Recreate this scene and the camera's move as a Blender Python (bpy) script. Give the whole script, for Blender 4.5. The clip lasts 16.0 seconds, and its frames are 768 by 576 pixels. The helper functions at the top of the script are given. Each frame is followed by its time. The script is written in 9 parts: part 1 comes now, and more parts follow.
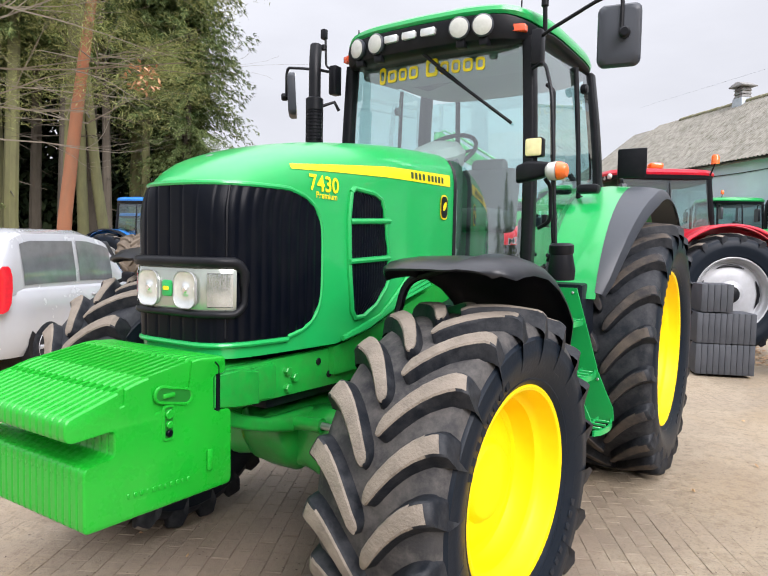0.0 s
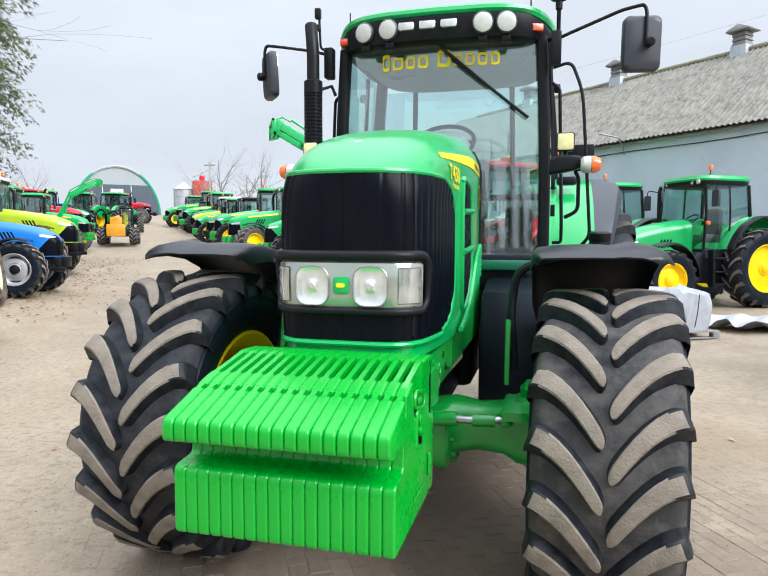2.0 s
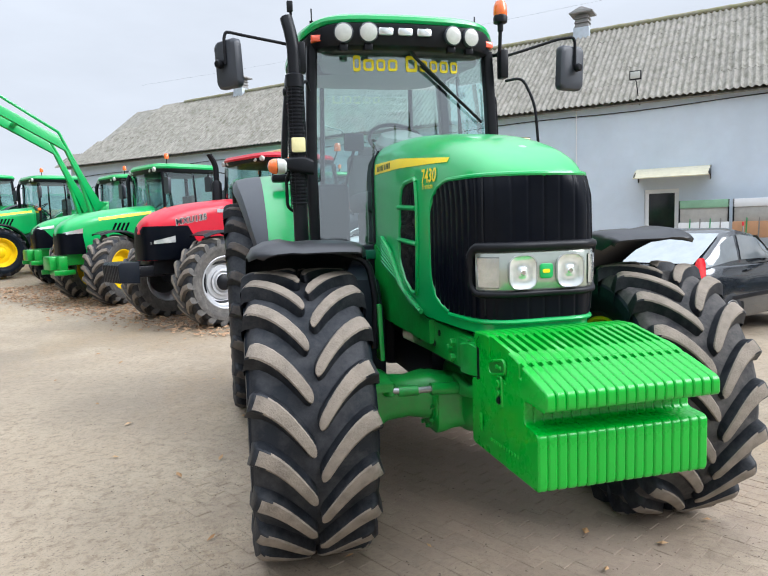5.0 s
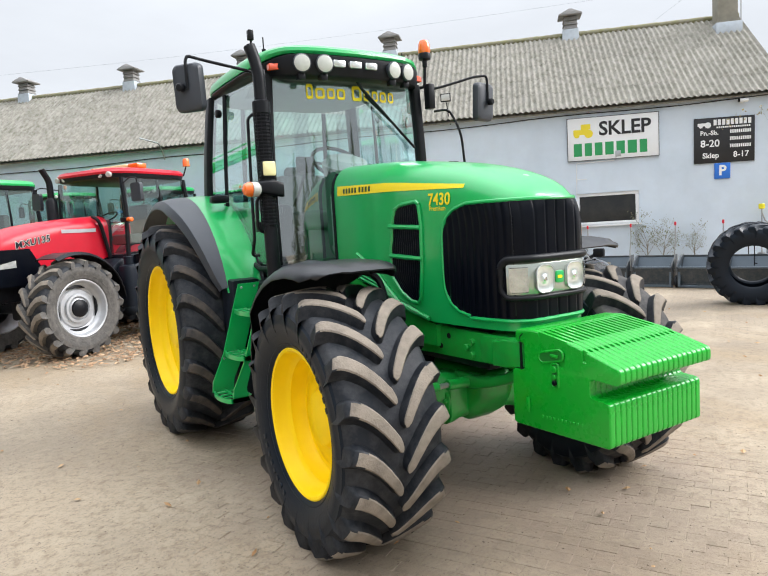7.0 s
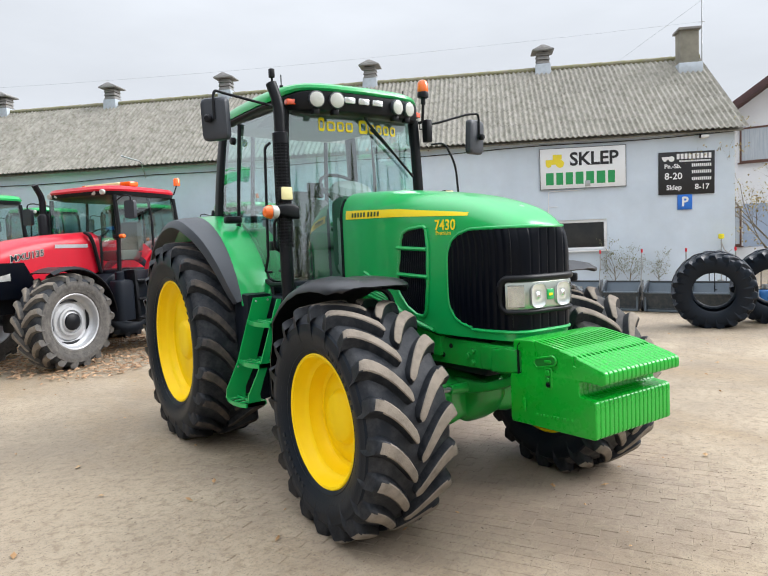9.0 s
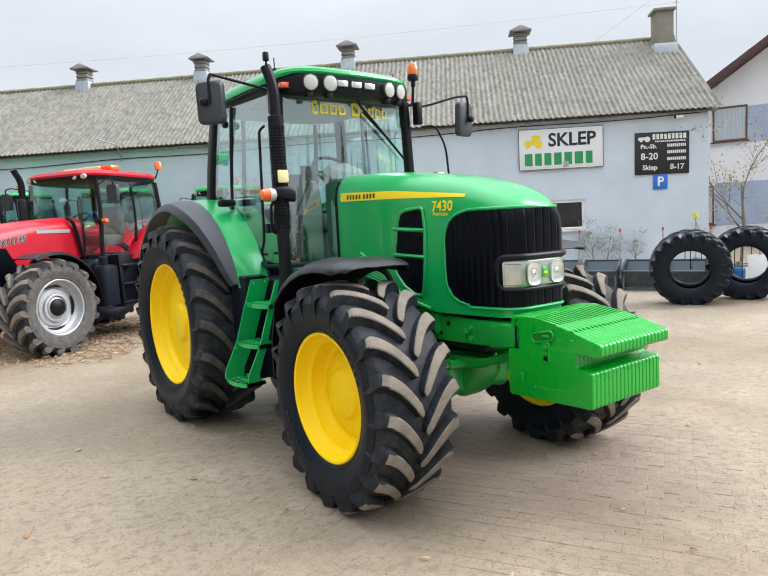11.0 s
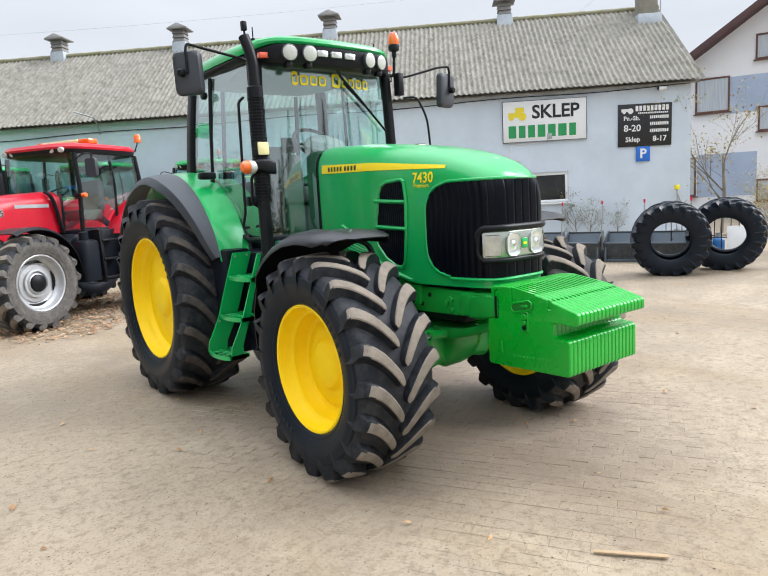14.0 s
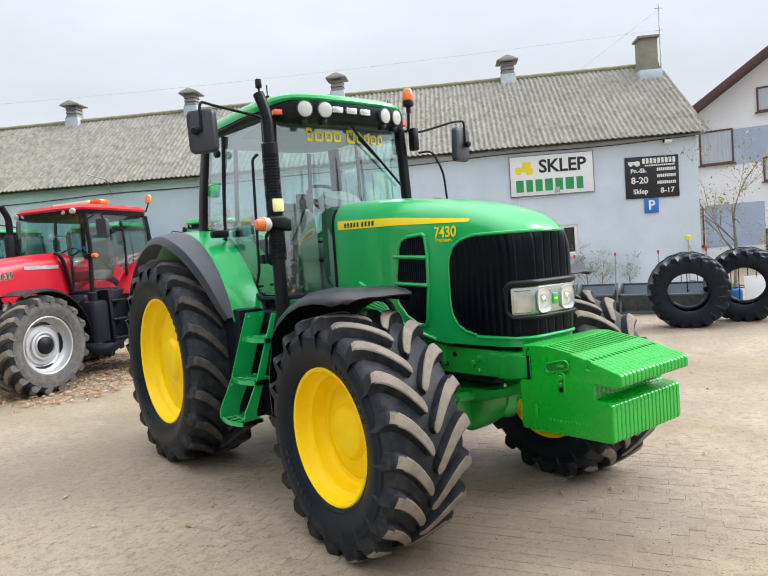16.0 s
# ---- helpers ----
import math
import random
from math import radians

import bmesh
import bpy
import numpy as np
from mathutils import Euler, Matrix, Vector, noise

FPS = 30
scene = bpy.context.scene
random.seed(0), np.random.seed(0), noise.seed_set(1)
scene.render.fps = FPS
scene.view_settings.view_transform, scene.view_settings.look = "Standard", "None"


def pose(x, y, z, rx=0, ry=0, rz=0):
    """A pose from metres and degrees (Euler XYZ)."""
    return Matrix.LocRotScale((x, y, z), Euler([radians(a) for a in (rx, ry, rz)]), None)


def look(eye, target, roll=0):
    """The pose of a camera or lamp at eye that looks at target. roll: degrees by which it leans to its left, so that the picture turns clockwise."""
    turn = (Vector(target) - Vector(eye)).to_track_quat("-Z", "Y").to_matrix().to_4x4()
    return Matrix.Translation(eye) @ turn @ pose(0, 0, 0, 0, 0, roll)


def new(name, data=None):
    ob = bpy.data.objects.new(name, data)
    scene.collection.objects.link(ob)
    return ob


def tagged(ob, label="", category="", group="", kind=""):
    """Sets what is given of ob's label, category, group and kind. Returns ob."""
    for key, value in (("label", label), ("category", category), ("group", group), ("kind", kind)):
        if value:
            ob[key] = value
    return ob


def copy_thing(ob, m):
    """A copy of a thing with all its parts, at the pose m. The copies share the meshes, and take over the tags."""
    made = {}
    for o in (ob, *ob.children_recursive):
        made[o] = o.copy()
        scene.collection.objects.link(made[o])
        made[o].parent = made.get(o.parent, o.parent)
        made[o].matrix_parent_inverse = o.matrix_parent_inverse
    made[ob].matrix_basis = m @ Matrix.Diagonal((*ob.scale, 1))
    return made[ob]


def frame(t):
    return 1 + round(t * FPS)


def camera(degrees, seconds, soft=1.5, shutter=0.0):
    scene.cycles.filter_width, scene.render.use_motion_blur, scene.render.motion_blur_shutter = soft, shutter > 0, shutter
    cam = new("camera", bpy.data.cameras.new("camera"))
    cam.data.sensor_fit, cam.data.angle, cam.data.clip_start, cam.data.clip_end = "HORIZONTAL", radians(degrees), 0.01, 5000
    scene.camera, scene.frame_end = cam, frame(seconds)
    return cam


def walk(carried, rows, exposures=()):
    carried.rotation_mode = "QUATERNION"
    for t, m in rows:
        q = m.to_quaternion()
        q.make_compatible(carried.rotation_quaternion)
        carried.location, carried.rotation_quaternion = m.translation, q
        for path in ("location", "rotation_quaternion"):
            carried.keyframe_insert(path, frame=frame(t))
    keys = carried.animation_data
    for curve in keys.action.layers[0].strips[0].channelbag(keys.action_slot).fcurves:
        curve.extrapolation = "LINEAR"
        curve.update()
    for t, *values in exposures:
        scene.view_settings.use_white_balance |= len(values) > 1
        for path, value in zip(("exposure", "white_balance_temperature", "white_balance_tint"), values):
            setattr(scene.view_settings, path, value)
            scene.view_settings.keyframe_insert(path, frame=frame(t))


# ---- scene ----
cam = camera(62.6, 16.0, soft=1.2)
PATH = [
    (0, (2.126, -2.264, 1.596), (1.039, -0.59, 1.475), 1.1),
    (0.5, (1.771, -2.415, 1.592), (0.855, -0.643, 1.453), 1.5),
    (1, (1.408, -2.658, 1.607), (0.692, -0.798, 1.431), 1.6),
    (1.5, (1.046, -2.711, 1.605), (0.448, -0.813, 1.397), -0.5),
    (2, (0.732, -2.825, 1.592), (0.238, -0.893, 1.441), 0.2),
    (2.4, (0.457, -2.997, 1.618), (0.092, -1.037, 1.464), 0.5),
    (2.5, (0.387, -3.031, 1.623), (0.053, -1.065, 1.473), 0.8),
    (3, (0.075, -3.09, 1.603), (-0.173, -1.113, 1.431), -1.4),
    (3.2, (-0.06, -3.082, 1.615), (-0.275, -1.103, 1.423), -1.9),
    (5.3, (-1.586, -3.098, 1.67), (-0.954, -1.211, 1.47), -1.7),
    (5.5, (-1.744, -3.069, 1.691), (-1.001, -1.222, 1.503), -1.8),
    (5.6, (-1.812, -3.059, 1.691), (-1.008, -1.236, 1.516), -2.0),
    (6, (-2.03, -2.973, 1.709), (-1.1, -1.21, 1.543), -2.3),
    (6.5, (-2.257, -2.916, 1.741), (-1.235, -1.204, 1.574), -3.0),
    (7, (-2.594, -2.962, 1.755), (-1.537, -1.275, 1.557), -3.5),
    (7.5, (-2.721, -3.102, 1.765), (-1.65, -1.418, 1.633), -3.1),
    (8, (-2.775, -3.236, 1.762), (-1.701, -1.552, 1.666), -2.8),
    (8.5, (-2.876, -3.267, 1.765), (-1.794, -1.588, 1.672), -2.3),
    (9, (-3.077, -3.209, 1.765), (-1.934, -1.573, 1.631), -2.3),
    (9.2, (-3.142, -3.2, 1.756), (-1.972, -1.585, 1.611), -2.3),
    (11.5, (-3.266, -3.214, 1.766), (-2.069, -1.626, 1.553), -2.9),
    (12, (-3.268, -3.207, 1.762), (-2.08, -1.618, 1.513), -3.4),
    (12.5, (-3.274, -3.223, 1.766), (-2.089, -1.635, 1.491), -3.8),
    (13, (-3.269, -3.234, 1.762), (-2.081, -1.651, 1.473), -4.0),
    (13.5, (-3.275, -3.253, 1.765), (-2.078, -1.678, 1.475), -4.0),
    (14, (-3.263, -3.251, 1.75), (-2.04, -1.694, 1.474), -3.2),
    (14.5, (-3.152, -3.177, 1.751), (-1.921, -1.612, 1.568), -3.9),
    (15, (-3.082, -3.128, 1.745), (-1.907, -1.516, 1.612), -3.8),
    (15.5, (-3.08, -3.11, 1.754), (-1.928, -1.48, 1.634), -4.8),
    (16, (-3.201, -3.02, 1.759), (-1.977, -1.442, 1.657), -4.1),
]
walk(cam, [(t, look(eye, target, roll)) for t, eye, target, roll in PATH],
     exposures=((0.0, 0.24, 6500, 15), (1.5, 0.24, 6250, 9), (3.0, 0.19, 6050, 11), (6.0, 0.28, 6200, 10), (7.0, 0.33, 6450, 10), (9.0, 0.19, 6400, 10), (12.0, 0.23, 6300, 10), (13.5, 0.25, 6300, 10), (16.0, 0.22, 6400, 10)))

# ---- world, light, exposure ----
world = bpy.data.worlds.new("overcast_sky")
scene.world = world
world.use_nodes = True
wn = world.node_tree
wn.nodes.clear()


def wnode(kind, **kw):
    n = wn.nodes.new(kind)
    for k, v in kw.items():
        n.inputs[k].default_value = v
    return n


w_co = wnode("ShaderNodeTexCoord")
w_sep = wnode("ShaderNodeSeparateXYZ")
wn.links.new(w_co.outputs["Generated"], w_sep.inputs[0])
w_pos = wn.nodes.new("ShaderNodeMath")
w_pos.operation = "MAXIMUM"
w_pos.inputs[1].default_value = 0.0
wn.links.new(w_sep.outputs["Z"], w_pos.inputs[0])
w_pow = wn.nodes.new("ShaderNodeMath")
w_pow.operation = "POWER"
w_pow.inputs[1].default_value = 3.2
wn.links.new(w_pos.outputs[0], w_pow.inputs[0])
w_up = wn.nodes.new("ShaderNodeMath")
w_up.operation = "MULTIPLY_ADD"
w_up.inputs[1].default_value, w_up.inputs[2].default_value = 3.1, 0.775
wn.links.new(w_pow.outputs[0], w_up.inputs[0])
w_map = wn.nodes.new("ShaderNodeMapping")
w_map.inputs["Scale"].default_value = (1.6, 1.6, 5.0)
wn.links.new(w_co.outputs["Generated"], w_map.inputs["Vector"])
w_noise = wnode("ShaderNodeTexNoise", Scale=1.7, Detail=5.0, Roughness=0.55)
wn.links.new(w_map.outputs[0], w_noise.inputs["Vector"])
w_ramp = wn.nodes.new("ShaderNodeMapRange")
w_ramp.inputs["From Min"].default_value, w_ramp.inputs["From Max"].default_value = 0.3, 0.7
w_ramp.inputs["To Min"].default_value, w_ramp.inputs["To Max"].default_value = 0.92, 1.05
wn.links.new(w_noise.outputs["Fac"], w_ramp.inputs["Value"])
w_mul = wn.nodes.new("ShaderNodeMath")
w_mul.operation = "MULTIPLY"
wn.links.new(w_up.outputs[0], w_mul.inputs[0])
wn.links.new(w_ramp.outputs[0], w_mul.inputs[1])
w_cloud = wnode("ShaderNodeBackground", Color=(0.925, 0.965, 1.022, 1))
wn.links.new(w_mul.outputs[0], w_cloud.inputs["Strength"])
w_sky = wn.nodes.new("ShaderNodeTexSky")
w_sky.sky_type, w_sky.sun_disc = "NISHITA", False
w_sky.sun_elevation, w_sky.sun_rotation = radians(37), radians(119)
w_blue = wnode("ShaderNodeBackground", Strength=0.05)
wn.links.new(w_sky.outputs[0], w_blue.inputs["Color"])
w_add = wn.nodes.new("ShaderNodeMixShader")
w_add.inputs[0].default_value = 0.1
wn.links.new(w_cloud.outputs[0], w_add.inputs[1])
wn.links.new(w_blue.outputs[0], w_add.inputs[2])
w_out = wn.nodes.new("ShaderNodeOutputWorld")
wn.links.new(w_add.outputs[0], w_out.inputs[0])

sun = new("sun", bpy.data.lights.new("sun", "SUN"))
sun.data.energy, sun.data.angle, sun.data.color = 3.2, radians(38), (1.0, 0.98, 0.97)
sun.matrix_world = look((22, -12, 19), (0, 0, 0))

# ---- materials ----


def mat(name, color, rough=0.5, metal=0.0, second=None, scale=6.0, amount=0.6, bump=0.0, bump_scale=40.0, coat=0.0,
        dust=None, dust_amount=0.0, vary=0.0, spec=0.5, stretch=(1, 1, 1), placed=False, turned=0.0):
    """Paint-like material: base colour mottled towards second at a large and a fine scale, a dust film, fine relief."""
    m = bpy.data.materials.new(name)
    m.use_nodes = True
    t = m.node_tree
    b = t.nodes["Principled BSDF"]
    L = t.links.new
    co = t.nodes.new("ShaderNodeTexCoord")
    mp = t.nodes.new("ShaderNodeMapping")
    mp.inputs["Scale"].default_value = stretch
    if turned:
        mp.vector_type = "TEXTURE"
        mp.inputs["Rotation"].default_value = (0, 0, turned)
        mp.inputs["Scale"].default_value = tuple(1 / s for s in stretch)
    if placed:
        L(t.nodes.new("ShaderNodeNewGeometry").outputs["Position"], mp.inputs["Vector"])
    else:
        L(co.outputs["Object"], mp.inputs["Vector"])
    second = second or tuple(c * 0.75 for c in color)
    n1 = t.nodes.new("ShaderNodeTexNoise")
    n1.inputs["Scale"].default_value, n1.inputs["Detail"].default_value, n1.inputs["Roughness"].default_value = scale, 6, 0.62
    L(mp.outputs[0], n1.inputs["Vector"])
    r1 = t.nodes.new("ShaderNodeMapRange")
    r1.inputs["From Min"].default_value, r1.inputs["From Max"].default_value = 0.38, 0.68
    r1.inputs["To Max"].default_value = amount
    L(n1.outputs["Fac"], r1.inputs["Value"])
    mix = t.nodes.new("ShaderNodeMix")
    mix.data_type = "RGBA"
    mix.inputs["A"].default_value, mix.inputs["B"].default_value = (*color, 1), (*second, 1)
    L(r1.outputs[0], mix.inputs["Factor"])
    col = mix.outputs["Result"]
    if vary:
        oi = t.nodes.new("ShaderNodeObjectInfo")
        hsv = t.nodes.new("ShaderNodeHueSaturation")
        rr = t.nodes.new("ShaderNodeMapRange")
        rr.inputs["To Min"].default_value, rr.inputs["To Max"].default_value = 1 - vary, 1 + vary
        L(oi.outputs["Random"], rr.inputs["Value"])
        L(rr.outputs[0], hsv.inputs["Value"])
        L(col, hsv.inputs["Color"])
        col = hsv.outputs[0]
    rough_out = None
    if dust:
        n2 = t.nodes.new("ShaderNodeTexNoise")
        n2.inputs["Scale"].default_value, n2.inputs["Detail"].default_value, n2.inputs["Roughness"].default_value = scale * 2.3, 8, 0.7
        L(mp.outputs[0], n2.inputs["Vector"])
        r2 = t.nodes.new("ShaderNodeMapRange")
        r2.inputs["From Min"].default_value, r2.inputs["From Max"].default_value = 0.42, 0.72
        r2.inputs["To Max"].default_value = dust_amount
        L(n2.outputs["Fac"], r2.inputs["Value"])
        mix2 = t.nodes.new("ShaderNodeMix")
        mix2.data_type = "RGBA"
        mix2.inputs["B"].default_value = (*dust, 1)
        L(col, mix2.inputs["A"])
        L(r2.outputs[0], mix2.inputs["Factor"])
        col = mix2.outputs["Result"]
        rg = t.nodes.new("ShaderNodeMapRange")
        rg.inputs["To Min"].default_value, rg.inputs["To Max"].default_value = rough, min(1, rough + 0.35)
        L(r2.outputs[0], rg.inputs["Value"])
        rough_out = rg.outputs[0]
    L(col, b.inputs["Base Color"])
    b.inputs["Metallic"].default_value = metal
    b.inputs["Specular IOR Level"].default_value = spec
    b.inputs["Coat Weight"].default_value = coat
    b.inputs["Coat Roughness"].default_value = 0.06
    if rough_out:
        L(rough_out, b.inputs["Roughness"])
    else:
        rg = t.nodes.new("ShaderNodeMapRange")
        rg.inputs["To Min"].default_value, rg.inputs["To Max"].default_value = max(0.02, rough - 0.06), min(1, rough + 0.08)
        L(n1.outputs["Fac"], rg.inputs["Value"])
        L(rg.outputs[0], b.inputs["Roughness"])
    if bump:
        n3 = t.nodes.new("ShaderNodeTexNoise")
        n3.inputs["Scale"].default_value, n3.inputs["Detail"].default_value = bump_scale, 4
        L(mp.outputs[0], n3.inputs["Vector"])
        bp = t.nodes.new("ShaderNodeBump")
        bp.inputs["Strength"].default_value, bp.inputs["Distance"].default_value = min(1, bump * 40), 0.012
        L(n3.outputs["Fac"], bp.inputs["Height"])
        L(bp.outputs[0], b.inputs["Normal"])
    return m


def glass(name, tint=(0.75, 0.9, 0.87), rough=0.0, see=0.85):
    """Thin window glass: a clear sheet with a Fresnel gloss on it."""
    m = bpy.data.materials.new(name)
    m.use_nodes = True
    t = m.node_tree
    t.nodes.clear()
    out = t.nodes.new("ShaderNodeOutputMaterial")
    tr = t.nodes.new("ShaderNodeBsdfTransparent")
    tr.inputs["Color"].default_value = (*tint, 1)
    gl = t.nodes.new("ShaderNodeBsdfGlossy")
    gl.inputs["Roughness"].default_value = 0.02
    gl.inputs["Color"].default_value = (0.95, 1, 1, 1)
    fr = t.nodes.new("ShaderNodeLayerWeight")
    fr.inputs["Blend"].default_value = 0.5
    pw = t.nodes.new("ShaderNodeMath")
    pw.operation = "POWER"
    pw.inputs[1].default_value = 5.0
    t.links.new(fr.outputs["Facing"], pw.inputs[0])
    mr = t.nodes.new("ShaderNodeMapRange")
    mr.inputs["To Min"].default_value, mr.inputs["To Max"].default_value = 1 - see, 1.0
    t.links.new(pw.outputs[0], mr.inputs["Value"])
    mx = t.nodes.new("ShaderNodeMixShader")
    t.links.new(mr.outputs[0], mx.inputs[0])
    t.links.new(tr.outputs[0], mx.inputs[1])
    t.links.new(gl.outputs[0], mx.inputs[2])
    t.links.new(mx.outputs[0], out.inputs[0])
    return m


DUST = (0.36, 0.31, 0.25)
M = {}
M["green"] = mat("green_paint", (0.005, 0.39, 0.09), 0.28, second=(0.005, 0.35, 0.078), scale=3, coat=0.45, spec=0.5, dust=(0.12, 0.36, 0.14), dust_amount=0.08)
M["green_weight"] = mat("green_weight_paint", (0.003, 0.36, 0.022), 0.27, second=(0.003, 0.31, 0.018), scale=5, spec=0.5, bump=0.0012, bump_scale=45, dust=(0.10, 0.36, 0.09), dust_amount=0.08)
M["green_frame"] = mat("green_frame_paint", (0.005, 0.33, 0.040), 0.30, second=(0.004, 0.24, 0.031), scale=9, coat=0.2, bump=0.002, dust=(0.1, 0.14, 0.06), dust_amount=0.22)
M["yellow"] = mat("yellow_rim_paint", (0.96, 0.665, 0.0), 0.42, second=(0.93, 0.61, 0.0), scale=3, dust=(0.72, 0.48, 0.01), dust_amount=0.12, spec=0.22)
M["decal"] = mat("yellow_decal", (0.90, 0.70, 0.005), 0.35, scale=10, amount=0.1)
M["rubber"] = mat("tyre_rubber", (0.006, 0.008, 0.0115), 0.5, second=(0.011, 0.013, 0.017), scale=7, bump=0.003, bump_scale=60, dust=(0.12, 0.12, 0.124), dust_amount=0.25, spec=0.26)
M["sidewall"] = mat("black_tyre_sidewall", (0.006, 0.010, 0.016), 0.38, second=(0.009, 0.013, 0.020), scale=5, bump=0.002, bump_scale=50, dust=(0.035, 0.042, 0.054), dust_amount=0.10, spec=0.16)
M["tread_base"] = mat("dust_filmed_tread", (0.009, 0.012, 0.017), 0.55, second=(0.020, 0.022, 0.027), scale=5, amount=0.8, bump=0.004, bump_scale=50, dust=(0.12, 0.118, 0.118), dust_amount=0.36, spec=0.26)
# for the +x front wheel: caked dust, plus its sunlit paleness put into colour
M["tread_dusty_lit"] = mat("dust_caked_tread_painted_lit", (0.030, 0.031, 0.034), 0.75, second=(0.070, 0.066, 0.062), scale=5, amount=0.9, bump=0.006, bump_scale=50, dust=(0.17, 0.155, 0.14), dust_amount=0.55, spec=0.2)
M["lug_top"] = mat("dusty_lug_face", (0.24, 0.205, 0.168), 0.92, second=(0.125, 0.108, 0.09), scale=11, amount=0.8, bump=0.010, bump_scale=110, dust=(0.25, 0.215, 0.17), dust_amount=0.6, spec=0.15)
M["lug_worn"] = mat("half_cleaned_lug_face", (0.035, 0.034, 0.036), 0.8, second=(0.10, 0.08, 0.064), scale=6, amount=0.95, bump=0.008, bump_scale=110, dust=(0.15, 0.125, 0.10), dust_amount=0.45, spec=0.2)
M["black"] = mat("black_plastic", (0.0065, 0.007, 0.009), 0.36, second=(0.011, 0.012, 0.015), scale=5, bump=0.0008, bump_scale=160, dust=(0.05, 0.05, 0.05), dust_amount=0.1, spec=0.18)
M["fender_grey"] = mat("dark_grey_fender_plastic", (0.032, 0.037, 0.047), 0.42, second=(0.042, 0.048, 0.058), scale=4, bump=0.0008, bump_scale=200)
M["grille"] = mat("black_grille_mesh", (0.0018, 0.0028, 0.006), 0.30, second=(0.005, 0.006, 0.008), scale=8, spec=0.10)
M["slate"] = mat("slate_grey_tank_plastic", (0.008, 0.011, 0.017), 0.42, scale=4, spec=0.18)
M["chrome"] = mat("bright_reflector", (0.86, 0.87, 0.86), 0.10, metal=1.0, scale=20, amount=0.2)
M["lens"] = mat("clear_lamp_lens", (0.85, 0.87, 0.85), 0.10, metal=0.6, second=(0.42, 0.44, 0.43), scale=14, amount=0.5, coat=1.0)
M["mudguard"] = mat("black_mudguard_plastic", (0.006, 0.007, 0.010), 0.36, second=(0.011, 0.012, 0.016), scale=4, spec=0.5)
M["lamp_panel"] = mat("pale_lamp_housing", (0.44, 0.48, 0.42), 0.14, metal=0.6, second=(0.33, 0.36, 0.32), scale=5, amount=0.4, coat=0.9)
M["lampbody"] = mat("white_lamp_face", (0.55, 0.55, 0.51), 0.25, second=(0.42, 0.42, 0.39), scale=30, coat=0.8, bump=0.0015, bump_scale=110)
M["orange"] = mat("orange_lens", (0.9, 0.16, 0.015), 0.2, scale=20, coat=0.8)
M["redlens"] = mat("red_orange_marker_lens", (0.80, 0.09, 0.02), 0.22, scale=20, coat=0.8)
M["cream"] = mat("cream_work_lamp_lens", (0.76, 0.68, 0.34), 0.3, scale=30, coat=0.6)
M["headliner"] = mat("grey_cab_ceiling", (0.26, 0.29, 0.29), 0.8, scale=3, amount=0.1)
M["mirror"] = mat("mirror_face", (0.9, 0.9, 0.9), 0.03, metal=1.0, amount=0.05)
M["steel"] = mat("bare_steel", (0.45, 0.46, 0.47), 0.35, metal=0.9, scale=12)
M["seat"] = mat("dark_seat_cloth", (0.10, 0.107, 0.105), 0.85, bump=0.003, bump_scale=200)
M["trim"] = mat("grey_beige_cab_trim", (0.40, 0.42, 0.39), 0.7, scale=5)
M["glass"] = glass("tinted_cab_glass", (0.58, 0.76, 0.74), see=0.86)
M["cab_glass"] = glass("pale_green_cab_glass", (0.74, 0.95, 0.94), see=0.75)
M["door_glass"] = glass("sky_bright_door_glass", (0.74, 0.95, 0.94), see=0.66)
M["corner_lens"] = mat("clear_corner_lens", (0.60, 0.63, 0.60), 0.10, metal=0.75, second=(0.30, 0.32, 0.31), scale=16, amount=0.6, coat=1.0)
M["clearglass"] = glass("clear_glass", (0.92, 0.95, 0.95), see=0.88)

# ---- mesh helpers ----


def part(name, bm, material, parent=None, label="", smooth=38):
    me = bpy.data.meshes.new(name)
    bmesh.ops.recalc_face_normals(bm, faces=bm.faces[:])
    bm.to_mesh(me)
    bm.free()
    for m in material if isinstance(material, (list, tuple)) else [material]:
        me.materials.append(m)
    if smooth:
        me.polygons.foreach_set("use_smooth", [True] * len(me.polygons))
        me.set_sharp_from_angle(angle=radians(smooth))
    ob = new(name, me)
    ob.parent = parent
    if label:
        tagged(ob, label)
    return ob


def thing(name, label, category, group="", at=None):
    ob = new(name)
    ob.empty_display_size = 0.2
    if at is not None:
        ob.matrix_world = at
    return tagged(ob, label, category, group)


def add(bm, *others):
    """Joins other bmeshes into bm."""
    for o in others:
        me = bpy.data.meshes.new("tmp")
        o.to_mesh(me)
        o.free()
        bm.from_mesh(me)
        bpy.data.meshes.remove(me)
    return bm


def moved(bm, m):
    bmesh.ops.transform(bm, matrix=m, verts=bm.verts[:])
    return bm


def box(x0, x1, y0, y1, z0, z1, b=0.008, seg=2):
    bm = bmesh.new()
    bmesh.ops.create_cube(bm, size=1, matrix=Matrix.Translation(((x0 + x1) / 2, (y0 + y1) / 2, (z0 + z1) / 2)) @ Matrix.Diagonal((abs(x1 - x0), abs(y1 - y0), abs(z1 - z0), 1)))
    if b:
        bmesh.ops.bevel(bm, geom=bm.edges[:], offset=b, segments=seg, affect="EDGES", profile=0.5)
    return bm


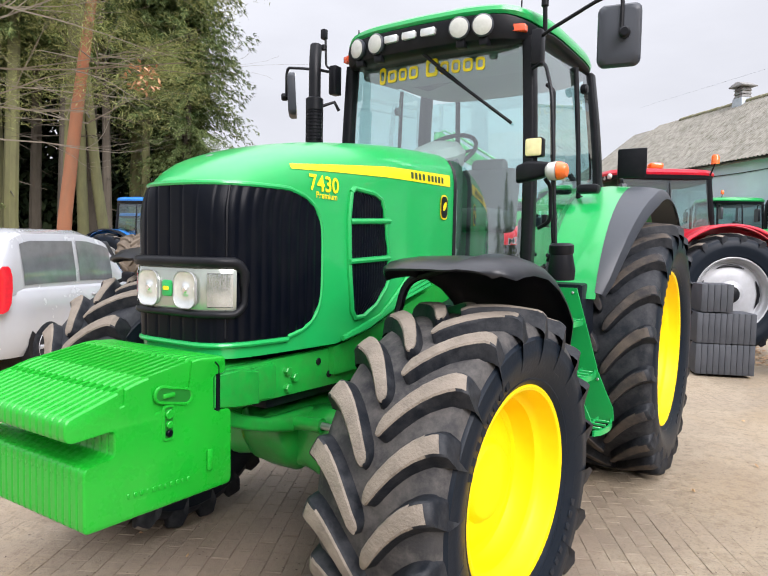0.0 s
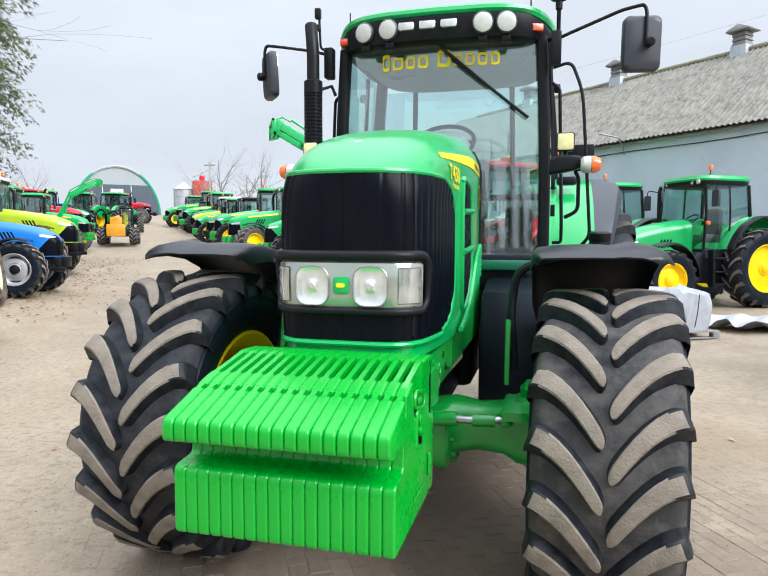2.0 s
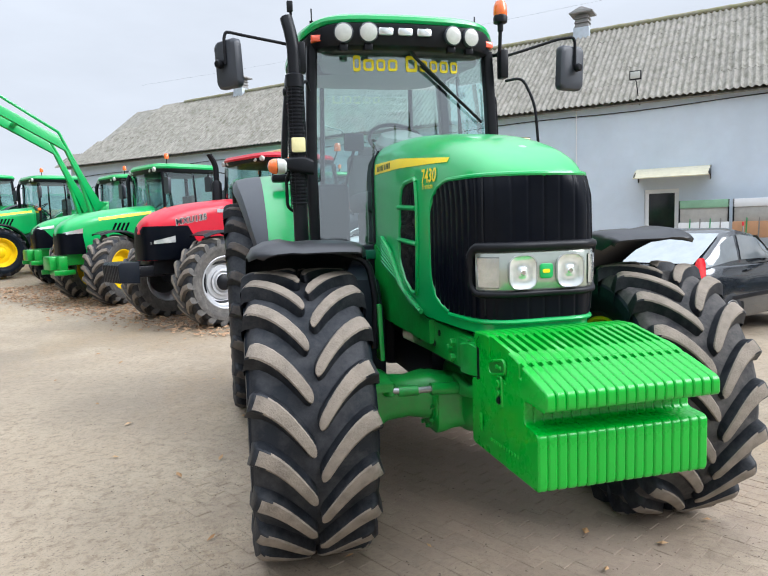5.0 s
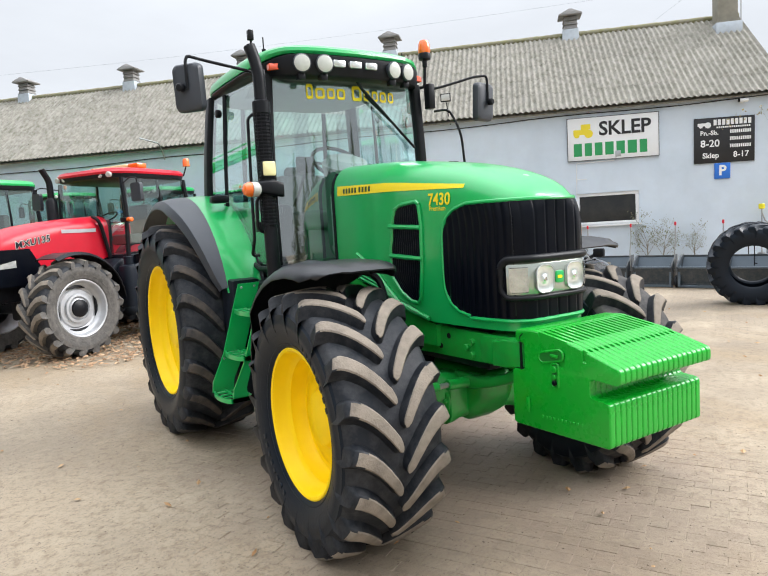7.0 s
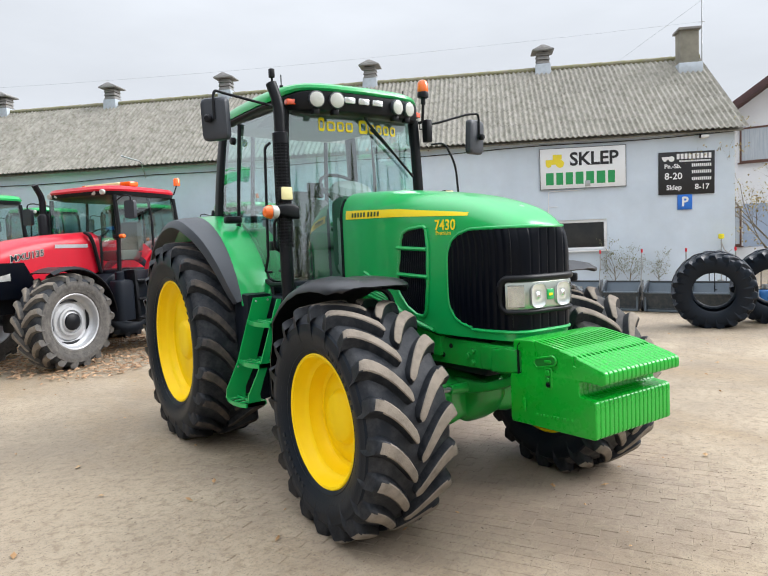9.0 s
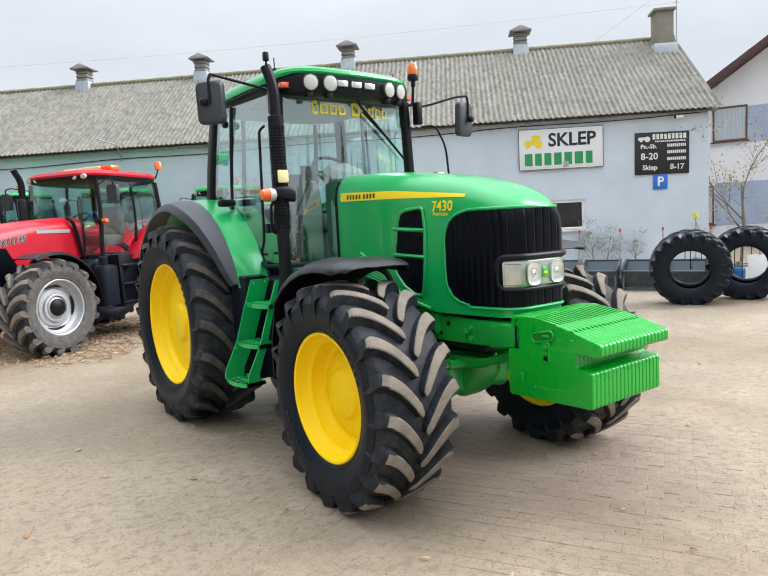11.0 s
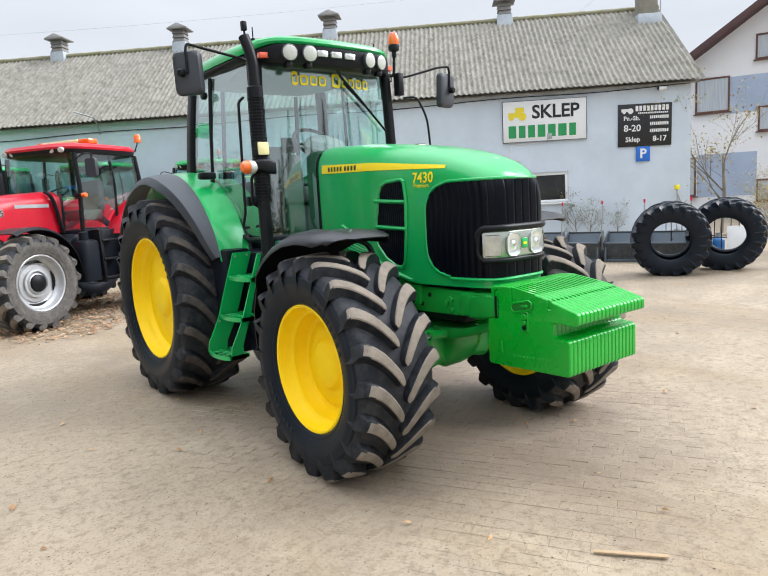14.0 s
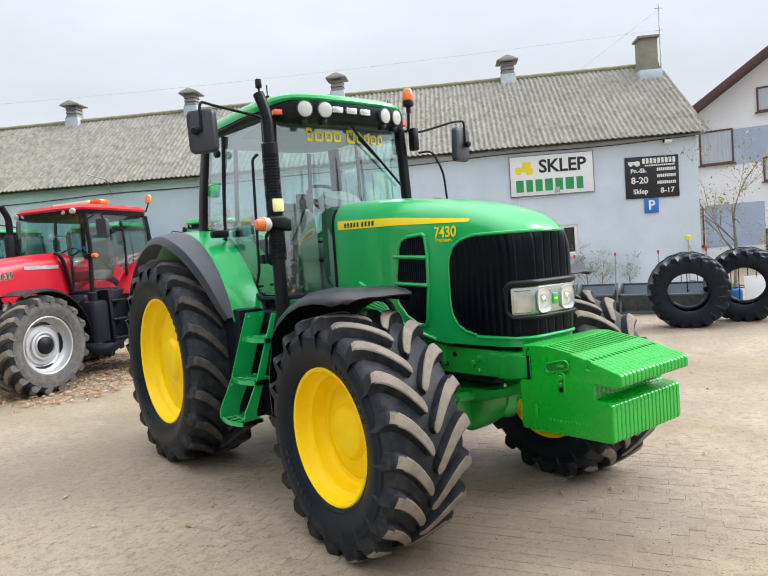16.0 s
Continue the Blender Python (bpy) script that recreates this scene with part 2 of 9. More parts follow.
def prism(pts, a, b, axis="x", bev=0.0, seg=2):
    """A polygon pushed along an axis. pts in the two other axes, in order (y, z), (x, z) or (x, y)."""
    put = {"x": lambda p, k: (k, p[0], p[1]), "y": lambda p, k: (p[0], k, p[1]), "z": lambda p, k: (p[0], p[1], k)}[axis]
    bm = bmesh.new()
    lo, hi = [bm.verts.new(put(p, a)) for p in pts], [bm.verts.new(put(p, b)) for p in pts]
    bm.faces.new(lo[::-1])
    bm.faces.new(hi)
    for i in range(len(pts)):
        j = (i + 1) % len(pts)
        bm.faces.new((lo[i], lo[j], hi[j], hi[i]))
    if bev:
        caps = [e for e in bm.edges if (e.verts[0] in lo) == (e.verts[1] in lo)]
        bmesh.ops.bevel(bm, geom=caps, offset=bev, segments=seg, affect="EDGES", profile=0.5)
    return bm


def loft(rings, cap=True, closed=True):
    bm = bmesh.new()
    vs = [[bm.verts.new(p) for p in r] for r in rings]
    n = len(vs[0])
    for a, b in zip(vs, vs[1:]):
        for i in range(n if closed else n - 1):
            j = (i + 1) % n
            bm.faces.new((a[i], a[j], b[j], b[i]))
    if cap and closed:
        bm.faces.new(vs[0][::-1])
        bm.faces.new(vs[-1])
    return bm


def tube(pts, r, n=10):
    pts = [Vector(p) for p in pts]
    rs = r if isinstance(r, (list, tuple)) else [r] * len(pts)
    rings, up = [], None
    for i, p in enumerate(pts):
        d = ((pts[min(i + 1, len(pts) - 1)] - p).normalized() + (p - pts[max(i - 1, 0)]).normalized()).normalized()
        if up is None:
            up = d.orthogonal().normalized()
        up = (up - d * up.dot(d)).normalized()
        s = d.cross(up)
        rings.append([p + rs[i] * (math.cos(2 * math.pi * k / n) * up + math.sin(2 * math.pi * k / n) * s) for k in range(n)])
    return loft(rings)


def bent(pts, rad=0.06, n=5):
    """Rounds the inner corners of a polyline."""
    pts = [Vector(p) for p in pts]
    out = [pts[0]]
    for a, b, c in zip(pts, pts[1:], pts[2:]):
        ra = min(rad, (a - b).length * 0.45, (c - b).length * 0.45)
        p, q = b + (a - b).normalized() * ra, b + (c - b).normalized() * ra
        out += [p.lerp(b, k / n).lerp(b.lerp(q, k / n), k / n) for k in range(n + 1)]
    return out + [pts[-1]]


def lathe(profile, n=48, axis="x", closed=False):
    """profile: (along, radius) pairs."""
    rings = []
    for a, r in profile:
        ring = []
        for k in range(n):
            c, s = r * math.cos(2 * math.pi * k / n), r * math.sin(2 * math.pi * k / n)
            ring.append({"x": (a, c, s), "y": (c, a, s), "z": (c, s, a)}[axis])
        rings.append(ring)
    if closed:
        rings.append(rings[0])
    bm = loft(rings, cap=not closed)
    if closed:
        bmesh.ops.remove_doubles(bm, verts=bm.verts[:], dist=1e-5)
    return bm


def disc(x, y, z, r, d, axis="y", n=24, b=0.004):
    """A short round plug with rounded rim, along an axis."""
    h = d / 2
    return moved(lathe([(-h, r - b), (-h + b, r), (h - b, r), (h, r - b)], n, axis), Matrix.Translation((x, y, z)))


def rrect(w, h, r, n=5):
    """A rounded rectangle about 0, counter-clockwise."""
    out = []
    for cx, cy, a0 in ((w / 2 - r, h / 2 - r, 0), (-w / 2 + r, h / 2 - r, 90), (-w / 2 + r, -h / 2 + r, 180), (w / 2 - r, -h / 2 + r, 270)):
        out += [(cx + r * math.cos(radians(a0 + 90 * k / n)), cy + r * math.sin(radians(a0 + 90 * k / n))) for k in range(n + 1)]
    return out


def lerp(x, table):
    """Piecewise linear table of (x, value)."""
    for (a, va), (b, vb) in zip(table, table[1:]):
        if x <= b:
            k = 0 if b == a else max(0, (x - a) / (b - a))
            return va + (vb - va) * k
    return table[-1][1]


def smooth_table(x, table):
    """Monotone cubic through a table."""
    xs, ys = [p[0] for p in table], [p[1] for p in table]
    if x <= xs[0]:
        return ys[0]
    if x >= xs[-1]:
        return ys[-1]
    i = max(k for k in range(len(xs) - 1) if xs[k] <= x)
    def slope(k):
        if k in (0, len(xs) - 1):
            return 0 if len(xs) < 2 else (ys[min(k + 1, len(xs) - 1)] - ys[max(k - 1, 0)]) / (xs[min(k + 1, len(xs) - 1)] - xs[max(k - 1, 0)])
        return (ys[k + 1] - ys[k - 1]) / (xs[k + 1] - xs[k - 1])
    h = xs[i + 1] - xs[i]
    t = (x - xs[i]) / h
    return (2 * t**3 - 3 * t**2 + 1) * ys[i] + (t**3 - 2 * t**2 + t) * h * slope(i) + (-2 * t**3 + 3 * t**2) * ys[i + 1] + (t**3 - t**2) * h * slope(i + 1)


def text_mesh(s, size, depth=0.002, bold=0.0, spacing=1.0):
    """Letters of the built-in font as a flat bmesh in x, z, facing -y."""
    cu = bpy.data.curves.new("txt", "FONT")
    cu.body, cu.size, cu.extrude, cu.offset, cu.space_character = s, size, depth, bold, spacing
    cu.align_x, cu.align_y = "CENTER", "CENTER"
    cu.resolution_u = 3
    ob = bpy.data.objects.new("txt", cu)
    scene.collection.objects.link(ob)
    me = bpy.data.meshes.new_from_object(ob.evaluated_get(bpy.context.evaluated_depsgraph_get()))
    bm = bmesh.new()
    bm.from_mesh(me)
    bpy.data.objects.remove(ob)
    bpy.data.curves.remove(cu)
    bpy.data.meshes.remove(me)
    return moved(bm, pose(0, 0, 0, 90))


# ---- wheels ----


def tyre_bm(R, rim, W, n=72):
    side = R - rim
    base = R - 0.058
    prof = [(-0.38, rim - 0.012), (-0.412, rim + 0.004), (-0.440, rim + side * 0.07), (-0.448, rim + side * 0.095), (-0.446, rim + side * 0.115), (-0.478, rim + side * 0.22), (-0.500, rim + side * 0.38), (-0.506, rim + side * 0.46),
            (-0.503, rim + side * 0.48), (-0.499, rim + side * 0.60), (-0.478, base - 0.060), (-0.45, base - 0.026), (-0.40, base - 0.010), (-0.25, base), (0, base + 0.004)]
    prof = [(a * W, r) for a, r in prof]
    prof = prof + [(-a, r) for a, r in prof[::-1][1:]]
    bm = lathe(prof + [(0.36 * W, rim - 0.006), (-0.36 * W, rim - 0.006)], n, "x", closed=True)
    for f in bm.faces:
        c = f.calc_center_median()
        if math.hypot(c.y, c.z) > base - 0.045:
            f.material_index = 1
    return bm


def lugs_bm(R, W, count, sweep=0.30, height=0.056, thick=0.056, rng=random.Random(3), low=False):
    """Two rows of curved bars in a V, whose middle runs ahead as the wheel rolls towards -y, each carried down over the
    shoulder as a block. Worn dusty faces get material 1."""
    bm = bmesh.new()
    us = [0.0, 0.012, 0.04, 0.09, 0.2, 0.34, 0.48, 0.62, 0.76, 0.86, 0.93, 0.98, 1.0, 1.04, 1.10, 1.16, 1.2]
    for side in (-1, 1):
        for k in range(count):
            a0 = 2 * math.pi * (k + (0.5 if side > 0 else 0) + rng.uniform(-0.02, 0.02)) / count
            wear = rng.uniform(-0.003, 0.002)
            reach = rng.choice((8, 8, 9, 10))
            rows = []
            if low:
                us = [0.0, 0.09, 0.35, 0.65, 1.0, 1.2]
            for u in us:
                t = min(u, 1.0)
                over = max(0.0, u - 1.0) / 0.2
                x = side * W * (0.018 + 0.462 * t + 0.016 * math.sin(2.6 * over) - 0.004 * over)
                back = sweep * (1 - (1 - t) ** 1.75) / R
                drop = (0.0 if t < 0.86 else 0.020 * ((t - 0.86) / 0.14) ** 2) + over * 0.125
                crown = 0.015 * t * t
                r1, r0 = R - drop - crown + wear, R - height - 0.015 - drop * 1.05 - crown
                th = thick * (0.84 + 0.34 * t) * (1 - 0.15 * over)
                if u < 0.09:
                    th *= (1 - (1 - u / 0.09) ** 2) ** 0.5 * 0.75 + 0.25
                    r1 -= 0.010 * (1 - u / 0.09)
                a = a0 - back
                ring = []
                for r, w in ((r0, 0.92), (r1 - 0.020, 0.60), (r1 - 0.007, 0.53), (r1 - 0.001, 0.42), (r1 + 0.001, 0.0), (r1 - 0.001, -0.42), (r1 - 0.007, -0.53), (r1 - 0.020, -0.60), (r0, -0.92)):
                    if low and abs(w) in (0.60, 0.42):
                        continue
                    aa = a + th * w / R * 1.1
                    xx = x + side * th * w * 0.40 * (1 - over)
                    ring.append((xx, -r * math.sin(aa), r * math.cos(aa)))
                rows.append([bm.verts.new(p) for p in ring])
            for n, (p, q) in enumerate(zip(rows, rows[1:])):
                for i in range(len(p) - 1):
                    f = bm.faces.new((p[i], p[i + 1], q[i + 1], q[i]))
                    f.material_index = 1 if (1 <= i <= 2 and n < 4 if low else 2 <= i <= 5 and n < reach or 3 <= i <= 4 and n < reach + 2) else 0
            bm.faces.new(rows[0])
            bm.faces.new(rows[-1][::-1])
    return bm


def rim_bm(rim, W, dish, hub, outer=1, seg=64):
    """Rim: both flanges, a stepped barrel and a dished disc with a hub; outer: +1 for a wheel whose face looks to +x."""
    f = W * 0.395
    prof = [(f + 0.012, rim + 0.010), (f + 0.018, rim), (f + 0.012, rim - 0.014), (f - 0.01, rim - 0.022), (f - 0.06, rim - 0.030), (f - 0.075, rim - 0.045), (f - 0.085, rim - 0.060), (f - dish + 0.03, rim - 0.068),
            (f - dish, rim - 0.085), (f - dish - 0.008, rim - 0.115), (f - dish + 0.012, rim * 0.66), (f - dish + 0.020, hub * 1.5), (f - dish + 0.022, hub * 1.22), (f - dish + 0.034, hub * 1.14),
            (f - dish + 0.052, hub * 1.06), (f - dish + 0.058, hub * 0.98), (f - dish + 0.060, hub * 0.5), (f - dish + 0.060, 0.01)]
    back = [(f - dish - 0.03, 0.01), (f - dish - 0.03, rim * 0.6), (f - dish - 0.05, rim - 0.13), (-f + 0.1, rim - 0.09), (-f + 0.03, rim - 0.04), (-f - 0.016, rim - 0.01), (-f - 0.012, rim + 0.006), (0, rim - 0.03)]
    bm = lathe([(outer * a, r) for a, r in prof[::-1] + [(0, rim - 0.03)]], seg, "x")
    return add(bm, lathe([(outer * a, r) for a, r in back], seg, "x"))


def wheel(parent, at, R, rim, W, lugs, dish, hub, face, rim_mat, name="wheel", bolts=8, low=False, sweep=0.30, lug_face=None, between=None):
    w = new(name)
    w.parent = parent
    w.location = at
    part("tyre", tyre_bm(R, rim, W, 40 if low else 80), [M["sidewall"], between or M["tread_base"]], w)
    part("tread", lugs_bm(R, W, lugs, sweep, low=low), [M["rubber"], lug_face or M["lug_top"]], w, "worn dusty tread bars", smooth=30)
    part("rim", rim_bm(rim, W, dish, hub, face, 32 if low else 64), rim_mat, w)
    if bolts:
        bm = bmesh.new()
        for k in range(bolts):
            a = 2 * math.pi * k / bolts
            add(bm, disc(face * (W * 0.395 - dish + 0.036), hub * 1.34 * math.cos(a), hub * 1.34 * math.sin(a), 0.014, 0.024, "x", 8, 0.003))
        part("wheel_bolts", bm, rim_mat, w)
    return w

# ---- the green tractor in the middle: nose to -y, its axles across x ----
FRONT_Y, REAR_Y = 0.163, 2.885
HOOD_W = [(-0.585, 0.058), (-0.58, 0.154), (-0.565, 0.206), (-0.53, 0.251), (-0.47, 0.282), (-0.38, 0.302), (-0.2, 0.321), (0.1, 0.340), (0.5, 0.345), (0.9, 0.33), (1.33, 0.305)]
HOOD_TOP = [(-0.585, 1.845), (-0.56, 1.875), (-0.5, 1.925), (-0.4, 1.98), (-0.2, 2.045), (0.05, 2.10), (0.4, 2.15), (0.75, 2.19), (1.33, 2.225)]
HOOD_LOW = [(-0.585, 1.15), (-0.2, 1.15), (0.15, 1.15), (0.45, 1.22), (0.9, 1.40), (1.33, 1.50)]


def hood_half(y, z):
    """Half width of the hood at a height: a soft belly, a shoulder, a crown."""
    w, top, low = smooth_table(y, HOOD_W), smooth_table(y, HOOD_TOP), lerp(y, HOOD_LOW)
    sh = top - 0.25
    k = 1 - 0.05 * max(0, (1.5 - z) / 0.4) ** 2 if z < 1.5 else 1.0
    if z > sh:
        u = min(1, (z - sh) / (top - sh))
        k *= (1 - u ** 2.9) ** (1 / 3.0)
    return w * k


def hood_ring(y):
    top, low = smooth_table(y, HOOD_TOP), lerp(y, HOOD_LOW)
    zs = [low + (top - 0.25 - low) * i / 8 for i in range(8)]
    zs += [top - 0.25 + 0.25 * (1 - (1 - i / 22) ** 3) for i in range(23)]
    left = [(hood_half(y, z), y, z) for z in zs]
    return left + [(-x, yy, z) for x, yy, z in left[::-1][1:]] + [(0, y, low)]


def hood_path(z, y_end, off=0.0, n=90):
    """The outline of the nose at a height, from the right side's y_end round to the left's, n+1 points evenly along it."""
    pts = []
    ys = [-0.583 + (y_end + 0.583) * (i / 40) ** 2.2 for i in range(41)]
    right = [(-hood_half(y, z), y) for y in ys[::-1]]
    pts = right + [(-x, y) for x, y in right[::-1]]
    d = [0.0]
    for a, b in zip(pts, pts[1:]):
        d.append(d[-1] + math.hypot(b[0] - a[0], b[1] - a[1]))
    out = []
    for i in range(n + 1):
        s = d[-1] * i / n
        k = max(j for j in range(len(d)) if d[j] <= s + 1e-9)
        k = min(k, len(d) - 2)
        f = (s - d[k]) / max(1e-9, d[k + 1] - d[k])
        p = (pts[k][0] + (pts[k + 1][0] - pts[k][0]) * f, pts[k][1] + (pts[k + 1][1] - pts[k][1]) * f)
        t = (pts[k + 1][0] - pts[k][0], pts[k + 1][1] - pts[k][1])
        L = max(1e-9, math.hypot(*t))
        o = off(s - d[-1] / 2) if callable(off) else off
        out.append((p[0] + t[1] / L * o, p[1] - t[0] / L * o, s - d[-1] / 2))
    return out


def grille_end(z):
    """How far back on the side the grille reaches at a height."""
    u = (z - 1.53) / 0.32
    return -0.30 + 0.27 * max(0.0, 1 - abs(u) ** 4.5) ** 0.5


def green_tractor():
    T = thing("tractor", "large green farm tractor with yellow rims and green front weights", "tractor")
    G, K = M["green"], M["black"]
    SLATEDARK = mat("dark_decal_ink", (0.02, 0.06, 0.02), 0.4, amount=0.1)
    # hood
    ys = [-0.585, -0.58, -0.57, -0.55, -0.52, -0.48, -0.43, -0.36, -0.28, -0.18, -0.05, 0.1, 0.25, 0.4, 0.55, 0.75, 0.95, 1.15, 1.33]
    hood = part("hood", loft([hood_ring(y) for y in ys]), G, T, smooth=50)
    # raised rim round the grille opening
    zs = [1.215 + 0.63 * i / 30 for i in range(31)]
    edge_r = [(-hood_half(grille_end(z), z) - 0.004, grille_end(z), z) for z in zs]
    top = [(x, y, 1.847) for x, y, s in hood_path(1.847, grille_end(1.845), 0.006, 40)]
    edge = edge_r + top[1:-1] + [(-x, y, z) for x, y, z in edge_r[::-1]]
    part("grille_rim", tube(edge, 0.011, 8), G, hood)
    low = [(x, y, 1.205) for x, y, s in hood_path(1.205, grille_end(1.215), 0.008, 60)]
    part("lower_lip", tube(low, 0.011, 8), G, hood)
    # grille: black mesh in straight upright folds, wide in the middle and fine on the flanks
    rows = []

    def pleat(s):
        a = abs(s)
        if a < 0.27:
            u = a / 0.075 % 1.0
            return 0.004 + 0.005 * min(1.0, min(u, 1 - u) / 0.14) ** 0.7
        return 0.004 + 0.006 * (0.5 - 0.5 * math.cos(2 * math.pi * (a - 0.27) / 0.052)) ** 0.6
    stops = [0.0045 * k for k in range(190)]
    stops = [-q for q in stops[:0:-1]] + stops
    for i in range(25):
        z = 1.218 + 0.625 * i / 24
        path = hood_path(z, grille_end(z), pleat, 340)
        top_s = path[-1][2]
        row = []
        k = 0
        for q in stops:
            q = max(-top_s, min(top_s, q))
            while k < len(path) - 2 and path[k + 1][2] < q:
                k += 1
            a, b = path[k], path[k + 1]
            f = max(0.0, min(1.0, (q - a[2]) / max(1e-9, b[2] - a[2])))
            row.append((a[0] + (b[0] - a[0]) * f, a[1] + (b[1] - a[1]) * f, z))
        rows.append(row)
    m = loft(rows, closed=False)
    bmesh.ops.dissolve_degenerate(m, dist=1e-5, edges=m.edges[:])
    part("grille", m, M["grille"], hood, "pleated black grille mesh", smooth=60)
    for s0 in (-0.27, 0.27):
        pts = [min(hood_path(z, grille_end(z), 0.010, 170), key=lambda p: abs(p[2] - s0)) + (z,) for z in (1.235, 1.35, 1.6, 1.75, 1.838)]
        part("grille_rib", tube([(p[0], p[1], p[3]) for p in pts], 0.005, 6), K, hood)
    # headlamp band
    band = new("headlamp_band")
    band.parent = hood
    def strip(z0, z1, off0, off1, y_end):
        rings = []
        for z, o in ((z0, 0.005), (z0, off0), (z0 + 0.012, off1), (z1 - 0.012, off1), (z1, off0), (z1, 0.005)):
            rings.append([(x, y, z) for x, y, s in hood_path(z, y_end, o, 60)])
        m = loft(rings, closed=False)
        return m
    part("panel", strip(1.340, 1.515, 0.010, 0.017, -0.492), M["lamp_panel"], band, "pale headlamp housing panel")
    def on_band(turn_):
        """Points along the top (1) or bottom (-1) bar of the lamp frame, with rounded corners at the ends."""
        path = hood_path(1.43, -0.462, 0.014, 60)
        end = path[-1][2]
        out = []
        for x, y, q in path:
            u = max(0.0, (abs(q) - end + 0.05) / 0.05)
            out.append((x, y, 1.431 + turn_ * (0.103 * (1 - 0.42 * u ** 2.2))))
        return out
    top, bottom = on_band(1), on_band(-1)
    sides = [[tuple(p[i] + (q[i] - p[i]) * k / 4 for i in range(3)) for k in (1, 2, 3)] for p, q in ((top[-1], bottom[-1]), (bottom[0], top[0]))]
    loop = top + sides[0] + bottom[::-1] + sides[1] + top[:1]
    part("lamp_frame", tube(loop, [0.022 if p[2] > 1.45 else 0.015 for p in loop], 10), K, band, "black rounded frame round the headlamps")
    for sx in (-1, 1):
        x = sx * 0.113
        y = [p for p in hood_path(1.42, -0.36, 0.017, 80) if abs(p[0] - x) < 0.02][0][1]
        shape = lambda prof: loft([[(x + a, y - d, 1.422 + b) for a, b in rrect(0.126 * k, 0.142 * k, 0.042 * k, 6)] for d, k in prof])
        lamp = part("headlamp", shape(((0.0, 1.02), (0.010, 1.0), (0.0085, 0.93), (0.0045, 0.82), (0.0025, 0.6), (0.0022, 0.42), (0.0040, 0.3), (0.0065, 0.26), (0.0075, 0.14))), M["lens"], band, "clear headlamp with a faceted reflector")
        part("bulb_cap", disc(x, y - 0.007, 1.422, 0.013, 0.010, "y", 16, 0.003), M["chrome"], lamp)
        ringpts = [(x + a, y - 0.010, 1.422 + b) for a, b in rrect(0.128, 0.144, 0.043, 6)]
        part("headlamp_ring", tube(ringpts + ringpts[:1], 0.0024, 6), M["steel"], lamp)
        # corner lamp
        part("corner_lamp", loft([[(x, y, z) for x, y, _ in hood_path(z, -0.495, o, 160)[(3 if sx < 0 else 134):(27 if sx < 0 else 158)]] for z, o in ((1.354, 0.014), (1.360, 0.021), (1.425, 0.023), (1.488, 0.021), (1.494, 0.014))], closed=False), M["corner_lens"], band, "clear corner lamp")
    m = loft([[(a, y, 1.425 + b) for a, b in rrect(0.062 * k, 0.066 * k, 0.014 * k)] for y, k in ((-0.588, 1), (-0.604, 1), (-0.606, 0.9))])
    part("badge", m, M["green"], band, "small green badge")
    m = loft([[(a - 0.002, y, 1.425 + b) for a, b in rrect(0.034, 0.016, 0.006)] for y in (-0.604, -0.6085)])
    part("badge_mark", m, M["decal"], band)
    # nose emblem on the hood's crown
    part("hood_emblem", moved(lathe([(0, 0.03), (0.008, 0.026), (0.012, 0.012)], 20, "z"), pose(0, -0.38, 1.976, 22)), M["steel"], hood)
    # side openings, stripe, number
    for sx in (-1, 1):
        corner = [(0.175, 1.865), (0.20, 1.885), (0.36, 1.875), (0.43, 1.85), (0.455, 1.80), (0.50, 1.6), (0.515, 1.45), (0.49, 1.40), (0.40, 1.315), (0.30, 1.265), (0.23, 1.262), (0.20, 1.30), (0.17, 1.5), (0.16, 1.75)]
        def on(y, z, o):
            return (sx * (hood_half(y, z) + o), y, z)
        part("vent_frame", tube([on(y, z, 0.004) for y, z in corner + corner[:1]], 0.014, 8), G, hood)
        rows = []
        for j in range(24):
            z = 1.275 + (1.875 - 1.275) * j / 23
            xs = [y for (y, za), (y2, zb) in zip(corner, corner[1:] + corner[:1]) for y in [y + (y2 - y) * ((z - za) / (zb - za))] if za != zb and min(za, zb) <= z <= max(za, zb)]
            if len(xs) < 2:
                continue
            y0, y1 = min(xs), max(xs)
            rows.append([on(y0 + (y1 - y0) * i / 60, z, 0.004 + 0.004 * (0.5 + 0.5 * math.cos(2 * math.pi * (y0 + (y1 - y0) * i / 60) / 0.022))) for i in range(61)])
        part("vent_grid", loft(rows, closed=False), M["grille"], hood, "black side vent grid", smooth=25)
        for zc in (1.735, 1.545):
            pts = [(y, zc + (0.33 - y) * -0.05) for y in (0.158, 0.25, 0.35, 0.45, 0.50)]
            part("vent_bar", tube([on(y, z, 0.012) for y, z in pts], 0.015, 8), G, hood)
        # yellow stripe, tapering to the front
        rows = []
        for y in [-0.20 + 1.46 * i / 24 for i in range(25)]:
            zt = lerp(y, [(-0.2, 1.957), (0.5, 2.025), (1.26, 2.062)])
            zb = lerp(y, [(-0.2, 1.935), (0.5, 1.968), (1.26, 1.99)])
            rows.append([on(y, zb + (zt - zb) * k / 3, 0.003) for k in range(4)])
        part("stripe", loft(rows, closed=False), M["decal"], hood, "tapering yellow hood stripe")
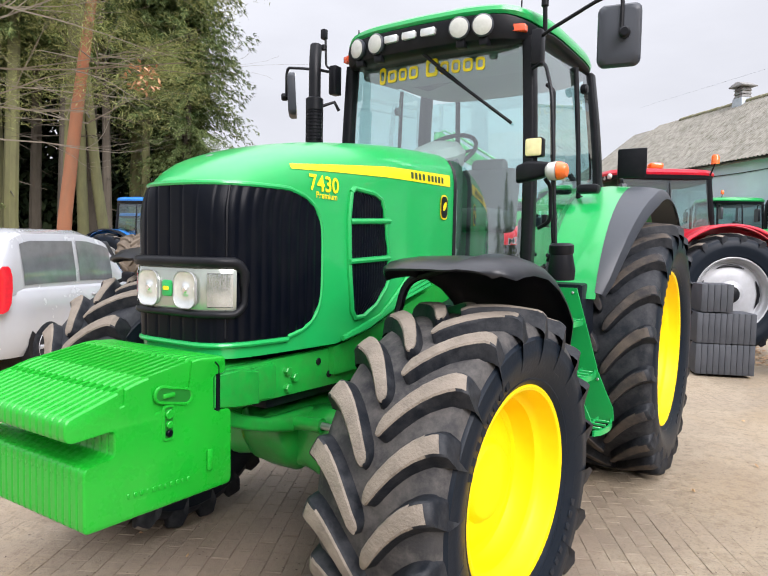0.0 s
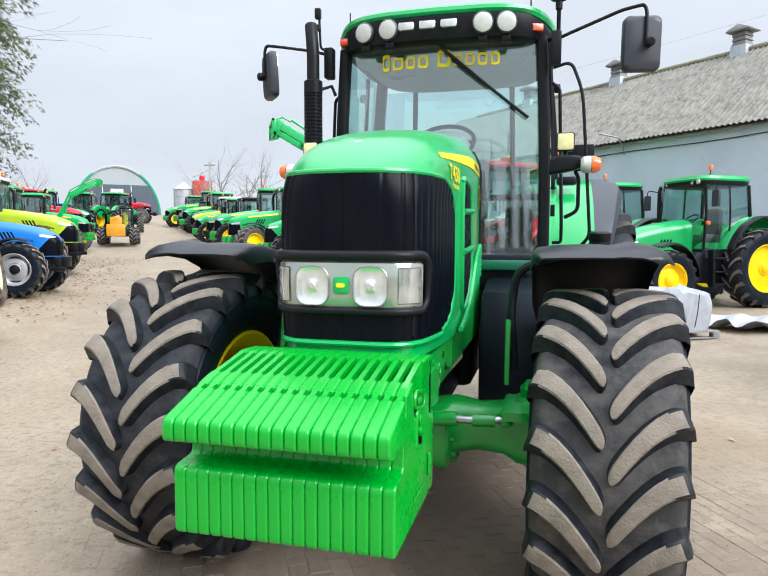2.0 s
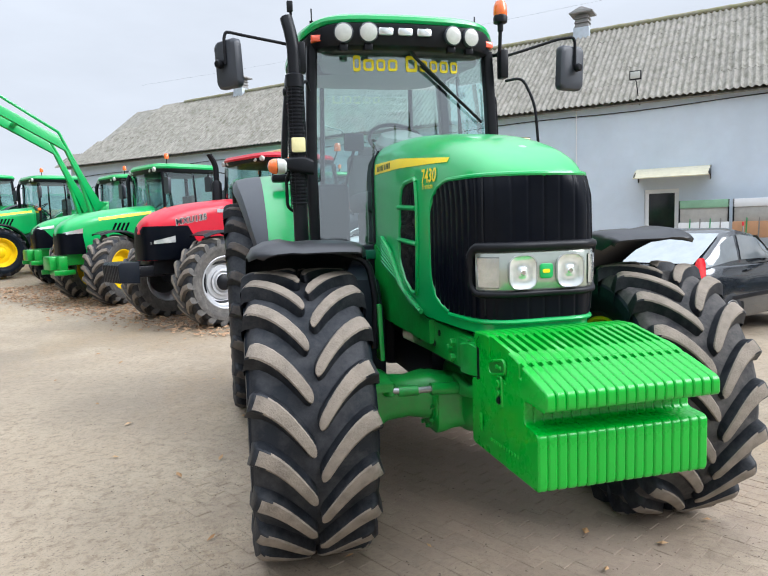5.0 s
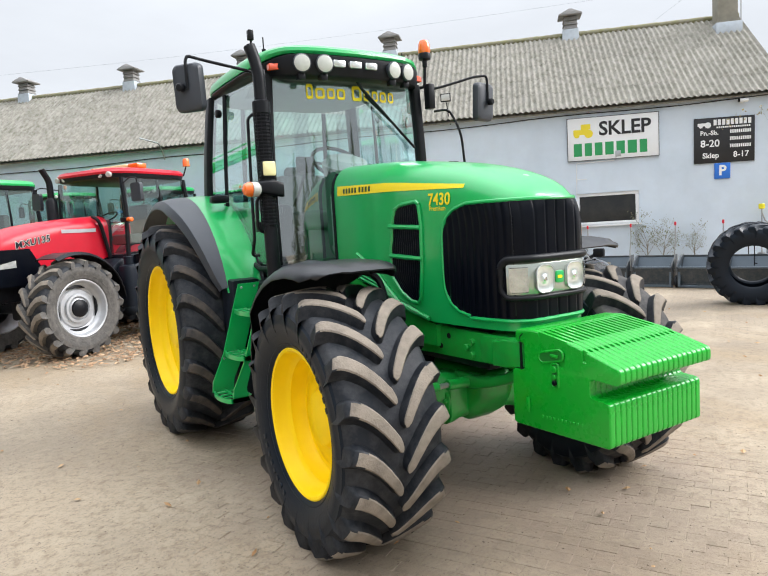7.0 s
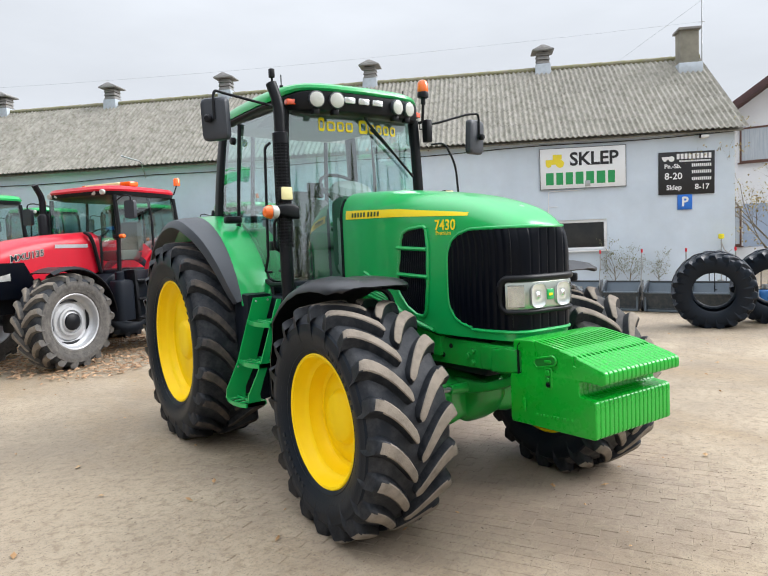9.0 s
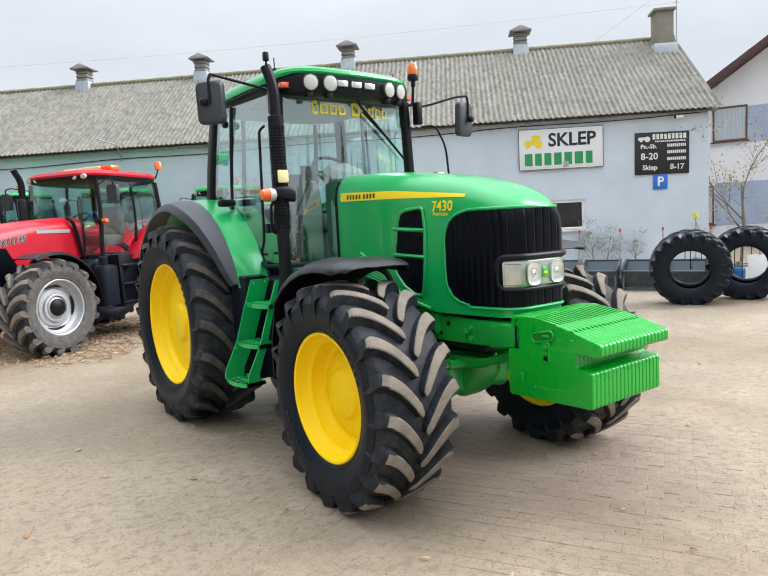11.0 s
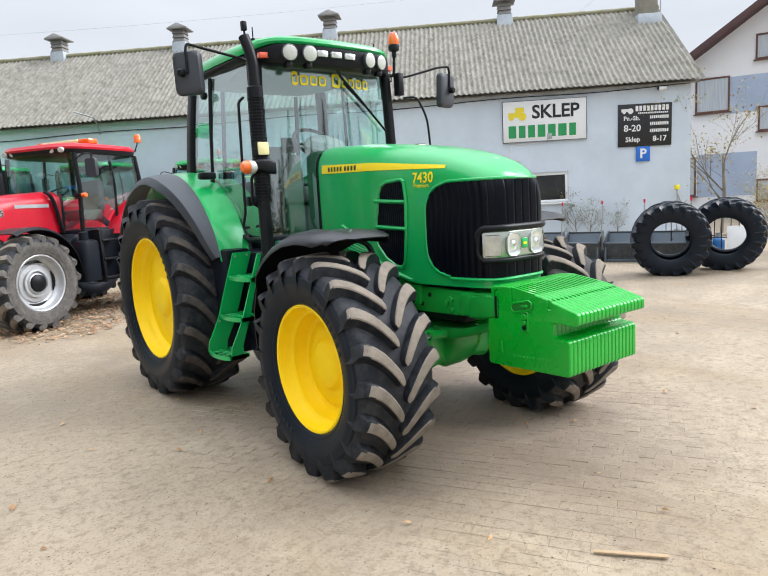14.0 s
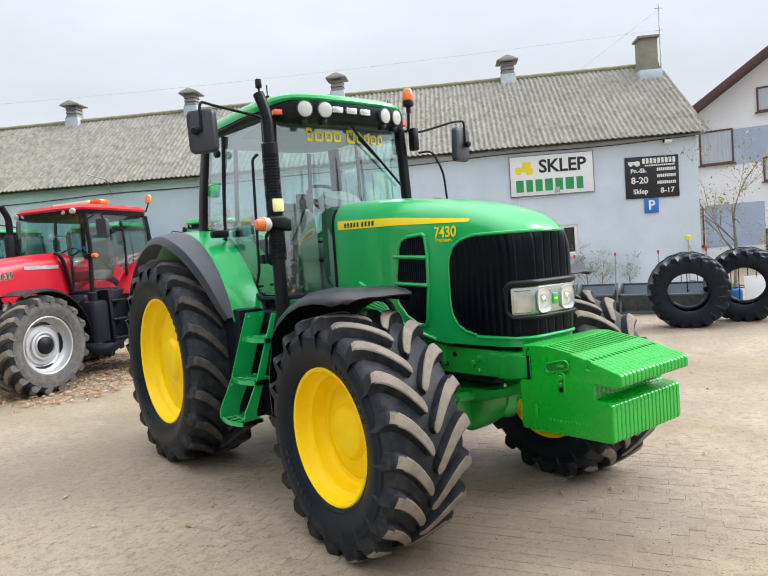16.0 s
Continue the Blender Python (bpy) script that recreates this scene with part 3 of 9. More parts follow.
        for k in range(9):
            y = 0.74 + 0.046 * k + (0.02 if k > 3 else 0)
            zb = lerp(y, [(-0.2, 1.935), (0.5, 1.968), (1.26, 1.99)]) + 0.014
            part("stripe_bar", loft([[on(yy, zb + 0.036 * q / 2, 0.0045) for q in range(3)] for yy in (y, y + 0.014, y + 0.028)], closed=False), SLATEDARK, hood)
        # model number
        for s, size, yc, zc, bold in (("7430", 0.098, -0.015, 1.882, 0.002), ("Premium", 0.04, 0.0, 1.832, 0.0005)):
            m = text_mesh(s, size, 0.0, bold)
            for v in m.verts:
                y = yc + v.co.x * sx
                z = zc + v.co.z - 0.02 * v.co.x
                v.co = on(y, z, 0.005)
            part("number_decal", m, M["decal"], hood)
        # badge on the side panel
        if sx > 0:
            for o, k, mm in ((0.006, 1.0, M["decal"]), (0.009, 0.86, M["black"])):
                pts = [(1.17 + a * k, 1.86 + b * k) for a, b in rrect(0.105, 0.15, 0.04)]
                bm = bmesh.new()
                bm.faces.new([bm.verts.new(on(y, z, o)) for y, z in pts])
                part("side_badge", bm, mm, hood)
            bm = bmesh.new()
            bm.faces.new([bm.verts.new(on(1.17 + a, 1.865 + b + a * 0.5, 0.0115)) for a, b in rrect(0.05, 0.045, 0.018)])
            part("side_badge_mark", bm, M["decal"], hood)
        # ribbed side panel under the hood
        bm = bmesh.new()
        for k in range(7):
            o = k * 0.036
            pts = [(0.12 + o * 0.9, 1.175 + 0.008 * k), (0.36 + o, 1.215 + o * 0.35), (0.52 + o * 0.8, 1.30 + o * 0.7), (0.95, 1.40 + o * 0.75)]
            add(bm, tube([(sx * 0.352, p.y, p.z) for p in bent([(0, y, z) for y, z in pts], 0.1)], 0.0135, 6))
        part("side_ribs", bm, G, T)
        part("side_panel", prism([(0.1, 1.13), (0.4, 1.19), (1.0, 1.36), (1.35, 1.52), (1.35, 1.0), (0.1, 1.0)], sx * 0.22, sx * 0.315), M["green_frame"], T)
        # black edge between hood and cab
        part("hood_seal", tube([on(1.335, z, 0.0) for z in [1.5 + 0.66 * i / 10 for i in range(11)]] , 0.016, 6), K, hood)
    # front frame and weight bracket
    F = M["green_frame"]
    for sx in (-1, 1):
        rail = part("frame_rail", prism([(-0.66, 0.955), (-0.66, 1.115), (0.75, 1.13), (0.75, 0.92), (0.2, 0.945), (-0.45, 0.955)], sx * 0.235, sx * 0.285, bev=0.008), F, T)
        for y, z in ((-0.20, 1.06), (-0.20, 0.985), (-0.155, 1.025), (0.28, 1.06), (0.34, 1.0), (0.5, 1.05)):
            part("frame_bolt", disc(sx * 0.292, y, z, 0.02, 0.03, "x", 6, 0.003), F, rail)
        for y, z in ((0.02, 1.07), (0.10, 1.0), (0.17, 1.075), (0.43, 1.09)):
            part("frame_hole", disc(sx * 0.2865, y, z, 0.017, 0.006, "x", 12, 0.001), K, rail)
        part("bracket_cheek", prism([(-0.655, 0.992), (-0.655, 1.120), (-0.52, 1.115), (-0.42, 1.10), (-0.42, 0.965), (-0.52, 0.975)], sx * 0.286, sx * 0.340, bev=0.008), F, T)
        part("rail_plate", prism([(-0.415, 0.968), (-0.415, 1.104), (-0.30, 1.108), (-0.28, 1.09), (-0.28, 0.985), (-0.30, 0.962)], sx * 0.284, sx * 0.302, bev=0.005), F, rail)
    part("nose_beam", box(-0.234, 0.234, -0.66, -0.30, 0.93, 1.12), F, T)
    part("bracket_plate", box(-0.33, 0.33, -0.72, -0.66, 0.72, 1.12), F, T)
    # weights: eighteen slabs
    def rounded(pts, rad, n=4):
        loop = [(0, *p) for p in pts]
        mids = [tuple((a + b) / 2 for a, b in zip(loop[-1], loop[0]))]
        return [(p.y, p.z) for p in bent(mids + loop + mids, rad, n)][:-1]
    # side outline; slots: places where the flanks of two neighbours leave a hole between them
    body = rounded([(-0.575, 0.69), (-1.178, 0.70), (-1.178, 0.908), (-1.072, 0.918), (-1.072, 1.010), (-1.236, 1.000), (-1.236, 1.070), (-0.985, 1.148), (-0.735, 1.192), (-0.605, 1.186), (-0.605, 1.130), (-0.664, 1.128), (-0.664, 0.985), (-0.575, 0.98)], 0.022)
    slots = [(-1.168, -1.135, 0.907, 0.05), (-1.060, -1.034, 1.12, 0.05), (-0.945, -0.762, 1.165, 0.13)]
    whole, cut = [], []
    for a, b in zip(body, body[1:] + body[:1]):
        whole.append(a)
        cut.append(a)
        for y0, y1, z, deep in slots if b[0] > a[0] else slots[::-1]:
            lo, hi = sorted((a[0], b[0]))
            if lo < y0 and y1 < hi and abs((a[1] + b[1]) / 2 - z) < 0.05 and hi - lo > 0.05:
                first_, last_ = (y0, y1) if b[0] > a[0] else (y1, y0)
                for y, drop in ((first_, 0), (first_ + (last_ - first_) * 0.12, deep), (last_ + (first_ - last_) * 0.12, deep), (last_, 0)):
                    k = (y - a[0]) / (b[0] - a[0])
                    zz = a[1] + (b[1] - a[1]) * k
                    whole.append((y, zz))
                    cut.append((y, zz - drop))
    count, pitch = 18, 0.690 / 18
    h = pitch / 2 - 0.0003
    def shrunk(pts, k):
        return [(-0.90 + (y + 0.90) * (1 - k), 0.93 + (z - 0.93) * (1 - 1.3 * k)) for y, z in pts]
    rings = [(-h, shrunk(cut, 0.020)), (-h + 0.0025, shrunk(cut, 0.008)), (-h + 0.0065, cut), (-0.0095, cut), (-0.0088, whole)]
    bm = loft([[(x, y, z) for y, z in pts] for x, pts in rings] + [[(-x, y, z) for y, z in pts] for x, pts in rings[::-1]])
    # the pocket floors are flat; their shade is painted as darker green
    POCKET = mat("pocket_green_painted_shade", (0.003, 0.16, 0.014), 0.5, amount=0.2)
    W = new("weight_pack")
    W.parent = T
    first = part("weight", bm, M["green_weight"], W, smooth=32)
    first.location.x = -0.345 + pitch / 2
    for k in range(1, count):
        o = first.copy()
        scene.collection.objects.link(o)
        o.location.x = -0.345 + pitch * (k + 0.5)
    for sx in (-1, 1):
        x = sx * 0.3455
        def oval(yc, zc, w, hh, tilt, r):
            ca, sa = math.cos(tilt), math.sin(tilt)
            return [(x, yc + a * ca - b * sa, zc + a * sa + b * ca) for a, b in rrect(w, hh, r, 5)]
        for yc, zc, w, hh, tilt, r in ((-0.845, 1.078, 0.155, 0.052, -0.22, 0.025), (-0.868, 0.988, 0.042, 0.115, 0.0, 0.012)):
            ring = oval(yc, zc, w, hh, tilt, r)
            part("pocket_rim", tube(ring + ring[:1], 0.0065, 6), M["green_weight"], W)
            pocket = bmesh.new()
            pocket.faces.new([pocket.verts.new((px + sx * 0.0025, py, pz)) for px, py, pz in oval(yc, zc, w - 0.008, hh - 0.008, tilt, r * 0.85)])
            part("pocket_floor", pocket, POCKET, W, "casting pocket with its shade painted in dark green")
        part("clamp_lug", box(x, x + sx * 0.012, -0.895, -0.845, 1.075, 1.092, 0.006), M["green_weight"], W)
        for z in (1.018, 0.982, 0.952):
            part("bolt", disc(x + sx * 0.006, -0.868, z, 0.013 if z < 1 else 0.017, 0.014, "x", 10, 0.003), M["green_weight"] if z > 0.96 else M["grille"], W)
        for k in range(11):
            part("cast_mark", box(x, x + sx * 0.004, -1.03 + 0.024 * k, -1.03 + 0.024 * k + (0.015 if k % 3 else 0.009), 0.770 - 0.0012 * k, 0.787 - 0.0012 * k, 0.002, 1), M["green_weight"], W)
        part("weight_rib", box(x, x + sx * 0.010, -0.70, -0.675, 0.77, 0.85, 0.006), M["green_weight"], W)
        part("hinge_pin", tube([(sx * 0.335, -0.64, 0.98), (sx * 0.335, -0.64, 1.15), (sx * 0.335, -0.66, 1.17)], 0.011, 8), M["grille"], W)
    # engine block and belly, dark under the hood
    part("engine", add(box(-0.215, 0.215, -0.25, 1.3, 0.88, 1.28, 0.03), box(-0.20, 0.20, 0.45, 2.2, 0.62, 0.95, 0.05), box(-0.28, 0.28, 1.3, 2.6, 0.62, 1.25, 0.06)), M["slate"], T)
    part("cab_floor", add(box(-0.62, 0.62, 1.36, 2.75, 1.28, 1.47, 0.03), box(-0.72, 0.72, 1.40, 1.55, 1.43, 1.5, 0.02)), M["slate"], T)
    teal = mat("teal_green_cowl", (0.01, 0.14, 0.08), 0.4)
    for sx in (-1, 1):
        part("cowl_bar", box(sx * 0.28, sx * 0.735, 1.30, 1.40, 1.40, 1.465, 0.015), teal, T)
    for sx in (-1, 1):
        part("fuel_tank", add(prism([(0.88, 0.62), (0.88, 1.02), (1.02, 1.28), (1.45, 1.38), (2.05, 1.38), (2.05, 0.50), (1.05, 0.48)], sx * 0.36, sx * 0.84, bev=0.03), prism([(1.78, 0.5), (1.72, 1.40), (2.0, 1.42), (2.05, 0.55)], sx * 0.80, sx * 1.02, bev=0.02)), M["slate"], T)
    # front axle
    ax = new("front_axle")
    ax.parent = T
    half = [(-0.0, 0.13, 0.14), (-0.2, 0.135, 0.145), (-0.27, 0.15, 0.16), (-0.30, 0.15, 0.16), (-0.33, 0.12, 0.125), (-0.44, 0.10, 0.105), (-0.56, 0.105, 0.115), (-0.62, 0.125, 0.15), (-0.70, 0.13, 0.16)]
    def beam(sx):
        rings = []
        for x, hy, hz in half:
            zc = 0.67 + (0.045 if x < -0.3 else 0)
            rings.append([(sx * x, FRONT_Y + a, zc + b) for a, b in rrect(2 * hy, 2 * hz, min(hy, hz) * 0.55)])
        return loft(rings)
    part("axle_beam", add(beam(1), beam(-1)), F, ax)
    part("axle_casting", add(*[loft([[(a, y, zc + b) for a, b in rrect(2 * w, 2 * h, min(w, h) * 0.6, 6)] for y, w, h, zc in rows_]) for rows_ in
         (((-0.10, 0.07, 0.05, 0.74), (-0.07, 0.12, 0.09, 0.73), (0.0, 0.155, 0.14, 0.69), (0.10, 0.175, 0.18, 0.67), (0.28, 0.17, 0.18, 0.68), (0.40, 0.14, 0.12, 0.74), (0.46, 0.08, 0.06, 0.8)),)]), F, ax)
    for sx in (-1, 1):
        part("axle_arm", loft([[(sx * x + a, y, z + b) for a, b in rrect(0.05, h, 0.02, 4)] for x, y, z, h in ((0.17, 0.10, 0.78, 0.10), (0.19, -0.08, 0.79, 0.09), (0.21, -0.24, 0.815, 0.065), (0.23, -0.40, 0.865, 0.065), (0.24, -0.55, 0.93, 0.08), (0.245, -0.60, 0.95, 0.10))]), F, ax)
        part("axle_flange", disc(sx * 0.30, FRONT_Y, 0.67, 0.15, 0.05, "x", 24, 0.012), F, ax)
        for k in range(10):
            a = 2 * math.pi * k / 10
            part("flange_bolt", disc(sx * 0.332, FRONT_Y + 0.132 * math.cos(a), 0.67 + 0.132 * math.sin(a), 0.012, 0.02, "x", 6, 0.002), F, ax)
    for sx in (-1, 1):
        part("knuckle", add(moved(lathe([(-0.17, 0.05), (-0.15, 0.075), (0.20, 0.07), (0.23, 0.045)], 20, "z"), Matrix.Translation((sx * 0.70, FRONT_Y, 0.71))),
                            moved(lathe([(0, 0.20), (0.04, 0.21), (0.10, 0.17), (0.16, 0.15)], 28, "x"), pose(sx * 0.74, FRONT_Y, 0.71, 0, 0, 0 if sx > 0 else 180))), F, ax)
        part("steering_arm", prism([(FRONT_Y - 0.22, 0.80), (FRONT_Y - 0.22, 0.84), (FRONT_Y - 0.05, 0.86), (FRONT_Y + 0.05, 0.86), (FRONT_Y + 0.05, 0.80)], sx * 0.56, sx * 0.68, bev=0.012), F, ax)
        part("steering_cylinder", tube([(sx * 0.16, FRONT_Y - 0.2, 0.78), (sx * 0.36, FRONT_Y - 0.2, 0.79)], 0.033, 14), F, ax)
        part("steering_rod", tube([(sx * 0.36, FRONT_Y - 0.2, 0.79), (sx * 0.50, FRONT_Y - 0.2, 0.79), (sx * 0.60, FRONT_Y - 0.17, 0.80)], 0.017, 12), M["steel"], ax)
        part("rod_end", add(tube([(sx * 0.43, FRONT_Y - 0.2, 0.79), (sx * 0.53, FRONT_Y - 0.19, 0.79)], 0.028, 12), disc(sx * 0.575, FRONT_Y - 0.17, 0.80, 0.032, 0.07, "z", 14, 0.008)), F, ax)
    # wheels
    wf = dict(R=0.735, rim=0.412, W=0.565, lugs=20, dish=0.17, hub=0.145, bolts=0)
    wr = dict(R=0.95, rim=0.575, W=0.66, lugs=21, dish=0.13, hub=0.16, bolts=0)
    for sx in (-1, 1):
        fw = wheel(T, (sx * 0.998, FRONT_Y, 0.702) if sx < 0 else (1.012, FRONT_Y - 0.03, 0.650), face=sx, rim_mat=M["yellow"], name="front_wheel", sweep=0.25, between=M["tread_dusty_lit"] if sx > 0 else None, **wf)
        fw.rotation_euler.z = radians(-1.8 if sx < 0 else -5.0)
        rw = wheel(T, (sx * 1.022, REAR_Y, 0.932) if sx < 0 else (1.075, REAR_Y, 0.892), face=sx, rim_mat=M["yellow"], name="rear_wheel", sweep=0.30, lug_face=M["lug_worn"], **wr)
        for w, R, rim, W in ((fw, 0.735, 0.412, 0.565), (rw, 0.95, 0.575, 0.66)):
            bar = None
            for a0 in (25, 205):
                for k in range(8):
                    a = radians(a0 + 6.2 * k)
                    r = rim + (R - rim) * 0.31
                    at = Matrix.Rotation(a, 4, "X") @ Matrix.Translation((sx * W * 0.484, 0, r))
                    if bar is None:
                        bar = part("sidewall_bar", box(-0.006, 0.006, -0.016, 0.016, -0.024, 0.024, 0.003, 1), M["sidewall"], w)
                        o = bar
                    else:
                        o = bar.copy()
                        scene.collection.objects.link(o)
                    o.matrix_local = at
    part("rear_axle", add(tube([(-0.95, REAR_Y, 0.925), (0.95, REAR_Y, 0.925)], 0.11, 16), box(-0.4, 0.4, REAR_Y - 0.4, REAR_Y + 0.35, 0.6, 1.3, 0.05)), F, T)
    # front fenders: a flat-topped sheet that rolls down behind the wheel
    line = [(-0.085, 1.518), (-0.065, 1.533), (-0.01, 1.547), (0.08, 1.559), (0.2, 1.562), (0.38, 1.54), (0.54, 1.485), (0.68, 1.405), (0.80, 1.30), (0.89, 1.17), (0.945, 1.02), (0.96, 0.86), (0.95, 0.72)]
    for sx in (-1, 1):
        rings = []
        for i, (y, z) in enumerate(line):
            p0, p1 = line[max(0, i - 1)], line[min(len(line) - 1, i + 1)]
            ty, tz = p1[0] - p0[0], p1[1] - p0[1]
            L = math.hypot(ty, tz)
            ny, nz = -tz / L, ty / L
            w0, w1 = 0.665, 1.25
            if i < 2:
                w0, w1 = 0.70 - 0.015 * i, 1.18 + 0.03 * i
            if i > 8:
                w0, w1 = 0.69, 1.215
            prof = [(0.0, -0.075), (0.015, -0.02), (0.05, 0.0), (0.2, 0.012), (0.45, 0.016), (0.6, 0.012), (0.72, 0.028), (0.86, 0.016), (0.96, -0.012), (1.0, -0.05)]
            if i < 2:
                prof = [(u, d * 0.4) for u, d in prof]
            prof = prof + [(u, d - 0.010) for u, d in prof[::-1]]
            rings.append([(sx * (w0 + (w1 - w0) * u), y + ny * d, z + nz * d) for u, d in prof])
        part("front_fender", loft(rings), M["mudguard"], T, "black plastic front mudguard", smooth=65)
        part("fender_stay", add(tube(bent([(sx * 0.60, FRONT_Y + 0.02, 0.98), (sx * 0.575, FRONT_Y + 0.06, 1.25), (sx * 0.60, FRONT_Y + 0.12, 1.46), (sx * 0.9, FRONT_Y + 0.12, 1.535)], 0.08), 0.02, 8)), K, T)
        part("stay_plate", prism([(FRONT_Y - 0.03, 0.92), (FRONT_Y + 0.06, 0.92), (FRONT_Y + 0.08, 1.22), (FRONT_Y + 0.02, 1.22)], sx * 0.555, sx * 0.58, bev=0.004), F, T)
    # rear fenders: green inner skin, dark grey outer flare
    for sx in (-1, 1):
        cy, cz = REAR_Y + 0.02, 0.95
        def arch(w0, w1, a0, a1, R, lip, drop=0.0, taper=False):
            rings = []
            for i in range(25):
                a = a0 + (a1 - a0) * i / 24
                p = []
                prof = [(0, 0), (0.5, 0.008), (0.85, 0.0), (1.0, -lip)]
                prof += [(u, d - 0.014) for u, d in prof[::-1]]
                for u, d in prof:
                    r = R + d - drop * u
                    k = min(1.0, 0.18 + 0.82 * (i / 9) ** 0.7) if taper else 1.0
                    p.append((sx * (w0 + (w1 - w0) * u * k), cy + r * math.sin(radians(a)), cz + r * math.cos(radians(a))))
                rings.append(p)
            return loft(rings)
        out = 0.045 if sx > 0 else 0.0
        part("rear_fender", arch(0.72, 1.03 + out, -72, 62, 1.165, 0.004), G, T)
        part("fender_flare", arch(1.025 + out, 1.265 + out, -70, 62, 1.163, 0.05, 0.035, True), M["fender_grey"], T, "dark grey plastic fender flare")
        inner = [(cy + 1.11 * math.sin(radians(a)), cz + 1.11 * math.cos(radians(a))) for a in range(-66, 63, 8)] + [(cy + 0.4, 1.2), (cy - 0.75, 1.2)]
        part("fender_wall", prism(inner, sx * 0.70, sx * 0.715), G, T)
        part("fender_seal", tube([(sx * 0.735, cy + 1.172 * math.sin(radians(a)), cz + 1.172 * math.cos(radians(a))) for a in range(-6, -73, -6)], 0.015, 6), K, T, "black edging strip")
        part("fender_cap", box(sx * 0.80, sx * 0.95, 2.25, 2.35, 2.02, 2.085, 0.02), K, T)
    # steps
    for sx in (-1, 1):
        S = new("step_ladder")
        S.parent = T
        edge_ = [(0.545, 1.205), (0.56, 1.225), (0.64, 1.222), (0.76, 1.175), (0.87, 1.135), (1.10, 1.085), (1.385, 1.02)]
        back_y = lambda z: 1.595 + 0.19 * (1.385 - z) / 0.84
        for dy, cut in ((0.0, 0.0), (-0.345, 0.045)):
            rings = []
            for z, x in edge_:
                y, x = back_y(z) + dy, x - cut
                wide = 0.165 if not dy else lerp(z, [(0.55, 0.11), (0.8, 0.07), (1.385, 0.035)])
                rings.append([(sx * xx, yy, z) for xx, yy in ((x, y - 0.007), (x, y + 0.007), (x - wide + 0.012, y + 0.007), (x - wide + 0.012, y + 0.05), (x - wide, y + 0.05), (x - wide, y - 0.007))])
            side = part("stringer", loft(rings), G, S)
            for z, dx in ((1.355, 0.03), (1.36, 0.13), (0.82, 0.02)) if not dy else ():
                part("screw", disc(sx * (lerp(z, edge_) - dx), back_y(z) - 0.009, z, 0.009, 0.006, "y", 10, 0.002), M["steel"], side)
        for z in (0.572, 0.88, 1.20):
            xo, y1 = lerp(z, edge_) + 0.012, back_y(z) + 0.004
            y0 = y1 - 0.36
            rim_ = [(sx * (xo - 0.20), y1, z), (sx * (xo - 0.02), y1, z)] + [(sx * (xo - 0.02 + 0.028 * math.sin(math.pi * k / 8)), y1 + (y0 - y1) * k / 8, z) for k in range(1, 8)] + [(sx * (xo - 0.035), y0, z), (sx * (xo - 0.20), y0, z)]
            m = loft([[(x, y, zz) for x, y, _ in rim_ + [(x - sx * 0.012 if abs(x) > xo - 0.1 else x, y, _) for x, y, _ in rim_[::-1]]] for zz in (z - 0.032, z)])
            add(m, box(sx * (xo - 0.212), sx * (xo - 0.20), y0, y1, z - 0.03, z, 0.002, 1), box(sx * (xo - 0.11), sx * (xo - 0.10), y0, y1, z - 0.014, z + 0.002, 0.002, 1))
            for k in range(1, 4):
                add(m, box(sx * (xo - 0.205), sx * (xo - 0.018), y0 + 0.36 * k / 4, y0 + 0.36 * k / 4 + 0.012, z - 0.014, z + 0.001, 0.002, 1))
            part("tread_plate", m, G, S)
    # cab
    C = new("cab")
    C.parent = T
    FL = lambda z: (0.712 - 0.035 * (z - 1.45) / 1.4, 1.555 + 0.015 * (z - 1.45))
    z0, z1 = 1.44, 2.93
    for sx in (-1, 1):
        (xa, ya), (xb, yb) = FL(z0), FL(z1)
        def post(xa, ya, za, xb, yb, zb, wx, wy):
            rings = []
            for k in range(9):
                u = k / 8
                x, y, z = xa + (xb - xa) * u, ya + (yb - ya) * u, za + (zb - za) * u
                x += 0.014 * math.sin(math.pi * u)
                rings.append([(sx * (x + a), y + b, z) for a, b in rrect(wx, wy, 0.02, 3)])
            return loft(rings)
        part("front_post", post(xa, ya, z0, xb, yb, z1, 0.075, 0.09), K, C)
        part("rear_post", post(0.785, 2.87, 1.95, 0.715, 2.76, 2.975, 0.08, 0.12), K, C)
        part("door_post", post(0.775, 2.42, 1.52, 0.735, 2.36, 2.93, 0.035, 0.035), K, C)
        part("sill", tube([(sx * 0.72, 1.56, 1.47), (sx * 0.755, 1.80, 1.47), (sx * 0.77, 2.05, 1.55), (sx * 0.785, 2.42, 2.0), (sx * 0.795, 2.87, 2.02)], 0.022, 8), K, C)
        # side glass, gently bowed, between the posts
        rows = []
        for k in range(9):
            z = 1.5 + 1.44 * k / 8
            row = []
            for i in range(9):
                y = 1.58 + 1.26 * i / 8
                zz = max(z, lerp(y, [(1.58, 1.48), (1.80, 1.48), (2.05, 1.55), (2.42, 2.0), (2.85, 2.03)]))
                u = (zz - 1.45) / 1.48
                x = 0.722 + 0.052 * i / 8 - 0.035 * u + 0.035 * math.sin(math.pi * min(1, max(0, u)))
                row.append((sx * x, y, zz))
            rows.append(row)
        pane = part("side_window", loft(rows, closed=False), M["door_glass"], C, "tinted cab door glass")
        pane.visible_shadow = False
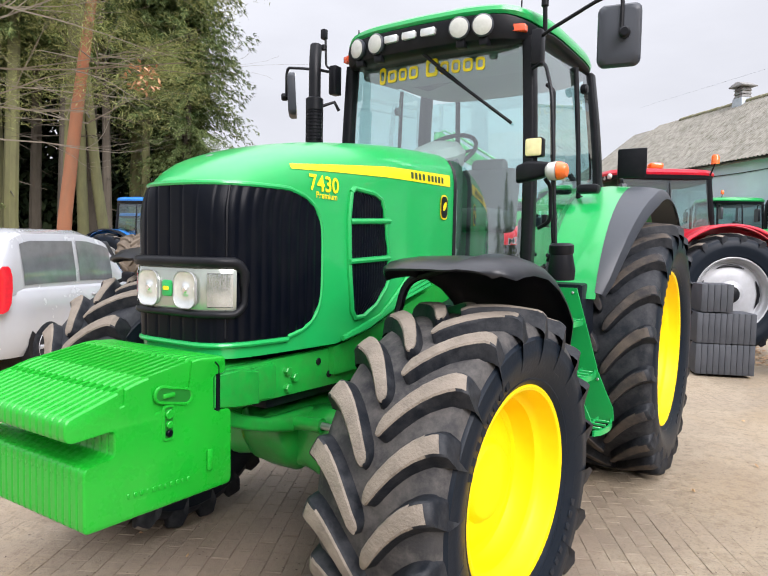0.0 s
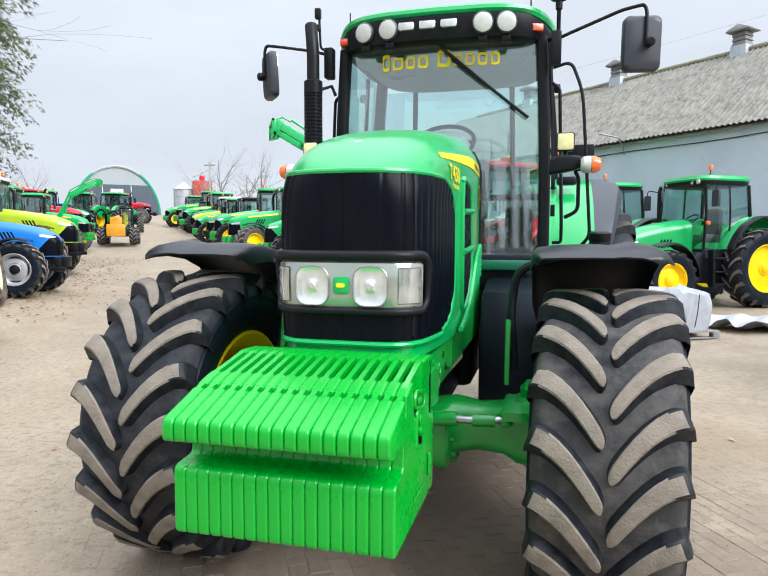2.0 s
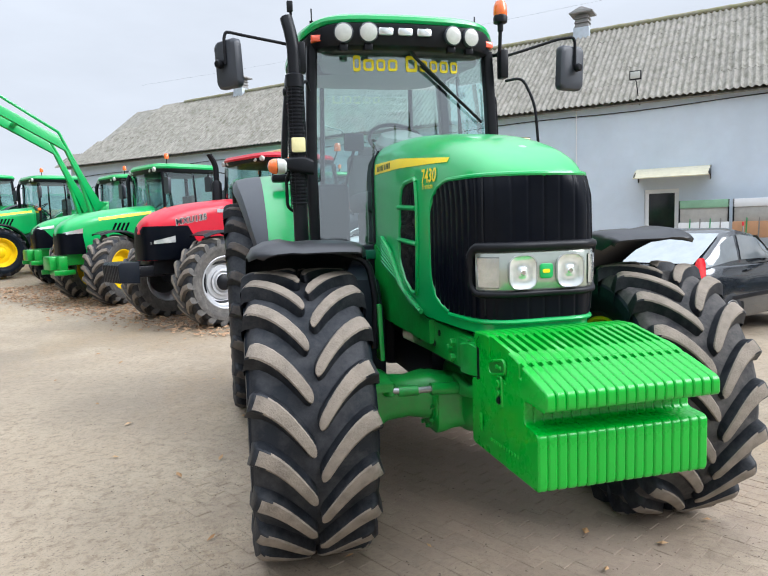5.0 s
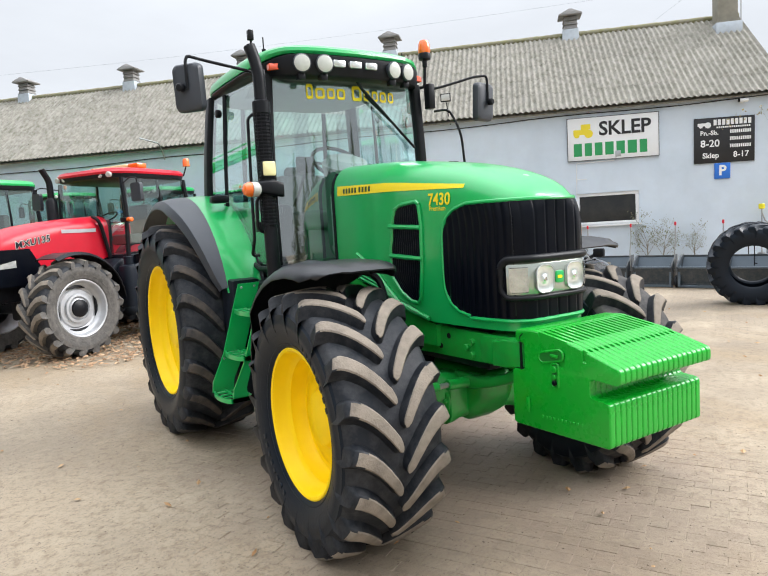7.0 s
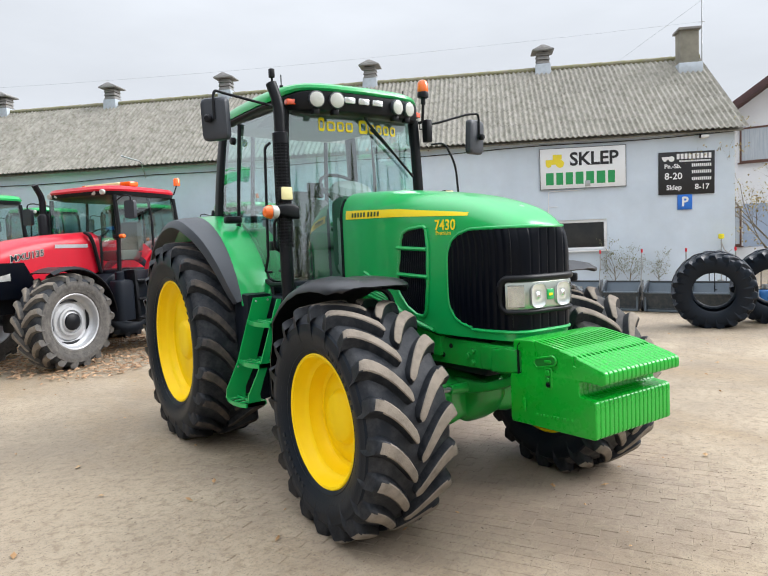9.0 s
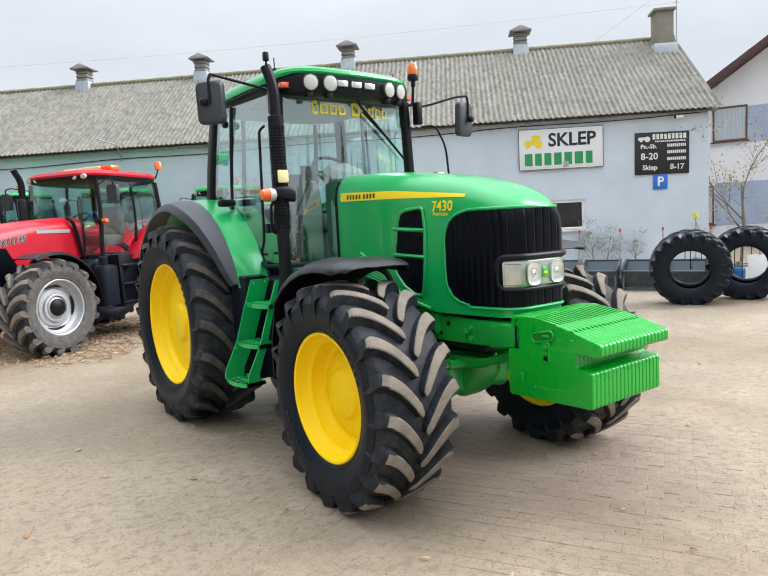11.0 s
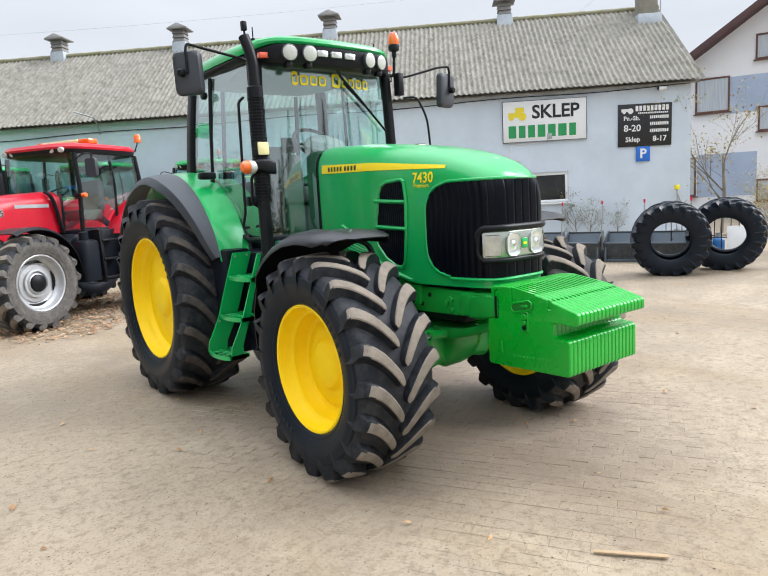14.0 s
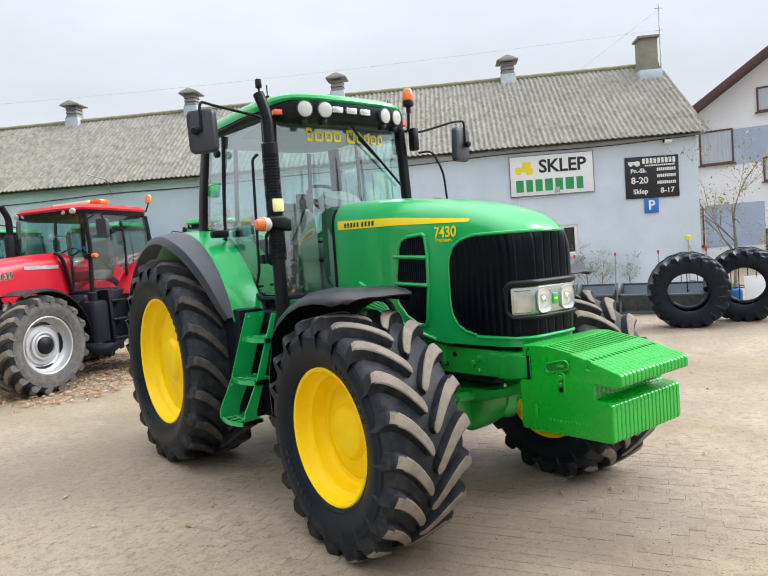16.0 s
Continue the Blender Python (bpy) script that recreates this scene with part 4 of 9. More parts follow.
        part("door_handle", add(tube(bent([(sx * 0.77, 1.75, 1.58), (sx * 0.83, 1.75, 1.58), (sx * 0.83, 1.68, 1.70), (sx * 0.80, 1.70, 2.62), (sx * 0.75, 1.70, 2.66)], 0.04), 0.012, 8), box(sx * 0.755, sx * 0.785, 1.68, 1.76, 1.76, 1.84, 0.006)), K, C)
        part("hinge", disc(sx * 0.79, 2.40, 2.78, 0.035, 0.05, "x", 16, 0.01), K, C)
    # windscreen and rear window
    def sheet(yf, za, zb, half, bow, nx=14, nz=8):
        rows = []
        for k in range(nz + 1):
            z = za + (zb - za) * k / nz
            rows.append([(half(z) * (2 * i / nx - 1), yf(z) - bow * (1 - (2 * i / nx - 1) ** 2), z) for i in range(nx + 1)])
        return loft(rows, closed=False)
    screen = part("windscreen", sheet(lambda z: 1.545 + 0.015 * (z - 1.45), 1.5, 2.92, lambda z: 0.69 - 0.03 * (z - 1.5) / 1.36, 0.085), M["cab_glass"], C, "tinted windscreen")
    screen.visible_shadow = False
    rear = part("rear_window", sheet(lambda z: 2.86 - 0.1 * (z - 2.0), 1.95, 2.90, lambda z: 0.74, -0.03), M["cab_glass"], C)
    rear.visible_shadow = False
    part("rear_frame", add(tube([(-0.74, 2.86, 1.97), (0.74, 2.86, 1.97)], 0.028, 8), tube([(-0.44, 2.87, 1.97), (-0.42, 2.79, 2.90)], 0.022, 8), tube([(0.44, 2.87, 1.97), (0.42, 2.79, 2.90)], 0.022, 8)), K, C)
    # lettering strip of the sun shade: plain hollow shapes for the maker's name
    widths = [0.075, 0.095, 0.085, 0.09, 0.0, 0.105, 0.08, 0.08, 0.085, 0.08]
    x = -0.40
    for i, w in enumerate(widths):
        h = 0.112 if i in (0, 5) else 0.085
        if w:
            ring = []
            for a, b in rrect(w - 0.030, h - 0.014, 0.016, 3):
                xx = x + w / 2 + a
                z = 2.795 + b + (0.012 if i in (0, 5) else 0)
                k = xx / 0.67
                ring.append(Vector((xx, 1.545 + 0.015 * (z - 1.45) - 0.085 * (1 - k * k) - 0.005, z)))
            bm = bmesh.new()
            mid = sum(ring, Vector()) / len(ring)
            rows = [[bm.verts.new(mid + (q - mid) * k - Vector((0, 0.0005, 0))) for q in ring] for k in (1.18, 0.66)]
            for q in range(len(ring)):
                bm.faces.new((rows[0][q], rows[0][(q + 1) % len(ring)], rows[1][(q + 1) % len(ring)], rows[1][q]))
            part("screen_mark", bm, M["decal"], C, "yellow lettering mark")
        x += w if w else 0.045
    # roof
    def roof_outline(k, z, dy=0.0):
        pts = []
        for i in range(48):
            a = 2 * math.pi * i / 48
            c, s = math.cos(a), math.sin(a)
            x = 0.775 * k * math.copysign(abs(c) ** 0.42, c)
            yy = 0.80 * k * math.copysign(abs(s) ** 0.5, s)
            if s < 0:
                yy -= 0.06 * (1 - (x / 0.775) ** 2)
            pts.append((x, 2.18 + dy + yy, z))
        return pts
    def brow(y):
        return 1 - max(0.0, min(1.0, (y - 1.42) / 0.22))
    def shell(k, z):
        pts = []
        for x, y, _ in roof_outline(k, z):
            f = brow(y) * max(0.0, 1 - (z - 2.995) / 0.16)
            pts.append((x * (1 - 0.035 * f), y + 0.035 * f, z + 0.062 * f))
        return pts
    part("roof", loft([shell(k, z) for k, z in ((1.0, 2.995), (1.008, 3.025), (0.99, 3.065), (0.94, 3.10), (0.80, 3.13), (0.5, 3.15), (0.2, 3.158))]), G, C)
    def fascia(k, z, dy):
        # deep over the windscreen, a slim band along the doors
        pts = []
        for x, y, _ in roof_outline(k, z, dy):
            slim = max(0.0, min(1.0, (y - 1.50) / 0.25))
            pts.append((x, y, z + (2.996 - z) * 0.62 * slim + (0.066 * brow(y) if z > 2.97 else 0.0)))
        return pts
    part("roof_edge", loft([fascia(k, z, dy) for k, z, dy in ((0.90, 2.880, 0.03), (0.945, 2.880, 0.02), (0.975, 2.900, 0.005), (0.995, 2.95, 0.0), (0.992, 2.975, 0.004), (0.962, 2.996, 0.02))]), K, C, "black roof fascia")
    part("headliner", loft([roof_outline(0.86, 2.93, 0.08), roof_outline(0.86, 2.945, 0.08)]), M["headliner"], C)
    part("roof_console", loft([[(a, y, 2.885 + b) for a, b in rrect(w, h, 0.03, 4)] for y, w, h in ((1.60, 1.20, 0.06), (1.64, 1.24, 0.10), (1.95, 1.10, 0.10), (2.02, 1.02, 0.06))]), M["headliner"], C)
    # roof lamps
    def fy(x):
        k = x / 0.775
        return 2.18 - 0.80 * (1 - abs(k) ** (1 / 0.21)) ** 0.25 - 0.06 * (1 - k * k) if abs(k) < 1 else 2.18
    for x in (-0.475, -0.305, 0.31, 0.455):
        y = fy(x) + 0.01
        L = new("roof_lamp")
        L.parent = C
        part("lamp_rim", moved(lathe([(0.05, 0.05), (0.0, 0.066), (-0.022, 0.069), (-0.03, 0.062), (-0.024, 0.056)], 28, "y"), pose(x, y, 2.975, 4, 0, x * 30)), M["fender_grey"], L)
        part("lamp_glass", moved(lathe([(-0.01, 0.061), (-0.029, 0.060), (-0.035, 0.045), (-0.037, 0.02), (-0.0375, 0.006)], 28, "y"), pose(x, y, 2.975, 4, 0, x * 30)), M["lampbody"], L)
        part("lamp_foot", box(x - 0.03, x + 0.03, y + 0.0, y + 0.06, 2.86, 2.91, 0.01), K, L)
    for x in (-0.185, -0.045, 0.095):
        y = fy(x)
        m = loft([[(x + a, yy, 2.985 + b) for a, b in rrect(0.105 * k, 0.05 * k, 0.014)] for yy, k in ((y + 0.02, 1), (y - 0.008, 1), (y - 0.012, 0.9))])
        part("marker_lamp", m, M["lens"], C)
    for x in (-0.64, 0.635):
        y = fy(x)
        m = loft([[(x + a, yy + (0.03 if (a > 0) == (x > 0) else 0), 2.962 + b) for a, b in rrect(0.10 * k, 0.045 * k, 0.008)] for yy, k in ((y + 0.03, 1), (y - 0.010, 1), (y - 0.014, 0.9))])
        part("indicator_lamp", m, M["redlens"], C)
    # wiper
    part("wiper", add(tube([(0.00, 1.40, 2.90), (0.06, 1.43, 2.84), (0.25, 1.445, 2.68), (0.42, 1.47, 2.54)], [0.014, 0.013, 0.011, 0.008], 8), tube([(0.10, 1.445, 2.79), (0.36, 1.465, 2.59), (0.60, 1.51, 2.40)], 0.011, 6)), K, C)
    # beacon
    B = new("beacon")
    B.parent = C
    part("beacon_stem", add(tube(bent([(0.72, 1.62, 2.92), (0.78, 1.56, 2.92), (0.78, 1.54, 3.12)], 0.03), 0.014, 8), disc(0.78, 1.54, 3.115, 0.022, 0.06, "z", 14)), K, B)
    part("beacon_base", moved(lathe([(0, 0.03), (0.01, 0.052), (0.045, 0.055), (0.06, 0.05)], 24, "z"), Matrix.Translation((0.78, 1.54, 3.14))), K, B)
    part("beacon_dome", moved(lathe([(0, 0.05), (0.02, 0.054), (0.075, 0.05), (0.105, 0.036), (0.118, 0.01)], 24, "z"), Matrix.Translation((0.78, 1.54, 3.20))), M["orange"], B)
    # mirrors
    for sx, my, mz in ((-1, 1.55, 2.79), (1, 1.34, 2.78)):
        R = new("wing_mirror")
        R.parent = C
        part("mirror_arm", tube(bent([(sx * 0.75, 1.50, 2.88), (sx * 0.86, 1.42, 2.90), (sx * 1.15, my, 2.985), (sx * 1.27, my - 0.02, 3.0), (sx * 1.285, my - 0.02, 2.96), (sx * 1.285, my - 0.02, 2.78)], 0.04), 0.011, 8), K, R)
        part("arm_mount", box(sx * 0.735, sx * 0.80, 1.44, 1.52, 2.72, 2.93, 0.012), K, R)
        tilt = pose(sx * 1.265, my + 0.015, mz, 3, 0, 10 if sx > 0 else -50)
        m = moved(loft([[(a, yy, b) for a, b in rrect(0.225 * k, 0.325 * k, 0.04)] for yy, k in ((0.035, 0.96), (0.03, 1.0), (-0.005, 1.0), (-0.022, 0.93), (-0.028, 0.8))]), tilt)
        part("mirror_shell", m, M["fender_grey"], R)
        part("mirror_glass", moved(loft([[(a, yy, b) for a, b in rrect(0.205, 0.305, 0.03)] for yy in (0.0355, 0.038)]), tilt), M["mirror"], R)
        part("mirror_knob", moved(lathe([(0, 0.012), (-0.02, 0.03), (-0.05, 0.03), (-0.06, 0.02)], 16, "y"), tilt @ Matrix.Translation((sx * 0.03, -0.02, 0))), K, R)
    # indicator brackets
    for sx in (-1, 1):
        I = new("front_indicator")
        I.parent = C
        part("bracket_arm", loft([[(sx * x, 1.29 + a, 2.07 + b + dz) for a, b in rrect(w, h, 0.02, 3)] for x, w, h, dz in ((0.74, 0.07, 0.10, -0.02), (0.80, 0.09, 0.115, -0.005), (0.88, 0.085, 0.095, 0.0), (0.93, 0.07, 0.07, 0.005))]), K, I)
        part("turn_lamp", moved(lathe([(0.0, 0.035), (0.015, 0.050), (0.055, 0.054), (0.06, 0.052)], 20, "x"), pose(sx * 0.925, 1.25, 2.055, 0, 0, 0 if sx > 0 else 180)), M["lampbody"], I)
        part("turn_lens", moved(lathe([(0.075, 0.053), (0.10, 0.05), (0.125, 0.036), (0.135, 0.01)], 20, "x"), pose(sx * 0.915, 1.25, 2.055, 0, 0, 0 if sx > 0 else 180)), M["orange"], I)
        part("work_lamp_body", loft([[(sx * 0.835 + a, yy, 2.20 + b) for a, b in rrect(0.105 * k, 0.11 * k, 0.014)] for yy, k in ((1.34, 0.8), (1.32, 1.0), (1.275, 1.02), (1.27, 0.98))]), K, I)
        part("work_lamp_lens", loft([[(sx * 0.835 + a, yy, 2.20 + b) for a, b in rrect(0.095 * k, 0.10 * k, 0.012)] for yy, k in ((1.272, 1), (1.263, 0.98), (1.260, 0.85))]), M["cream"], I)
        part("lamp_stalk", tube([(sx * 0.835, 1.30, 2.10), (sx * 0.835, 1.30, 2.16)], 0.014, 8), K, I)
        part("hand_rail", tube(bent([(sx * 0.90, 1.30, 2.02), (sx * 0.92, 1.34, 1.98), (sx * 0.92, 1.36, 1.78), (sx * 0.84, 1.38, 1.74)], 0.04), 0.012, 8), K, I)
    part("grab_rail", tube(bent([(0.76, 1.42, 2.69), (0.86, 1.34, 2.70), (0.93, 1.28, 2.50), (0.99, 1.25, 1.62), (0.93, 1.3, 1.55)], 0.09), 0.0105, 8), K, C)
    # exhaust on the tractor's right
    X = new("exhaust")
    X.parent = T
    part("stack_pipe", tube([(-0.835, 1.33, 1.35), (-0.835, 1.33, 2.66)], 0.050, 20), K, X)
    part("stack_collar", moved(lathe([(0, 0.055), (0.01, 0.063), (0.09, 0.063), (0.10, 0.05)], 20, "z"), Matrix.Translation((-0.835, 1.33, 2.58))), K, X)
    m = tube(bent([(-0.835, 1.33, 2.60), (-0.835, 1.33, 2.86), (-0.85, 1.35, 2.97), (-0.868, 1.38, 3.06)], 0.12), 0.043, 18)
    part("tail_pipe", m, K, X)
    prof = []
    for k in range(34):
        z = 0.024 * k
        prof += [(z, 0.053), (z + 0.004, 0.059), (z + 0.012, 0.059), (z + 0.016, 0.053)]
    bm = moved(lathe(prof, 16, "z"), Matrix.Translation((-0.835, 1.33, 1.80)))
    part("heat_shield", bm, K, X, "ribbed black heat shield")
    for k in range(12):
        a = 2 * math.pi * k / 12
        part("shield_wire", tube([(-0.835 + 0.060 * math.cos(a), 1.33 + 0.060 * math.sin(a), 1.78), (-0.835 + 0.060 * math.cos(a), 1.33 + 0.060 * math.sin(a), 2.60)], 0.003, 4), K, X)
    part("stack_bracket", tube([(-0.80, 1.36, 2.62), (-0.74, 1.44, 2.66), (-0.72, 1.47, 2.6)], 0.012, 8), K, X)
    # air cleaner snorkel stub by the left front post
    part("snorkel", moved(lathe([(0, 0.07), (0.05, 0.075), (0.14, 0.06), (0.15, 0.066), (0.19, 0.066), (0.20, 0.05)], 20, "z"), pose(1.045, 1.20, 1.45, 4)), K, T)
    # sensor and aerials on the roof
    for x in (-0.66, 0.60):
        part("aerial", add(tube([(x, 1.62, 3.03), (x, 1.62, 3.21)], 0.005, 6), disc(x, 1.62, 3.10, 0.016, 0.05, "z", 10)), K, C)
    part("camera_stalk", add(tube(bent([(-0.76, 1.45, 2.9), (-0.82, 1.44, 2.92), (-0.83, 1.44, 3.14)], 0.03), 0.009, 6), box(-0.855, -0.815, 1.41, 1.45, 3.12, 3.19, 0.006), disc(-0.835, 1.43, 3.06, 0.02, 0.04, "z", 10)), K, C)
    # interior
    part("dash", loft([[(x * w, y, zc + z) for x, z in rrect(1.0, h, 0.14, 5)] for y, w, h, zc in ((1.53, 0.26, 0.35, 1.95), (1.55, 0.36, 0.62, 1.92), (1.60, 0.40, 0.74, 1.90), (1.70, 0.36, 0.70, 1.88), (1.78, 0.22, 0.45, 1.86))]), M["seat"], C)
    part("instrument_hood", moved(lathe([(-0.13, 0.04), (-0.12, 0.12), (-0.06, 0.185), (0.02, 0.20), (0.08, 0.16), (0.11, 0.06)], 28, "z"), pose(0.0, 1.66, 2.24, 20)), M["trim"], C, "pale rounded instrument hood")
    part("steering_column", tube([(0, 1.62, 1.5), (0, 1.74, 2.25)], 0.05, 10), K, C)
    sw = [(0.215 * math.cos(2 * math.pi * k / 32), 0.215 * math.sin(2 * math.pi * k / 32), 0) for k in range(33)]
    m = add(tube(sw, 0.016, 8), tube([(-0.2, 0, 0), (0, 0, -0.03), (0.2, 0, 0)], 0.012, 6), tube([(0, -0.2, 0), (0, 0, -0.03)], 0.012, 6), disc(0, 0, -0.03, 0.05, 0.05, "z", 16))
    part("steering_wheel", moved(m, pose(0, 1.80, 2.30, 42)), K, C)
    part("seat_base", add(box(-0.26, 0.26, 2.0, 2.5, 1.75, 1.92, 0.05, 3), box(-0.2, 0.2, 2.05, 2.45, 1.45, 1.76, 0.03)), M["seat"], C)
    part("seat_back", add(moved(box(-0.26, 0.26, -0.07, 0.07, 0, 0.52, 0.06, 3), pose(0, 2.48, 1.75, -8)), moved(box(-0.15, 0.15, -0.05, 0.05, 0.48, 0.60, 0.04, 3), pose(0, 2.48, 1.75, -8))), M["seat"], C)
    part("arm_console", box(-0.62, -0.36, 1.95, 2.6, 1.5, 1.98, 0.04, 3), M["slate"], C)
    part("side_console", box(0.42, 0.62, 2.1, 2.7, 1.5, 1.85, 0.04, 3), M["slate"], C)
    part("column_cover", loft([[(a, y, z + b) for a, b in rrect(w, h, 0.06, 4)] for y, z, w, h in ((1.52, 1.70, 0.34, 0.40), (1.58, 1.78, 0.40, 0.56), (1.70, 1.84, 0.34, 0.50))]), M["trim"], C, "pale column cover")
    part("floor_mat", box(-0.60, 0.60, 1.60, 2.55, 1.472, 1.49, 0.006), M["grille"], C)
    part("monitor", add(box(-0.45, -0.30, 1.62, 1.66, 2.2, 2.33, 0.01), tube([(-0.38, 1.64, 2.2), (-0.42, 1.8, 1.95)], 0.012, 6)), K, C)
    part("rear_view_plate", box(0.90, 1.12, 3.0, 3.02, 2.20, 2.43, 0.01), K, T)
    return T


green_tractor()

# ---- ground and buildings ----
WALL_ANG, WALL_D = radians(46.14), 17.39
WN = Vector((math.cos(WALL_ANG), math.sin(WALL_ANG), 0))
WU = Vector((WN.y, -WN.x, 0))
# frame of the long building: x along the wall, y into the building, z up
BLD = Matrix(((WU.x, WN.x, 0, WN.x * WALL_D), (WU.y, WN.y, 0, WN.y * WALL_D), (0, 0, 1, 0), (0, 0, 0, 1)))
LANE = Vector((-0.56, 0.83, 0))
RISE = [(0, 0), (9, 0), (15, 0.12), (33, 1.15), (60, 2.75), (100, 5.3), (200, 9.0), (600, 20.0)]


def ground_z(x, y):
    """The yard is level round the tractor and climbs gently along the lane."""
    lane = lerp(max(0.0, LANE.x * x + LANE.y * y), RISE)
    bank = min(0.42, max(0.0, (-x - 5.2) * 0.085)) * max(0.0, min(1.0, (y + 1.5) / 2.5))
    u = max(0.0, min(1.0, (x + 0.4) / 2.0))
    return max(lane, bank) - 0.05 * u * u * (3 - 2 * u) * max(0.0, min(1.0, (9.0 - y) / 3.0)) * max(0.0, min(1.0, (7.5 - x) / 3.0))


def earth_mat(name, blocks=False):
    """Trodden concrete blocks under a film of dried mud: damp dark patches, pale dust, wheel-borne streaks."""
    m = bpy.data.materials.new(name)
    m.use_nodes = True
    t = m.node_tree
    b = t.nodes["Principled BSDF"]
    L = t.links.new
    geo = t.nodes.new("ShaderNodeNewGeometry")
    def tex(scale, detail, rough, stretch=(1, 1, 1), rot=0.0):
        mp = t.nodes.new("ShaderNodeMapping")
        mp.inputs["Scale"].default_value, mp.inputs["Rotation"].default_value = stretch, (0, 0, rot)
        L(geo.outputs["Position"], mp.inputs["Vector"])
        n = t.nodes.new("ShaderNodeTexNoise")
        n.inputs["Scale"].default_value, n.inputs["Detail"].default_value, n.inputs["Roughness"].default_value = scale, detail, rough
        L(mp.outputs[0], n.inputs["Vector"])
        return n.outputs["Fac"]
    def ramp(fac, a, c, lo=0.0, hi=1.0):
        r = t.nodes.new("ShaderNodeMapRange")
        r.inputs["From Min"].default_value, r.inputs["From Max"].default_value = a, c
        r.inputs["To Min"].default_value, r.inputs["To Max"].default_value = lo, hi
        L(fac, r.inputs["Value"])
        return r.outputs[0]
    def blend(a, c, fac):
        x = t.nodes.new("ShaderNodeMix")
        x.data_type = "RGBA"
        for key, v in (("A", a), ("B", c)):
            if isinstance(v, tuple):
                x.inputs[key].default_value = (*v, 1)
            else:
                L(v, x.inputs[key])
        L(fac, x.inputs["Factor"])
        return x.outputs["Result"]
    big, mid, fine, streak = tex(0.22, 5, 0.6), tex(1.3, 8, 0.65), tex(14, 6, 0.7), tex(0.5, 6, 0.6, (1, 0.18, 1), 0.55)
    oi = t.nodes.new("ShaderNodeObjectInfo")
    isl = t.nodes.new("ShaderNodeNewGeometry")
    # darker brown blocks where the tractor stands: a ragged oval
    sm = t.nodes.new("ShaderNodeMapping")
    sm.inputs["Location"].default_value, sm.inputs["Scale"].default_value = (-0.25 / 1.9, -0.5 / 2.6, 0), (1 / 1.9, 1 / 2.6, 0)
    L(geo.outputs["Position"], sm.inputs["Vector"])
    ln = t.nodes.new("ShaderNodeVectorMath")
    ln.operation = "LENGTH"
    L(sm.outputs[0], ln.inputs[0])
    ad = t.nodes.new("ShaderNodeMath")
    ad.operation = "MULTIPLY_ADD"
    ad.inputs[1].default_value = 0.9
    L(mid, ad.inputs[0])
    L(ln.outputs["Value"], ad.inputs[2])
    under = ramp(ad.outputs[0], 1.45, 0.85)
    c = blend((0.209, 0.166, 0.117), (0.311, 0.252, 0.179), ramp(big, 0.38, 0.58))
    c = blend(c, (0.377, 0.310, 0.221), ramp(mid, 0.48, 0.68, 0, 0.6))
    c = blend(c, (0.255, 0.185, 0.107), ramp(tex(0.5, 7, 0.7, (1, 0.4, 1), 0.62), 0.50, 0.66, 0, 0.7))
    c = blend(c, (0.163, 0.127, 0.093), ramp(streak, 0.58, 0.76, 0, 0.45))
    c = blend(c, (0.158, 0.118, 0.076), ramp(fine, 0.49, 0.64, 0, 0.62))
    c = blend(c, (0.122, 0.095, 0.067), ramp(tex(55, 5, 0.85), 0.53, 0.63, 0, 0.8))
    c = blend(c, (0.428, 0.355, 0.256), ramp(tex(38, 5, 0.85), 0.58, 0.70, 0, 0.3))
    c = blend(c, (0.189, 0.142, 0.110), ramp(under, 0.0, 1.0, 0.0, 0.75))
    if blocks:
        # worn block paving seen from farther off, half hidden under dust
        mp = t.nodes.new("ShaderNodeMapping")
        mp.inputs["Rotation"].default_value = (0, 0, math.atan2(0.877, 0.48))
        L(geo.outputs["Position"], mp.inputs["Vector"])
        bt = t.nodes.new("ShaderNodeTexBrick")
        bt.inputs["Scale"].default_value, bt.inputs["Brick Width"].default_value, bt.inputs["Row Height"].default_value = 1.0, 0.2, 0.1
        bt.inputs["Mortar Size"].default_value, bt.inputs["Mortar Smooth"].default_value = 0.006, 0.4
        bt.inputs["Color1"].default_value, bt.inputs["Color2"].default_value = (0.0, 0.0, 0.0, 1), (1, 1, 1, 1)
        L(mp.outputs[0], bt.inputs["Vector"])
        worn = t.nodes.new("ShaderNodeMath")
        worn.operation = "MULTIPLY"
        L(bt.outputs["Fac"], worn.inputs[0])
        lane_dot = t.nodes.new("ShaderNodeVectorMath")
        lane_dot.operation = "DOT_PRODUCT"
        lane_dot.inputs[1].default_value = (-0.56, 0.83, 0)
        L(geo.outputs["Position"], lane_dot.inputs[0])
        bare = t.nodes.new("ShaderNodeMath")
        bare.operation = "MULTIPLY"
        L(ramp(lane_dot.outputs["Value"], 7.0, 2.5), bare.inputs[0])
        L(ramp(mid, 0.62, 0.42, 0.12, 0.65), bare.inputs[1])
        L(bare.outputs[0], worn.inputs[1])
        c = blend(c, (0.11, 0.088, 0.07), worn.outputs[0])
        tone = t.nodes.new("ShaderNodeMath")
        tone.operation = "MULTIPLY"
        L(bt.outputs["Color"], tone.inputs[0])
        bare2 = t.nodes.new("ShaderNodeMath")
        bare2.operation = "MULTIPLY"
        bare2.inputs[1].default_value = 0.4
        L(bare.outputs[0], bare2.inputs[0])
